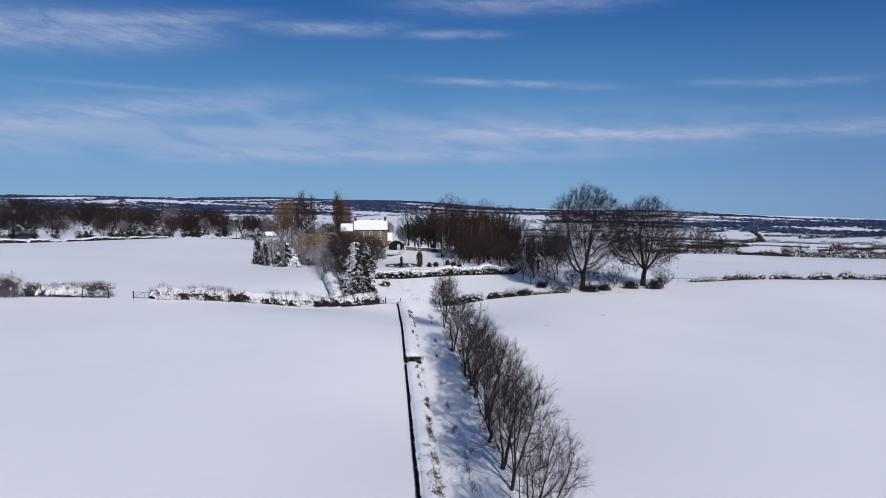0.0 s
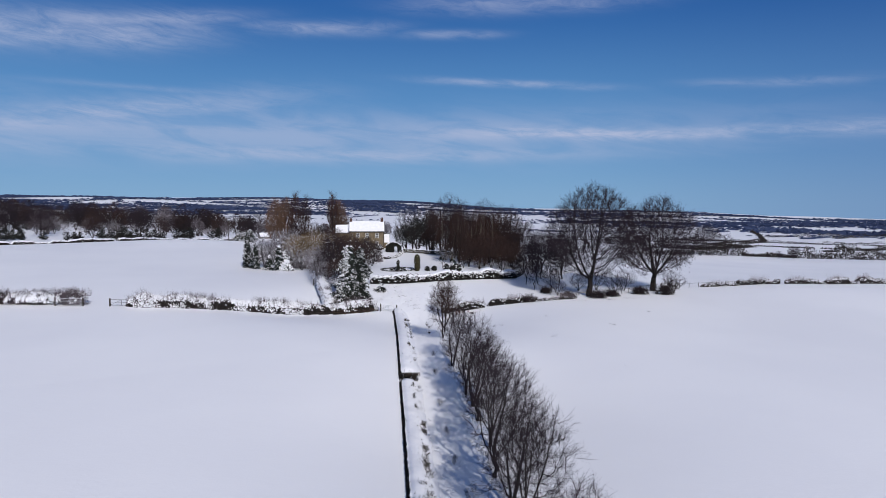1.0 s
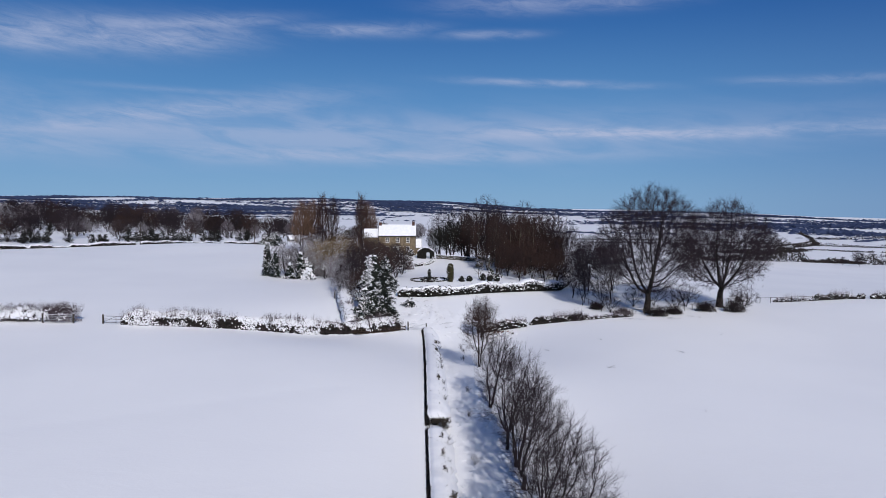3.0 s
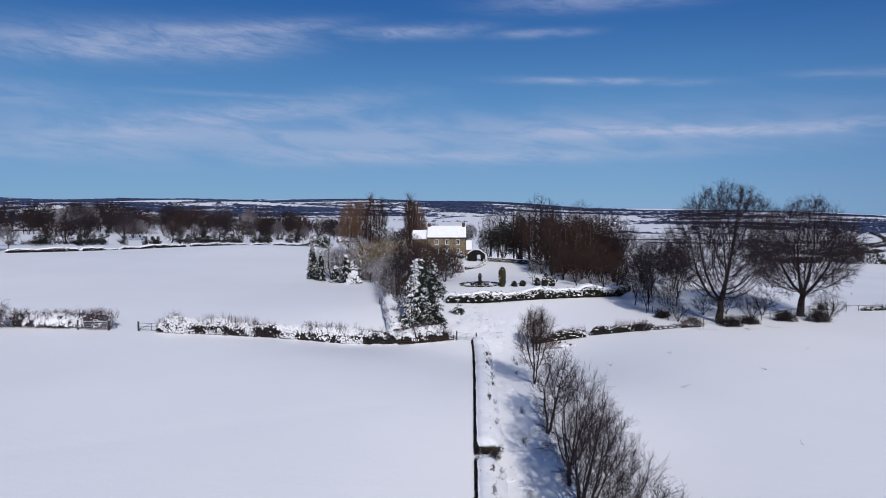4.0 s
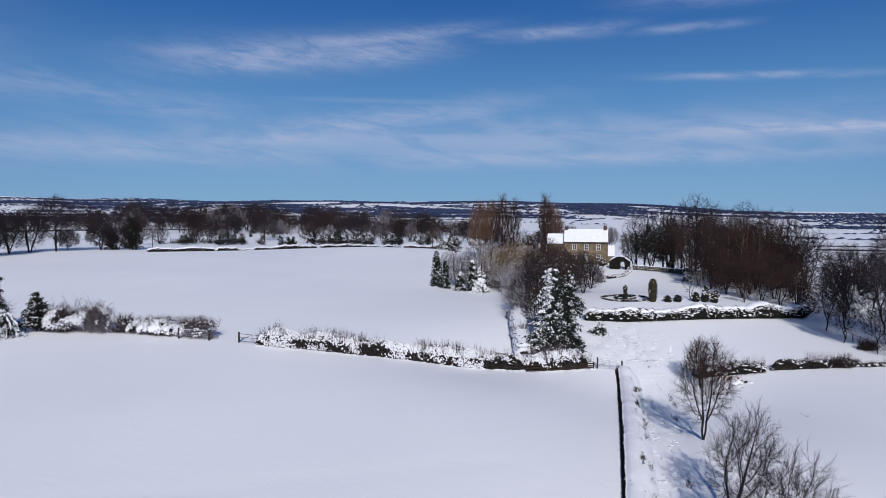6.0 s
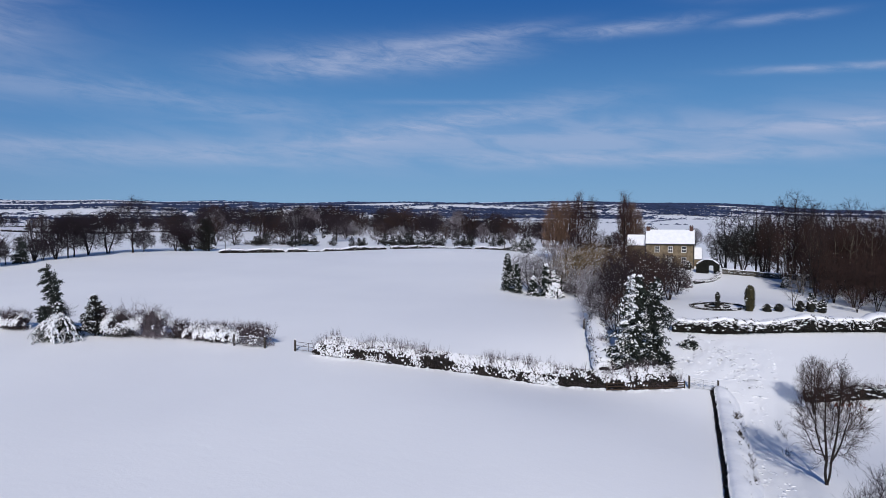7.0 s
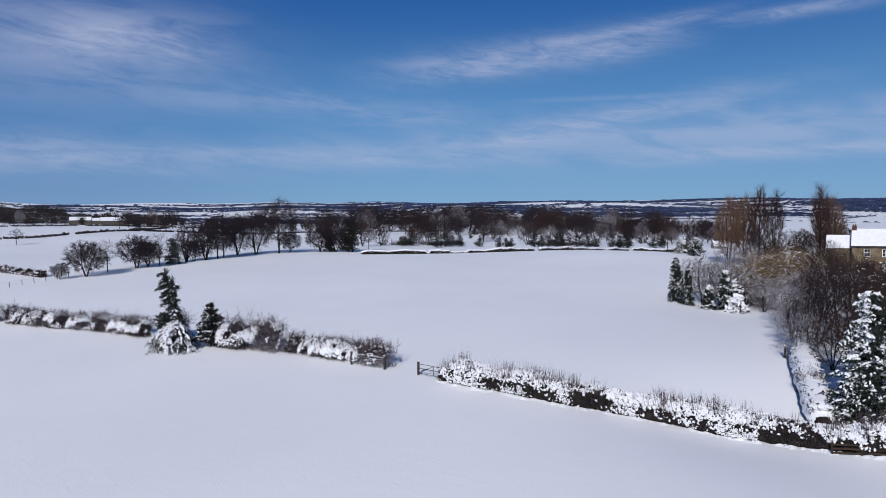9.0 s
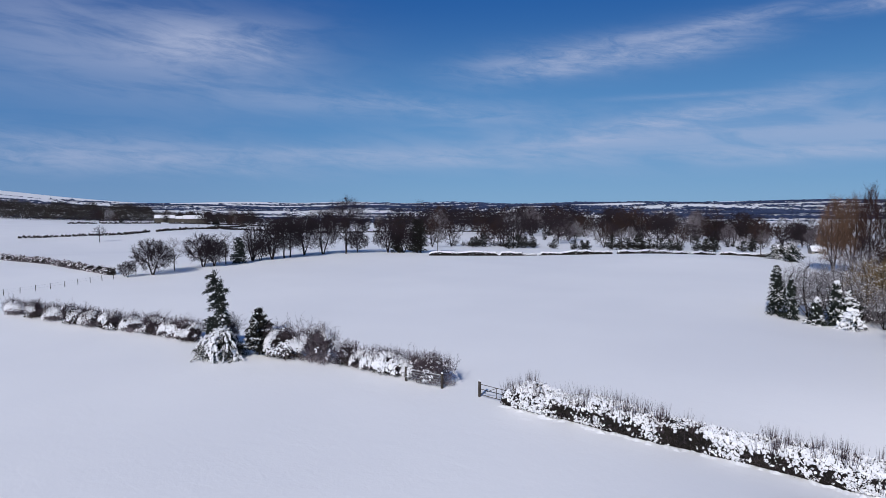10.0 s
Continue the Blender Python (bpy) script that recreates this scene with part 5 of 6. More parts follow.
def yew_arch():
    rng = np.random.default_rng(77)
    ob = thing("yew_arch", "dark clipped yew arch capped with snow", "topiary arch", (-7.6, 202.6, z_at(-7.6, 202.6)), 0, size=0.8)
    m = 5200
    p = rng.uniform((-3.1, -0.9, 0), (3.1, 0.9, 4.2), (m, 3))
    top = 4.1 * np.sqrt(np.clip(1 - (p[:, 0] / 3.4) ** 2 * 0.75, 0, 1))
    hole = (np.abs(p[:, 0] - 0.9) < 0.75) & (p[:, 2] < 2.5 - 0.5 * (p[:, 0] - 0.9) ** 2)
    p = p[(p[:, 2] < top) & ~hole]
    s = 0.2 * rng.uniform(0.6, 1.3, len(p))
    part("foliage", Bag().lumps(p, np.stack([s * 1.3, s, s * 0.9], 1), rng, True, "octa").mesh("foliage", YEW), ob)
    x = rng.uniform(-2.9, 2.9, 260)
    z = 4.1 * np.sqrt(np.clip(1 - (x / 3.4) ** 2 * 0.75, 0, 1))
    s = rng.uniform(0.2, 0.42, 260)
    part("snow", Bag().lumps(np.stack([x, rng.uniform(-0.9, 0.7, 260), z + 0.02], 1), np.stack([s, s, s * 0.5], 1), rng, False, "mound").mesh("snow", SNOW, True), ob)


yew_arch()


def stone_wall(name, label, points, thick, height, seed, snow=True):
    """A low dry-stone wall of separate stones with snow along its top."""
    rng = np.random.default_rng(seed)
    line, d, length = along(points, 0.45)
    base = ground(line[:, 0], line[:, 1]) + ground_detail(line[:, 0], line[:, 1])
    at = np.array((*line[0], base[0]))
    ob = thing(name, label, "wall", tuple(at))
    bag = Bag()
    turn = np.arctan2(d[:, 1], d[:, 0])
    for lay in range(int(height / 0.24)):
        c = np.concatenate([line, (base + 0.08 + lay * 0.24)[:, None]], 1) - at
        c = c + rng.normal(size=c.shape) * 0.03
        bag.lumps(c, np.stack([rng.uniform(0.24, 0.38, len(c)), np.full(len(c), thick * 0.62), rng.uniform(0.15, 0.21, len(c))], 1), rng, turn, "mound")
    tagged(part("stones", bag.mesh("stones", WALL_STONE), ob), kind="stuff")
    if snow:
        c = np.concatenate([line, (base + height)[:, None]], 1) - at
        part("snow", Bag().lumps(c, np.stack([np.full(len(c), 0.5), np.full(len(c), thick * 0.75), rng.uniform(0.12, 0.2, len(c))], 1), rng, turn, "mound").mesh("snow", SNOW, True), ob)
    return ob


stone_wall("garden_wall", "low dark stone wall at the edge of the lawn", [(-4.2, 203.4), (2, 203.8), (9, 201.5), (16, 198.5), (23, 194)], 0.5, 1.2, 78)

# ---------------------------------------------------------------- trees and shrubs round the house
def group_trees(name, label, category, kinds, spots, group, names=("trunk", "crown", "snow")):
    for n, (x, y, size) in enumerate(spots):
        plant(name, label, category, kinds[n % len(kinds)], (x, y), (n * 77) % 360, size, group, names)


poplars = [crowned_meshes(s, 20, 2.2, 2.4, 0.24, BARK, TWIG_RED, 900, 0.50, 1, 0.05, 0.5, 4, 2.0, fine=0.022, droop=-0.7, spray=0.35) for s in (31, 32)]
group_trees("poplar", "tall narrow bare poplar with russet twigs", "tree", poplars, [(-44.8, 234, 1.0), (-41.2, 234.5, 0.93), (-30, 225, 0.97)], "poplars behind the house")
broad = [crowned_meshes(33, 17, 3.3, 1.2, 0.22, BARK, TWIG_POPLAR, 1100, 0.52, 3, 0.05, 0.5, 5, 1.9, fine=0.023, droop=-0.6, spray=0.35)]
group_trees("russet_tree", "dense upright bare tree with russet twigs", "tree", broad, [(-52.0, 233, 1.0), (-48.8, 236, 1.03), (-28.2, 228, 0.98)], "russet trees behind the house")

woods_rng = np.random.default_rng(8)
wood_kinds = [crowned_meshes(sd, 15, rc, ft, 0.14, bk, tw, 330, 0.62, st, 0.05, 0.45, 4, 1.2, fine=0.017, droop=-0.15) for sd, rc, ft, st, bk, tw in
              ((41, 3.0, 3.0, 1, BARK, TWIG_RED), (42, 2.6, 2.0, 2, BARK, TWIG_RED), (43, 3.3, 4.5, 1, BARK, TWIG), (44, 2.6, 5.0, 1, BARK_PALE, TWIG_RED))]
spots = []
while len(spots) < 44:
    x, y = woods_rng.uniform(3, 31), woods_rng.uniform(172, 228)
    if x > 3 + (205 - y) * 0.28 and all(math.hypot(x - a, y - b) > 2.6 for a, b, _ in spots):
        spots.append((x, y, woods_rng.uniform(0.8, 1.15)))
group_trees("wood_tree", "slender bare tree in the wood beside the garden", "tree", wood_kinds, spots, "trees of the garden wood")
tall = [crowned_meshes(45, 19, 5.0, 7, 0.28, BARK, TWIG, 600, 0.7, 1, 0.3, 0.45, 3, 1.2, fine=0.014), crowned_meshes(46, 17, 5.5, 4, 0.28, BARK, TWIG, 600, 0.7, 1, 0.3, 0.45, 3, 1.2, fine=0.014)]
group_trees("tall_tree", "tall bare tree rising out of the garden wood", "tree", tall, [(11.4, 212, 1.08), (14.5, 206, 1.05), (23, 216, 1.02), (-1.5, 222, 0.95), (3.5, 226, 0.95), (-3.8, 226, 0.85), (8, 216, 0.95)], "tall trees of the garden wood")
thicket = [crowned_meshes(s, 7.5, 2.9, 0.8, 0.09, BARK, TWIG_RED, 330, 0.45, 4, 0.05, 0.5, 4, 1.0, fine=0.016) for s in (47, 48)]
russet = [crowned_meshes(sd, 8.6, 3.3, 0.15, 0.09, BARK, tw, 520, 0.45, 5, 0.05, 0.42, 4, 1.0, fine=0.0165, flecks=0.03) for sd, tw in ((147, TWIG_RED), (148, TWIG))]
group_trees("thicket_shrub", "dense russet bare shrub at the garden edge", "shrub", thicket, [(14.5, 170, 0.9), (17, 166, 1.0), (20, 163, 1.0), (22.5, 159, 0.95), (24.5, 156, 0.9), (19, 172, 1.2), (23, 168, 1.2), (26, 163, 1.1), (26.5, 171, 1.3), (15, 176, 1.15), (21, 178, 1.35), (12.5, 164, 0.6), (16.5, 159.5, 0.6), (10, 182, 1.0), (14, 184, 1.2), (18.5, 186, 1.3), (23, 187, 1.4), (27, 181, 1.4), (8, 196, 1.1), (12, 196, 1.3), (17, 196, 1.4), (22, 198, 1.4), (27, 194, 1.4), (5, 208, 1.2), (10, 210, 1.4), (15, 212, 1.4), (0, 214, 1.2), (21, 212, 1.4), (26, 206, 1.4)],
            "thicket shrubs")
group_trees("russet_shrub", "tall bare shrub with dark russet twigs", "shrub", russet, [(-17.5, 128, 0.72), (-20.3, 134, 0.85), (-15.5, 136, 0.85), (-18.2, 142, 1.05), (-14.2, 146, 0.95), (-21.5, 148, 1.0), (-17, 152, 1.12), (-12.8, 158, 0.95), (-22, 160, 1.1), (-17, 166, 1.0), (-12.5, 172, 0.9), (-15.5, 178, 0.9)],
            "shrubs beside the drive")
frosted = [crowned_meshes(s, 7.2, 3.3, 0.15, 0.08, BARK, TWIG_GREY, 400, 0.42, 5, 0.05, 0.42, 3, 0.9, fine=0.013, flecks=0.09) for s in (49, 50)]
group_trees("frosted_shrub", "pale frosted bare shrub beside the field", "shrub", frosted, [(-20.8, 130.5, 0.75), (-22.3, 137, 0.8), (-23.8, 144, 0.85), (-25.0, 152, 0.9), (-26.5, 160, 0.95), (-35.0, 170, 0.9), (-31, 165.5, 0.8), (-41.8, 170, 1.22), (-40.2, 168.2, 1.1), (-38.2, 168.5, 1.15), (-44.6, 171.5, 1.05), (-37, 182, 1.3), (-42, 190, 1.2), (-26, 172, 0.9)],
            "frosted shrubs")
golden = [crowned_meshes(sd, 8.4, 4.0, 0.5, 0.09, BARK, TWIG_GOLD, 520, 0.45, 5, 0.05, 0.5, 4, 1.0, fine=0.014, flecks=0.30, droop=0.12) for sd in (51, 151)]
group_trees("russet_shrub", "tall bare shrub before the farmhouse wing", "shrub", russet, [(-25.5, 200, 0.78), (-22.5, 197.5, 0.72), (-29, 203, 0.85), (-19.8, 199, 0.5), (-26, 207, 0.85), (-30.5, 209, 0.95), (-33, 198, 0.9), (-29.5, 192, 0.85), (-37, 204, 1.0), (-41, 212, 1.1), (-36, 220, 1.1)], "shrubs beside the farmhouse")
holly = [crowned_meshes(sd, 11.5, 5.0, 0.7, 0.22, BARK, YEW, 760, 0.52, 2, 0.1, 0.45, 6, 1.0, fine=0.026, flecks=0.06, gnarl=0.4) for sd in (561, 562)]
group_trees("holly_tree", "dark dense evergreen tree at the edge of the wood", "tree", holly, [(0.2, 212, 0.98), (4.6, 217, 1.05), (-4.4, 220, 0.75), (24.5, 190, 0.5)], "evergreens of the garden wood")
group_trees("golden_shrub", "wide golden-twigged willow shrub flecked with snow", "shrub", golden, [(-31.0, 172, 1.1), (-34.5, 176, 1.08), (-27.5, 178, 1.12), (-30.5, 180, 1.15)], "golden shrubs")
for n, (x, y, rx, rz) in enumerate(((-29, 170, 2.6, 3.4), (-33, 172, 2.4, 3.0), (-24.5, 166, 2.2, 3.0), (-14.6, 117, 1.9, 1.9), (-38, 178, 2.6, 3.4), (-18.5, 121, 1.6, 2.2), (-11.5, 184, 1.8, 2.0), (-13, 192, 1.8, 1.8), (-17.5, 189, 2.2, 2.6), (-21.5, 194, 2.4, 3.0), (-26, 192, 2.6, 3.2))):
    plant("snowy_bush", "tangled bare bush flecked with snow", "bush", bush_meshes(500 + n, rx, rx, rz, TWIG_MAUVE if n != 3 else TWIG_RED, 50, 0.35 if n != 3 else 0.05, TWIG_MAUVE if n != 3 else TWIG_RED, 0.17), (x, y), 0, 1.0, "snowy bushes", ("stems", "twig_mass", "snow"))

CONIFER_PARTS = ("trunk", "boughs", "snow")
plant("spruce", "tall snow-laden spruce beside the gate", "tree", conifer_meshes(81, 11.6, 2.8, 0.48, 0.3, 0.48, 2.4, cover_size=1.15, lit=3.6, ragged=0.45), (-13.6, 116.9), 0, 1.0, "", CONIFER_PARTS)
plant("spruce", "dark spruce with thinner snow beside the gate", "tree", conifer_meshes(82, 11.3, 2.3, 0.24, 0.35, 0.42, 2.0, cover_size=0.9, ragged=0.45), (-11.1, 117.4), 40, 1.0, "", CONIFER_PARTS)
for n, (x, y, h, r, s) in enumerate(((-46.0, 168, 7.8, 1.8, 0.45), (-43.2, 165.4, 6.2, 1.6, 0.5), (-37.0, 164.6, 6.6, 1.9, 0.8), (-39.2, 163.4, 4.0, 1.6, 0.8), (-35.6, 165.6, 5.4, 2.2, 1.0))):
    plant("field_spruce", "young dark spruce with snow on its boughs", "tree", conifer_meshes(84 + n, h, r, s * 0.26, 0.26, 0.75, 2.0, cover_size=0.85 + 0.35 * (s > 0.7)), (x, y), 0, 1.0, "spruces in the field", CONIFER_PARTS)
plant("snowy_conifer", "low spreading conifer weighed down by snow", "bush", conifer_meshes(90, 2.8, 2.6, 0.95, 0.35, 0.45, 3.0, cover_size=2.0), (-34.6, 162.8), 0, 1.0, "", CONIFER_PARTS)
for n, (x, y, h, r, s) in enumerate(((-40, 222, 7, 2.0, 0.3), (-34.5, 226, 8, 2.6, 0.5), (8.1, 188.8, 3.2, 1.3, 0.6), (-7.6, 125.6, 1.7, 1.3, 0.35), (9.6, 156, 2.6, 1.2, 0.3), (-66, 252, 5.0, 3.2, 0.5), (-72, 258, 4.2, 2.6, 0.6))):
    plant("garden_conifer", "small dark conifer carrying snow", "tree", conifer_meshes(100 + n, h, r, s, 0.2, 0.6, 1.6), (x, y), 0, 1.0, "small conifers", CONIFER_PARTS)
birch = [crowned_meshes(sd, 14, 2.6, 6.5, 0.15, BARK_PALE, TWIG_RED, 160, 0.6, 1, 0.1, 0.45, 3, 1.2, (ln, 0.0), fine=0.015) for sd, ln in ((161, 4.0), (162, -3.0))]
group_trees("leaning_tree", "pale-trunked bare tree leaning at the lawn edge", "tree", birch, [(9.0, 192, 0.9), (12.8, 188, 1.0), (15.2, 186, 0.85), (18.6, 184, 1.0), (11.0, 190, 0.75)], "leaning trees at the lawn")
lawn_tree = crowned_meshes(60, 5.0, 1.9, 1.0, 0.06, BARK_PALE, TWIG_GREY, 200, 0.4, 2, 0.1, 0.5, 2, 0.6, fine=0.008)
group_trees("lawn_tree", "small pale bare tree on the snowy lawn", "tree", [lawn_tree], [(6.6, 152.5, 1.0), (10.2, 178, 0.9), (12.5, 187, 1.0)], "small trees on the lawn")
edge_kinds = [crowned_meshes(s, 12.0, 4.4, 2.6, 0.15, BARK, TWIG, 700, 0.50, 1, 0.1, 0.45, 5, 1.1, (1.4, 0.0), fine=0.014, gnarl=0.5, leaders=4, tilts=(0.3, 1.2)) for s in (63, 64)]
group_trees("edge_tree", "dark bare tree in the group beside the hedge", "tree", edge_kinds, [(25.6, 139.1, 0.72), (26.1, 131.5, 0.55), (28.7, 142, 0.85), (31.5, 152, 0.95), (33.6, 163, 1.0), (29.3, 172, 1.05), (33.6, 140, 0.72), (37, 153, 0.95), (29.4, 128.6, 0.5), (39.5, 166, 1.0)],
            "trees between hedge and wood")


# ---------------------------------------------------------------- gates, fences and walls
def field_gate(name, label, p, q, height, bars, metal=True, post_height=None, rail=0.03):
    """A barred gate between two posts; each bar and post is a part."""
    mat = STEEL if metal else WOOD
    zp, zq = z_at(*p), z_at(*q)
    ob = thing(name, label, "gate", (*p, zp))
    d = np.array([q[0] - p[0], q[1] - p[1], zq - zp])
    for n in range(bars):
        h = 0.22 + (height - 0.25) * (n / (bars - 1)) ** 0.9
        part("rail", Bag().tubes([(0, 0, h)], [d + [0, 0, h]], rail, rail, 6).mesh("rail", mat), ob)
    for f in (0.01, 0.5, 0.99):
        part("stile", Bag().tubes([d * f + [0, 0, 0.2]], [d * f + [0, 0, height]], rail, rail, 6).mesh("stile", mat), ob)
    part("brace", Bag().tubes([(0, 0, 0.25)], [d * 0.5 + [0, 0, height - 0.05]], rail * 0.9, rail * 0.9, 6).mesh("brace", mat), ob)
    if metal:
        part("rail_snow", Bag().tubes([(0, 0, height + 0.035)], [d + [0, 0, height + 0.035]], 0.022, 0.022, 6).mesh("rail_snow", SNOW, True), ob)
    for f in (0, 1):
        tall = post_height or height + 0.25
        bag = Bag().box(-0.1, -0.1, -0.4, 0.1, 0.1, tall)
        post = part("post", bag.mesh("post", WOOD), ob, "stout wooden gatepost", at=tuple(d * (f * 1.03 - 0.015)))
        part("post_snow", Bag().lumps([(0, 0, tall)], [(0.14, 0.14, 0.12)], np.random.default_rng(3), False, "mound").mesh("post_snow", SNOW, True), post)
    return ob


field_gate("field_gate", "open galvanised field gate standing against the hedge", (-58.8, 103.0), (-63.2, 102.5), 1.3, 5)
field_gate("field_fence", "short wooden rail fence at the gateway", (-54.2, 103.4), (-50.2, 103.3), 1.25, 3, False)
field_gate("lane_gate", "closed galvanised gate across the lane side", (-6.9, 113.0), (-3.9, 113.0), 1.25, 5, rail=0.022)
field_gate("side_gate", "small wooden gate in the field corner", (-22.5, 130.6), (-20.6, 127.0), 1.2, 4, False)


def board_fence(points, height, seed, name="board_fence", label="brown wooden boards along the foot of the hedge", boards=3, gap=2.2):
    """Posts with boards between them."""
    line, d, _ = along(points, gap)
    z = [z_at(*p) for p in line]
    ob = thing(name, label, "fence", (*line[0], z[0]))
    o = np.array((*line[0], z[0]))
    rng = np.random.default_rng(seed)
    for n, (p, h) in enumerate(zip(line, z)):
        c = np.array((*p, h)) - o
        part("post", Bag().box(-0.06, -0.06, -0.3, 0.06, 0.06, height * rng.uniform(0.95, 1.12)).mesh("post", WOOD_BROWN), ob, at=tuple(c))
        if n + 1 < len(line):
            e = np.array((*line[n + 1], z[n + 1])) - o
            for k in range(boards):
                zz = height * (0.25 + 0.65 * k / max(1, boards - 1))
                lift = np.array([0, 0, zz + rng.normal() * 0.03])
                v = np.array([c + lift + (0, -0.09, -0.07), e + lift + (0, -0.09, -0.07), e + lift + (0, -0.09, 0.07), c + lift + (0, -0.09, 0.07)])
                w = v + (0, 0.03, 0)
                part("board", Bag().add(np.concatenate([v, w]), [(0, 1, 2, 3), (7, 6, 5, 4), (0, 4, 5, 1), (1, 5, 6, 2), (2, 6, 7, 3), (3, 7, 4, 0)]).mesh("board", WOOD_BROWN), ob)
    return ob


board_fence([(-15.5, 108.4), (-10.5, 110.7), (-7.4, 112.4)], 0.95, 5)


def post_line(name, label, points, gap, height, seed, wires=2, rails=0):
    """A line of stakes with wires or rails."""
    line, d, _ = along(points, gap)
    rng = np.random.default_rng(seed)
    z = [z_at(*p) for p in line]
    o = np.array((*line[0], z[0]))
    ob = thing(name, label, "fence", tuple(o))
    stake = Bag().tubes([(0, 0, -0.3)], [(0, 0, height)], 0.07, 0.06, 6).mesh("stake", WOOD)
    spots = [np.array((*p, h)) - o for p, h in zip(line, z)]
    for c in spots:
        s = part("stake", stake, ob, at=tuple(c))
        s.rotation_euler = (rng.normal() * 0.05, rng.normal() * 0.05, rng.random() * 3)
    a, b = np.array(spots[:-1]), np.array(spots[1:])
    for k in range(wires + rails):
        lift = np.array([0, 0, height * (0.9 - 0.4 * k)])
        r = 0.035 if k < rails else 0.008
        part("rail" if k < rails else "wire", Bag().tubes(a + lift, b + lift, r, r, 4).mesh("rail", WOOD if k < rails else STEEL), ob)
    return ob


post_line("stock_fence", "wooden stakes and wire across the snowy hollow", [(-163, 88), (-163.4, 99.7), (-164.2, 106), (-166.7, 115.5), (-168, 121)], 2.6, 1.2, 71)
post_line("stock_fence", "wooden post and rail fence below the ash trees", [(33.5, 121.8), (40, 124), (46, 128), (52, 133.5), (58, 139), (66, 140.4), (75, 142.2), (84, 144.6)], 2.4, 1.15, 72, 1, 1)
post_line("stock_fence", "short dark post and rail fence below the trees", [(27.0, 134.0), (28.0, 130.0), (28.6, 125.5)], 1.7, 1.2, 73, 0, 1)
hedge("corner_hedge", "round-topped hedge thickly capped with snow", [(-21.4, 134.5), (-20.2, 127.5), (-18.2, 119.5), (-16.8, 114.2)], 2.3, 1.7, 75, snow=0.2, cap="mantle", lump=0.16, density=40, ragged=0.1)

# low hedges on the right
hedge("roadside_hedge", "dark low hedge with a little snow on it", [(5.0, 114.2), (8, 115.2), (13.5, 116.4)], 2.2, 1.6, 22, leaf=HEDGE_LEAF, snow=0.22, twigs=36, density=70, lump=0.13, gaps=0.10, ragged=0.35)
hedge("thin_hedge", "thin gappy hedge with snow at its foot", [(14.2, 116.6), (20, 117.6), (26, 119), (33, 121.0)], 1.2, 1.05, 23, snow=0.14, twigs=50, density=50, lump=0.13, gaps=0.5, ragged=0.4)
hedge("thin_hedge", "low gappy hedge under patches of snow", [(68, 141.2), (75, 142.8), (84, 145.2), (90, 146.4)], 1.2, 1.2, 24, snow=0.32, twigs=34, density=42, lump=0.14, gaps=0.4, ragged=0.4)
hedge("thin_hedge", "low gappy hedge under patches of snow", [(91.5, 146.6), (104, 148.4), (118, 156), (134, 165.5), (160, 180)], 1.3, 1.25, 25, snow=0.38, twigs=26, density=38, lump=0.15, gaps=0.3, ragged=0.4)
for n, (x, y, rx, rz, s) in enumerate(((60.5, 140.8, 1.6, 1.5, 0.6), (31.6, 121.6, 1.6, 1.6, 0.15), (37.8, 121.4, 1.7, 1.8, 0.25), (41.5, 123.5, 1.5, 1.5, 0.2), (48.6, 127.2, 1.8, 2.2, 0.1), (54.4, 127.8, 1.9, 2.6, 0.1), (22.5, 118.0, 1.3, 1.5, 0.15), (28.0, 127.5, 1.2, 1.6, 0.1))):
    plant("fence_bush", "dark tangled bush at the fence with some snow", "bush", bush_meshes(600 + n, rx * 1.35, rx, rz * 0.75, TWIG, 70, 0.6 if s > 0.5 else 0, HEDGE_LEAF, 0.12, 110), (x, y), 0, 1.0, "bushes along the fence", ("stems", "twig_mass", "snow"))
low_limbs = crowned_meshes(66, 5.5, 3.4, 0.4, 0.08, BARK, TWIG, 300, 0.45, 4, 0.05, 0.5, 3, 1.0, fine=0.012)
group_trees("undergrowth", "sprawling bare undergrowth beneath the ash trees", "shrub", [low_limbs], [(43, 127, 0.75), (46.5, 132, 0.9), (57.5, 131, 0.85), (40.5, 133, 0.8), (36, 131, 0.7), (30, 124.5, 0.6)], "undergrowth")


def rubble_pile():
    """Rusty scrap and bricks half under snow."""
    rng = np.random.default_rng(91)
    ob = thing("scrap_pile", "heap of rusty red scrap half buried in snow", "scrap heap", (9.2, 112.6, z_at(9.2, 112.6)))
    for _ in range(16):
        bag = Bag().lumps([(0, 0, 0)], [(rng.uniform(0.2, 0.45), rng.uniform(0.12, 0.25), rng.uniform(0.1, 0.2))], rng)
        part("scrap_piece", bag.mesh("scrap_piece", RUST if rng.random() < 0.7 else WOOD), ob, at=(rng.normal() * 1.0, rng.normal() * 0.5, rng.uniform(0.1, 0.55)))
    c = np.stack([rng.normal(size=22) * 1.3, rng.normal(size=22) * 0.7, rng.uniform(0, 0.35, 22)], 1)
    part("snow", Bag().lumps(c, [(0.5, 0.4, 0.25)], rng, False, "mound").mesh("snow", SNOW, True), ob)


rubble_pile()


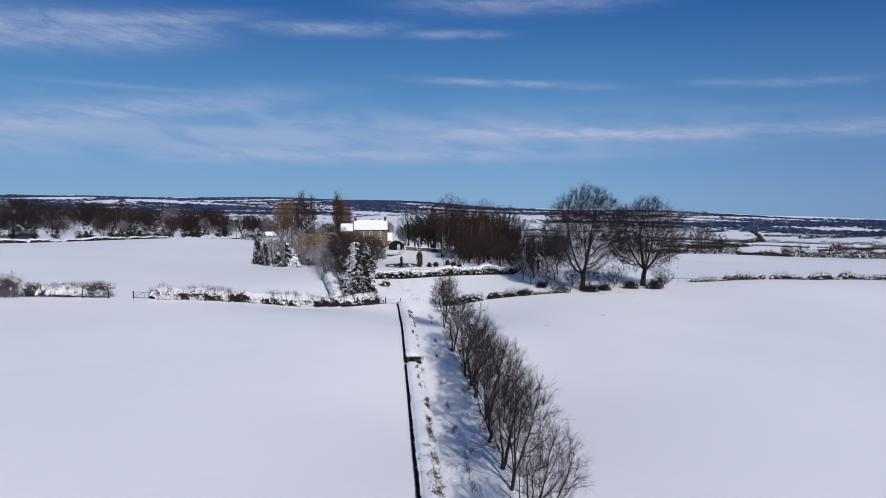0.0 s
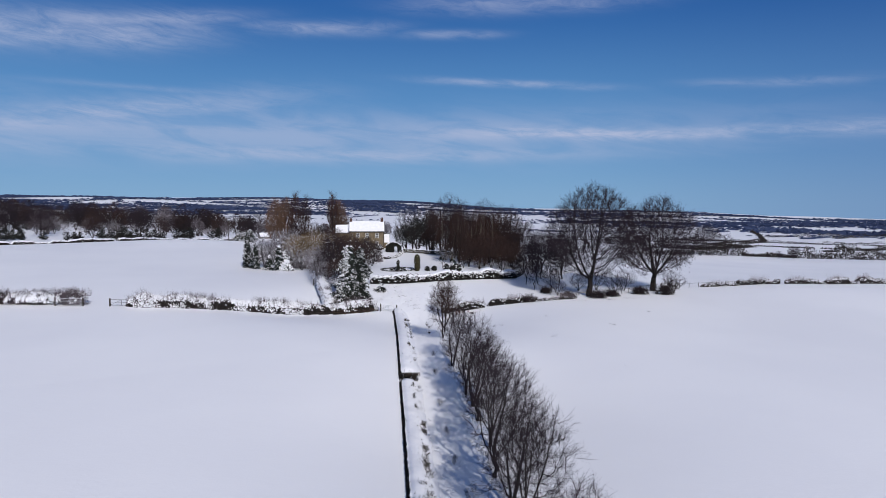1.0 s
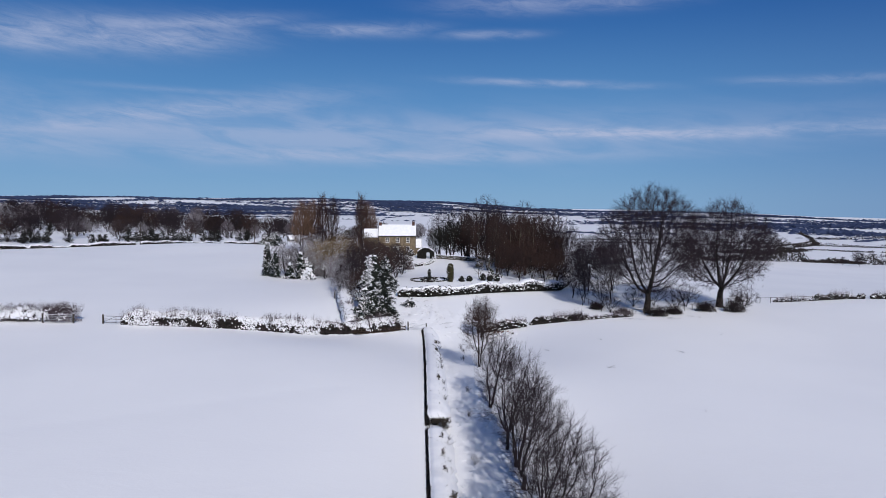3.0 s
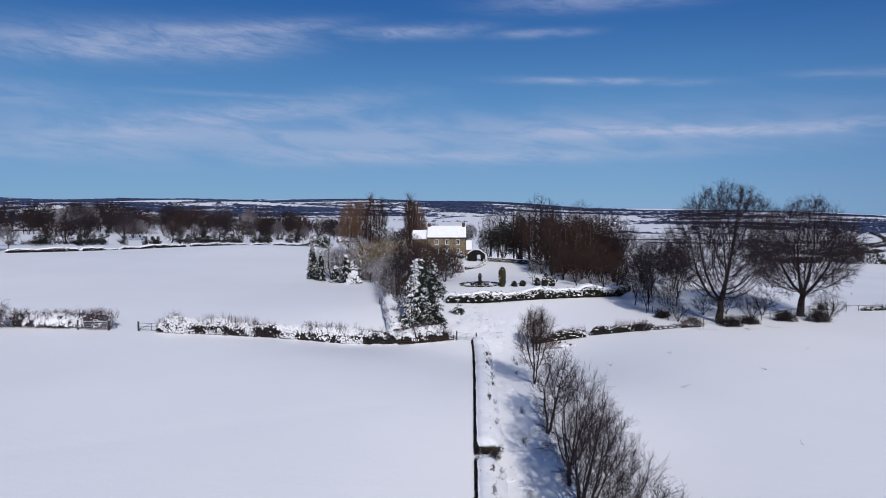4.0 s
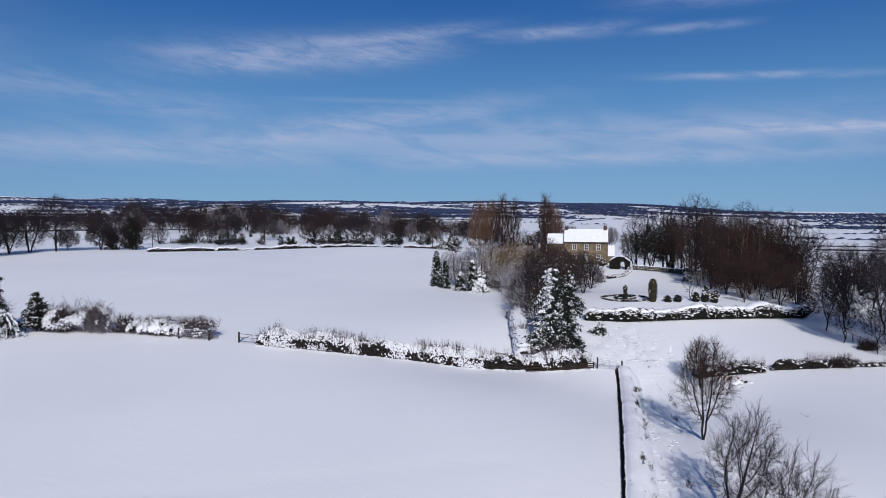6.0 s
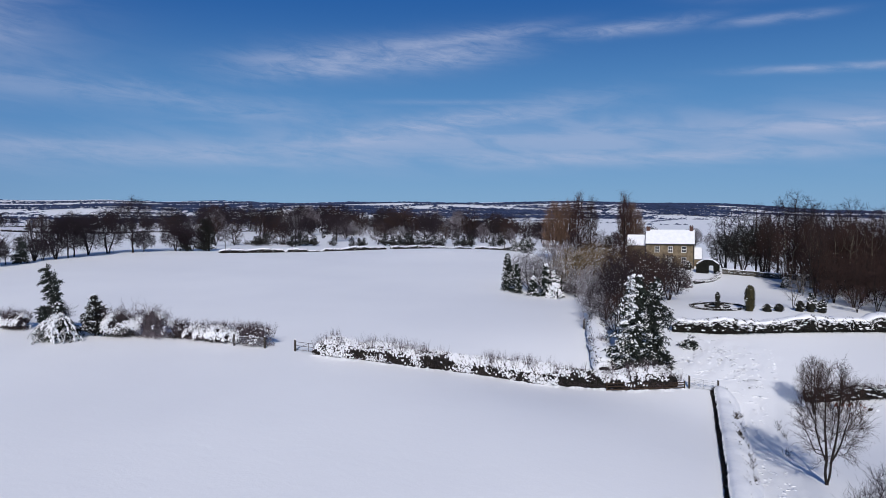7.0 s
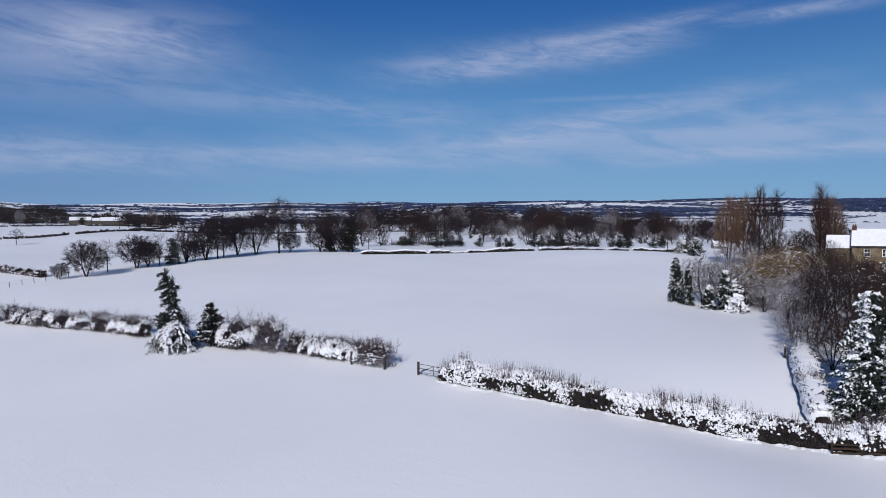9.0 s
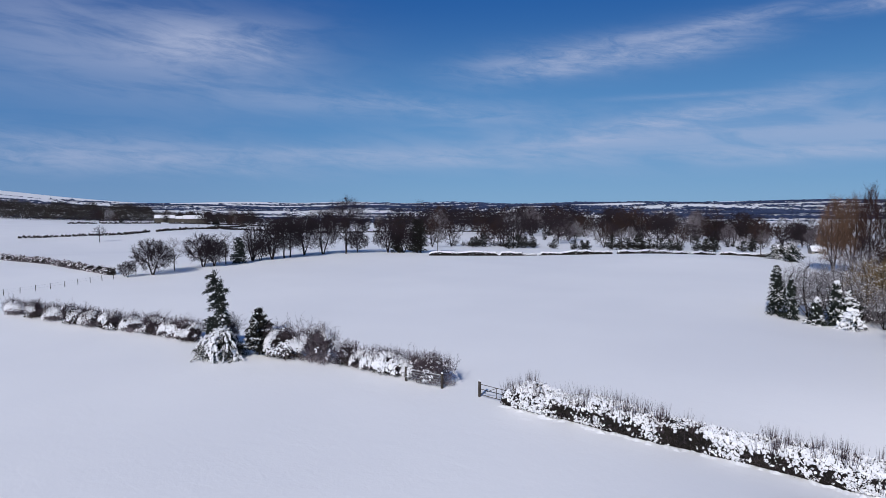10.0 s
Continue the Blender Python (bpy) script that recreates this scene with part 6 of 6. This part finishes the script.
def churned_snow(name, label, count, seed, place, low, high):
    """Kicked-up lumps of snow where the ground has been trodden and driven over."""
    rng = np.random.default_rng(seed)
    p = place(rng, count)
    z = ground(p[:, 0], p[:, 1]) + ground_detail(p[:, 0], p[:, 1])
    w = rng.uniform(low, high, count)
    lumps = Bag().lumps(np.concatenate([p, z[:, None]], 1), np.stack([w * 1.5, w, w * 0.15], 1), rng, False, "ball")
    tagged(new(name, lumps.mesh(name, SNOW, True)), label, "snow", kind="stuff")


churned_snow("trodden_snow", "churned lumpy snow on the yard by the gate", 420, 93, lambda rng, n: np.array([-3.8, 121.5]) + rng.normal(size=(n, 2)).clip(-1.8, 1.8) * (3.4, 4.2), 0.08, 0.32)


def lane_places(rng, n):
    y = rng.uniform(22, 114, n)
    return np.stack([rng.choice([2.6, 3.4, 4.2], n) + rng.normal(size=n) * 0.35 - 0.045 * (y - 29), y], 1)


churned_snow("trodden_snow", "footprints and kicked-up snow along the lane", 460, 94, lane_places, 0.06, 0.2)


def debris(name, label, spots, seed, count, size):
    for n, (x, y) in enumerate(spots):
        rng = np.random.default_rng(seed + n)
        ob = thing(name, label, "debris", (x, y, z_at(x, y)), 0, "debris on the snow")
        a = np.stack([rng.normal(size=count) * size, rng.normal(size=count) * size * 0.6, rng.uniform(0, 0.15, count)], 1)
        b = a + np.stack([rng.normal(size=count) * 0.4, rng.normal(size=count) * 0.3, rng.uniform(0.02, 0.25, count)], 1)
        part("fallen_wood", Bag().tubes(a, b, 0.014, 0.006, 3).mesh("fallen_wood", STALKS), ob)


debris("fallen_twigs", "fallen twigs lying on trodden snow", [(-4.8, 126.2), (-3.4, 122.5), (-6.2, 129.0), (-2.6, 119.5), (-1.0, 117.5), (0.2, 116.0), (44, 121.0), (39.5, 119.2), (33, 118.6)], 620, 14, 0.9)
debris("weed_stalks", "a few dead weed stalks in the field snow", [(21.5, 88), (34, 96), (28.5, 72), (15, 100), (24, 104), (44, 108)], 640, 4, 0.10)

# ---------------------------------------------------------------- the leaning conifer and its broken top
plant("leaning_conifer", "dark ragged conifer leaning over the field hedge", "tree", feather_meshes(111, 9.3, (-1.4, -0.4), 0.46, 19, math.radians(212)), (-89.0, 96.8), 0, 1.0, "", CONIFER_PARTS)
plant("snow_bowed_bush", "bush bowed to the ground under heavy snow", "bush", bowed_meshes(112, 3.6, 3.1, 130), (-86.9, 95.2))
plant("hedge_conifer", "dark rounded conifer in the field hedge", "tree", conifer_meshes(113, 5.6, 2.7, 0.22, -0.1, 0.75, 2.2, YEW), (-84.2, 98.6))
plant("hedge_conifer", "dark evergreen bush in the field hedge", "tree", conifer_meshes(114, 3.4, 1.8, 0.05, -0.2, 0.3, 1.6), (-92.2, 97.4))

# ---------------------------------------------------------------- far edge of the left field
field_kinds = [crowned_meshes(sd, 13, rc, ft, 0.22, BARK, TWIG, 800, 0.52, st, 0.15, 0.47, 5, 1.15, fine=0.019, power=0.58, gnarl=0.4) for sd, st, rc, ft in ((121, 1, 5.8, 2.0), (122, 4, 4.4, 0.5), (123, 3, 4.8, 0.8))]
thorn = [crowned_meshes(sd, 7, 4.2, 0.7, 0.16, BARK, TWIG, 620, 0.40, 2, 0.12, 0.44, 6, 0.85, fine=0.020, power=0.56, gnarl=0.4) for sd in (124, 224)]
pale = [crowned_meshes(125, 8, 3.0, 2.2, 0.14, BARK_PALE, TWIG_GREY, 300, 0.5, 1, 0.2, 0.45, 3, 0.8, fine=0.013)]
EDGE = "trees along the field edge"
group_trees("field_tree", "tall bare tree at the far field edge", "tree", field_kinds, [(-172.3, 186.2, 1.28), (-170.8, 159, 0.9), (-176, 173.5, 0.95), (-173, 166.5, 0.95), (-171.5, 153.5, 0.78), (-175.6, 180, 1.05), (-171, 163, 0.9)], EDGE)
group_trees("hawthorn", "low spreading bare hawthorn at the field edge", "tree", thorn, [(-165.8, 124, 1.12), (-170, 138.6, 1.15), (-169.4, 141, 0.95), (-171.8, 156, 0.8), (-168, 199.6, 1.2), (-165, 203.5, 1.1), (-174, 192, 0.9), (-166.5, 118.5, 0.5)], EDGE)
group_trees("pale_tree", "pale bare sapling at the field edge", "tree", pale, [(-168.8, 130.5, 1.0), (-170.5, 145, 1.05), (-163, 217, 1.0), (-166, 211, 0.9)], EDGE)
plant("field_tree", "wide bare tree standing in the valley hedgerow", "tree", field_kinds[0], (141, 307), 40, 1.15)
plant("dark_conifer", "dark conifer at the field edge", "tree", conifer_meshes(126, 6.6, 2.6, 0.05, 0.1, 0.45, 1.4), (-169.2, 148), 0, 1.0, EDGE, CONIFER_PARTS)
ivy = crowned_meshes(127, 16.5, 4.2, 7, 0.35, BARK, TWIG, 450, 0.65, 1, 0.2, 0.45, 3, 1.1, fine=0.016)
plant("ivy_tree", "ivy-clad bare tree at the field edge", "tree", ivy, (-160.8, 206.6), 0, 1.0, EDGE)
plant("ivy_bush", "dark ivy mass round a trunk", "bush", conifer_meshes(128, 10.5, 3.2, 0.03, 0.05, 0.25, 1.6, YEW), (-161.4, 206.0), 0, 1.0, EDGE, CONIFER_PARTS)
plant("ivy_bush", "dark evergreen bush at the field edge", "bush", conifer_meshes(129, 5.5, 2.6, 0.03, 0.05, 0.25, 1.6, YEW), (-166.0, 201.5), 0, 1.0, EDGE, CONIFER_PARTS)
hedge("boundary_hedge", "far boundary hedge topped with snow", [(-150, 199), (-147, 202.5), (-140, 211), (-132, 221), (-124, 234), (-117, 248)], 1.5, 1.1, 131, snow=0.2, density=55, lump=0.14, gaps=0.12, ragged=0.3, cap=True)
hedge("boundary_hedge", "far boundary hedge topped with snow", [(-116, 250), (-112, 262), (-107, 280), (-103, 298)], 1.5, 1.1, 132, snow=0.2, density=50, lump=0.14, gaps=0.12, ragged=0.3, cap=True)
hedge("boundary_hedge", "far boundary hedge topped with snow", [(-102, 300), (-92, 300), (-80, 296)], 1.5, 1.1, 133, snow=0.2, density=50, lump=0.14, gaps=0.12, ragged=0.3, cap=True)
hedge("hollow_hedge", "dark hedge crossing the snowy hollow", [(-173, 118.0), (-190, 118), (-213, 118.5), (-243, 115.5)], 2.0, 1.5, 134, leaf=TWIG_MAUVE, snow=0.15, density=26, lump=0.2, ragged=0.4, gaps=0.2)
def telegraph_pole():
    ob = thing("telegraph_pole", "wooden telegraph pole at the field edge", "pole", (-77.4, 264, z_at(-77.4, 264)))
    part("pole", Bag().tubes([(0, 0, -0.5)], [(0, 0, 8.2)], 0.15, 0.10, 8).mesh("pole", WOOD), ob)
    part("crossarm", Bag().box(-0.7, -0.06, 7.6, 0.7, 0.06, 7.75).mesh("crossarm", WOOD), ob)


telegraph_pole()
copy_thing(bpy.data.objects["telegraph_pole"], pose(-128, 276, z_at(-128, 276), 0, 0, 20))


# ---------------------------------------------------------------- woods and farms beyond
def polar(az, r):
    """A place at an azimuth to the left of +y and a range from the middle of the flight."""
    a = math.radians(az)
    return -math.sin(a) * r, 40 + math.cos(a) * r


far_kinds = [crowned_meshes(sd, 12, rc, ft, 0.20, BARK, t, 260, 0.75, st, 0.1, 0.45, 5, 1.4, fine=0.032, flecks=fl, gnarl=0.4) for sd, st, t, rc, ft, fl in
             ((141, 2, TWIG, 5.2, 0.8, 0.0), (142, 3, TWIG_RED, 4.6, 0.4, 0.0), (143, 2, TWIG_GREY, 4.8, 0.6, 0.15), (144, 1, TWIG, 6.0, 1.6, 0.0), (145, 3, TWIG_MAUVE, 4.6, 0.4, 0.06))]
dark_kinds = [conifer_meshes(146, 8, 3.6, 0, 0.05, 0.4, 0.8, YEW, low=0.02), conifer_meshes(149, 6, 3.8, 0, -0.1, 0.45, 0.9, YEW, low=0.02)]
far_rng = np.random.default_rng(19)


def distant(x, y, size, green, frost=0.3):
    """One tree of the country beyond the fields."""
    if far_rng.random() < green:
        plant("dark_tree", "dark evergreen tree among the distant bare woods", "tree", dark_kinds[far_rng.integers(2)], (x, y), far_rng.uniform(0, 360), size * 0.8, "distant trees", CONIFER_PARTS)
    else:
        kind = (2, 4)[far_rng.integers(2)] if far_rng.random() < frost else (0, 1, 3)[far_rng.integers(3)]
        plant("distant_tree", "bare tree in the distant snowy woods", "tree", far_kinds[kind], (x, y), far_rng.uniform(0, 360), size, "distant trees")


WOODS = [  # azimuths, ranges, groves, trees in each, size, share of evergreens, share of frosted trees
    (13, 44, 318, 400, 10, 3, 0.75, 0.15, 0.45), (14, 46, 420, 520, 15, 5, 1.35, 0.12, 0.22), (30, 46, 520, 700, 9, 5, 1.65, 0.05, 0.10), (14, 30, 520, 680, 8, 5, 1.5, 0.05, 0.15),
    (47, 60, 430, 640, 8, 3, 1.05, 0.25, 0.1), (60, 68, 520, 640, 3, 3, 0.9, 0.3, 0.1), (46, 62, 700, 900, 7, 3, 1.1, 0.2, 0.1),
    (-36, -20, 330, 352, 4, 3, 0.5, 0.3, 0.2), (-24, -10, 300, 420, 4, 3, 0.55, 0.2, 0.2), (2, 13, 300, 420, 5, 4, 0.85, 0.15, 0.3)]
for a0, a1, r0, r1, groves, count, size, green, frost in WOODS:
    for n in range(groves):
        cx, cy = polar(a0 + (a1 - a0) * (n + far_rng.random()) / groves, far_rng.uniform(r0, r1))
        for _ in range(far_rng.integers(count - 2, count + 3)):
            distant(cx + far_rng.normal() * 11, cy + far_rng.normal() * 8, size * far_rng.uniform(0.65, 1.2), green, frost)
# a row of dark evergreen bushes along the lane behind the boundary hedge
for az, wide in ((39.8, 3), (36.1, 4), (33.6, 1), (31.6, 3), (29.0, 2), (27.6, 3), (26.7, 2), (25.2, 3), (22.6, 3), (19.5, 2), (17.0, 2)):
    for k in range(wide):
        x, y = polar(az + (k - wide / 2) * 0.55 + far_rng.normal() * 0.12, 300 + far_rng.normal() * 4)
        plant("dark_bush", "dark rounded evergreen bush beyond the boundary hedge", "bush", dark_kinds[1], (x, y), far_rng.uniform(0, 360), far_rng.uniform(0.6, 0.95), "evergreen bushes beyond the hedge", CONIFER_PARTS)
for az, r, size in ((36.6, 306, 1.35), (33.0, 350, 1.3), (37.6, 320, 1.05), (25.6, 330, 1.2), (43.0, 300, 1.0), (41.5, 310, 0.9), (45.5, 330, 1.2), (29.6, 318, 0.95), (24.0, 318, 0.9)):
    x, y = polar(az, r)
    plant("distant_tree", "broad bare tree standing beyond the boundary hedge", "tree", far_kinds[3 if size > 1.1 else 1], (x, y), az * 9, size, "distant trees")


def wood_mass(name, label, az0, az1, r0, r1, low, high, count, material, seed, gap=0.0, stout=1.0):
    """The crowded stems and twigs of a far wood, too many to count, with a waving top."""
    rng = np.random.default_rng(seed)
    az, r = rng.uniform(az0, az1, count), rng.uniform(r0, r1, count)
    wave = np.interp(az, np.linspace(az0, az1, 40), rng.uniform(low, high, 40)) * rng.uniform(0.8, 1.1, count)
    keep = np.interp(az, np.linspace(az0, az1, 50), rng.random(50)) > gap
    az, r, wave = az[keep], r[keep], wave[keep]
    x, y = -np.sin(np.radians(az)) * r, 40 + np.cos(np.radians(az)) * r
    h = rng.random(len(az)) ** 0.8 * wave
    foot = np.stack([x, y, ground(x, y) + h * 0.88 - 0.3], 1)
    way = unit(rng.normal(size=foot.shape) * (0.8, 0.8, 0.35) + (0, 0, 0.7))
    ob = new(name, Bag().spikes(foot, foot + way * rng.uniform(1.2, 3.4, len(h))[:, None], stout * rng.uniform(0.09, 0.2, len(h))).mesh(name, material))
    tagged(ob, label, "woodland", kind="stuff")


wood_mass("frosted_woodland", "grey frosted wood behind the far field", 15, 33, 400, 520, 3, 8, 5000, TWIG_GREY, 243, 0.55, 0.6)
wood_mass("bare_woodland", "tall dark bare wood at the valley edge", 14, 47, 540, 700, 8, 17, 16000, TWIG, 244, 0.38, 0.9)
wood_mass("thorn_brush", "low dark thorn brush along the field edge", 14, 46, 312, 322, 1.0, 3.0, 2600, HEDGE_LEAF, 245, 0.6, 0.7)
wood_mass("skyline_woodland", "dark bare wood along the near skyline", 64.5, 84, 670, 760, 13, 18, 26000, HEDGE_LEAF, 246, 0.0, 1.7)
wood_mass("skyline_woodland", "dark bare wood along the near skyline", 57, 64.5, 700, 790, 7, 12, 8000, HEDGE_LEAF, 247, 0.1, 1.4)
wood_mass("skyline_woodland", "scattered bare trees along the near skyline", 46, 60, 600, 850, 4, 11, 7000, TWIG, 248, 0.5)
wood_mass("garden_brush", "tangled russet brush filling the garden wood", -11.5, -5.2, 140, 182, 3.5, 8.5, 7000, TWIG_RED, 249, 0.0, 0.35)
single = crowned_meshes(147, 7, 2.6, 2.2, 0.16, BARK, TWIG, 200, 0.5, 1, 0.2, 0.45, 3, 0.8, fine=0.02)
for az, r, s in ((67.5, 352, 1.0), (-28.5, 375, 1.6), (-25.5, 520, 1.2), (61, 480, 1.2)):
    plant("lone_tree", "lone bare tree standing in a snowy field", "tree", single, polar(az, r), az, s)

for az, r, turn, ln, dp, ev, rd, lift in ((14.8, 305, 30, 5.5, 4.5, 1.6, 3.2, -0.6), (17, 310, 20, 5, 4.5, 1.6, 3.0, -0.4)):
    x, y = polar(az, r)
    outbuilding("cottage", "small far house with a snow-covered roof", x, y, turn, ln, dp, ev, rd, RENDER_WALL, "house", lift, ((-ln * 0.3, 0.9, -ln * 0.3 + 1.1, 2.1), (ln * 0.2, 0.9, ln * 0.2 + 1.1, 2.1)))
for az, r, turn, ln, dp, ev, rd in ((63.6, 640, 60, 16, 10, 3.4, 6.0), (61.4, 650, 64, 20, 11, 3.6, 6.4), (62.6, 670, 60, 12, 8, 3.2, 5.2)):
    x, y = polar(az, r)
    outbuilding("barn", "long farm barn with a snow-covered roof", x, y, turn, ln, dp, ev, rd, WALL_STONE, "barn")


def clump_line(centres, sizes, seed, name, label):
    """Uncountable far bushes and trees as one object, in the colour that carries the distance haze."""
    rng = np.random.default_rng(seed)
    ob = new(name, Bag().lumps(centres, sizes, rng, False, "tetra").mesh(name, FAR_WOOD_HAZE))
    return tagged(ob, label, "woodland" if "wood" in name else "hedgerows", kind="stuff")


def hill_height(x, y):
    far = ease((np.hypot(x, y) - 900) / 2500)
    return ground(x, y) + far * 9 * (np.sin(x * 0.004 + 1.7 * np.sin(y * 0.0021)) * np.sin(y * 0.0052 + x * 0.0013))


def black_hedges():
    """Dark field hedges on the near slopes of the valley."""
    rng = np.random.default_rng(23)
    for pts in ([(76, 362), (72, 368), (68.6, 378), (66, 384), (64.2, 397), (60.4, 435), (57, 480), (52, 520), (47, 545), (42, 565), (36, 575)], [(60.4, 437), (58.8, 520), (57.6, 600)], [(70, 520), (64, 560), (58, 640), (50, 720)],
                [(-12, 520), (-20, 560), (-30, 600), (-40, 640)], [(-22, 700), (-30, 760), (-40, 800)], [(-25, 440), (-26.5, 620), (-29, 900)], [(-8, 640), (-16, 690), (-24, 720)]):
        p = np.array([polar(*q) for q in pts])
        line, d, length = along(p, 0.8)
        keep = np.interp(np.arange(len(line)), np.linspace(0, len(line), max(5, len(line) // 9)), rng.random(max(5, len(line) // 9))) > 0.16
        line = line[keep]
        n = len(line)
        c = np.stack([line[:, 0], line[:, 1], ground(line[:, 0], line[:, 1]) + 0.5], 1) + rng.normal(size=(n, 3)) * 0.2
        ob = new("far_hedgerow", Bag().lumps(c, np.stack([rng.uniform(0.5, 0.9, n), rng.uniform(0.5, 0.8, n), rng.uniform(0.5, 1.2, n)], 1), rng, True).mesh("far_hedgerow", HEDGE_LEAF))
        tagged(ob, "dark hedgerow between distant snowy fields", "hedgerow", "far hedgerows", "stuff")


black_hedges()


def bushy_row(points, low, high, per, seed, material=HEDGE_LEAF):
    """A thick overgrown hedgerow of thorn bushes, one uncountable mass with a ragged top."""
    rng = np.random.default_rng(seed)
    line, d, length = along(points, 1.0)
    n = int(length * per)
    i = rng.integers(0, len(line), n)
    k = max(6, int(length / 7))
    tall = np.interp(i, np.linspace(0, len(line), k), low + (high - low) * rng.random(k) ** 2.2)
    p = line[i] + rng.normal(size=(n, 2)) * (1.6, 1.6)
    h = rng.random(n) * tall
    q = rng.uniform(0.35, 0.85, n)
    bag = Bag().lumps(np.concatenate([p, (ground(p[:, 0], p[:, 1]) + h)[:, None]], 1), np.stack([q * 1.5, q, q], 1), rng, True, "tetra")
    m = n // 2
    foot = np.concatenate([p[:m], (ground(p[:m, 0], p[:m, 1]) + tall[:m] * 0.7)[:, None]], 1)
    bag.spikes(foot, foot + unit(rng.normal(size=(m, 3)) * 0.5 + (0, 0, 1)) * (tall[:m] * rng.uniform(0.2, 0.55, m))[:, None], 0.07)
    tagged(new("thorn_hedgerow", bag.mesh("thorn_hedgerow", material)), "overgrown dark hedgerow of bare thorn bushes", "hedgerow", "far hedgerows", "stuff")


bushy_row([(96, 286), (124.8, 298.3), (161.6, 318.1), (205.2, 343.4), (242.3, 351.6), (270.1, 360.5), (310, 372)], 1.0, 7.5, 15, 251)
bushy_row([(150, 392), (201, 440), (235, 480), (271.7, 523.2)], 0.8, 4.5, 8, 252)
bushy_row([(300, 470), (340, 500), (383.5, 523.6), (430, 545)], 1.0, 7.0, 9, 253)
bushy_row([(240, 640), (335.4, 715), (386.8, 724), (440, 700), (514, 711)], 0.8, 4.5, 5, 254)
bushy_row([(300, 600), (386.8, 724), (520, 1000), (600, 1180), (678, 1335)], 1.0, 4.5, 4, 255)
bushy_row([(560, 880), (700, 1010), (900, 1120)], 2.0, 7.0, 5, 256)
bushy_row([(480, 900), (700, 1063), (760, 1000)], 2.0, 7.0, 5, 257)


def scattered(rng, n, areas):
    """Azimuths and ranges picked from areas of (azimuths, ranges, share)."""
    share = np.array([q[4] for q in areas], float)
    k = rng.choice(len(areas), n, p=share / share.sum())
    a = np.array(areas)[k]
    return a[:, 0] + (a[:, 1] - a[:, 0]) * rng.random(n), a[:, 2] + (a[:, 3] - a[:, 2]) * rng.random(n)


def far_country():
    """Hedgerows and woods over the valley and the hills behind it."""
    rng = np.random.default_rng(29)
    c, s = [], []
    slopes = [(-16, 80, 2650, 4150, 6), (-44, -12, 900, 3600, 2.2), (36, 80, 900, 2600, 1.2), (-12, 36, 1300, 2600, 0.5)]
    for az, r in zip(*scattered(rng, 420, slopes)):
        across = rng.random() < 0.6
        m = int(rng.uniform(8, 26))
        step = 8 + r * 0.0035
        k = np.arange(m) - m / 2
        x0, y0 = polar(az, r)
        ang = math.radians(az) + (0 if across else math.pi / 2) + rng.normal() * 0.35
        x, y = x0 + k * step * math.cos(ang), y0 + k * step * math.sin(ang)
        ok = rng.random(m) < 0.75
        x, y = x[ok] + rng.normal(size=ok.sum()) * 3, y[ok] + rng.normal(size=ok.sum()) * 3
        c.append(np.stack([x, y, hill_height(x, y) + 0.8], 1))
        h = rng.uniform(1.2, 3.6, len(x)) * (1 + r * 0.0002)
        s.append(np.stack([np.full(len(x), step * 0.75), np.full(len(x), step * 0.6), h * 1.6], 1))
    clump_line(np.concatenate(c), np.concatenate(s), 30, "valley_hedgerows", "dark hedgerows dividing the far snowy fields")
    c, s = [], []
    slopes = [(2, 58, 2700, 4100, 4.0), (-14, 2, 2900, 4000, 0.9), (58, 80, 2900, 4200, 0.7), (-44, -14, 1300, 3700, 2.2), (36, 80, 1000, 2400, 0.6), (8, 30, 2500, 3000, 1.0)]
    for az, r in zip(*scattered(rng, 245, slopes)):
        wide, deep = rng.uniform(50, 230) * (0.5 + r / 3000), rng.uniform(10, 38) * (0.6 + r / 4000)
        m = int(min(300, 20 + wide * deep / 38))
        x0, y0 = polar(az, r)
        a = math.radians(az) + rng.normal() * 0.25
        q = rng.normal(size=(m, 2)).clip(-1.8, 1.8) * (wide * 0.5, deep * 0.5)
        x, y = x0 + q[:, 0] * math.cos(a) - q[:, 1] * math.sin(a), y0 + q[:, 0] * math.sin(a) + q[:, 1] * math.cos(a)
        w = rng.uniform(2.6, 5.0, m) * (1 + r / 2200)
        c.append(np.stack([x, y, hill_height(x, y) + rng.uniform(0, 5, m)], 1))
        s.append(np.stack([w * 1.3, w * 1.1, rng.uniform(4, 9, m)], 1))
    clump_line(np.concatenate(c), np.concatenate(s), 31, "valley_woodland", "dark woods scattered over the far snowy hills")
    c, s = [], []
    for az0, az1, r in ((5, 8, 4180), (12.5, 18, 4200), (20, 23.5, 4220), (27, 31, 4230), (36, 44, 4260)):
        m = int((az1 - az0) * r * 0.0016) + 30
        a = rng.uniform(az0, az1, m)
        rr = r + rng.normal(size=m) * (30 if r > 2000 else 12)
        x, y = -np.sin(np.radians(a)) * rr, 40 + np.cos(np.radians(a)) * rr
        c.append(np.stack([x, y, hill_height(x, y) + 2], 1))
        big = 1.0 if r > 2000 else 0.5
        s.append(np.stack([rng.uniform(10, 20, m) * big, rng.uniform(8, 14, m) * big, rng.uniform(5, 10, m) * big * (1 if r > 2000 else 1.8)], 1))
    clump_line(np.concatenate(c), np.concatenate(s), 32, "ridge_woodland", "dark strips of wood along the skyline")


far_country()
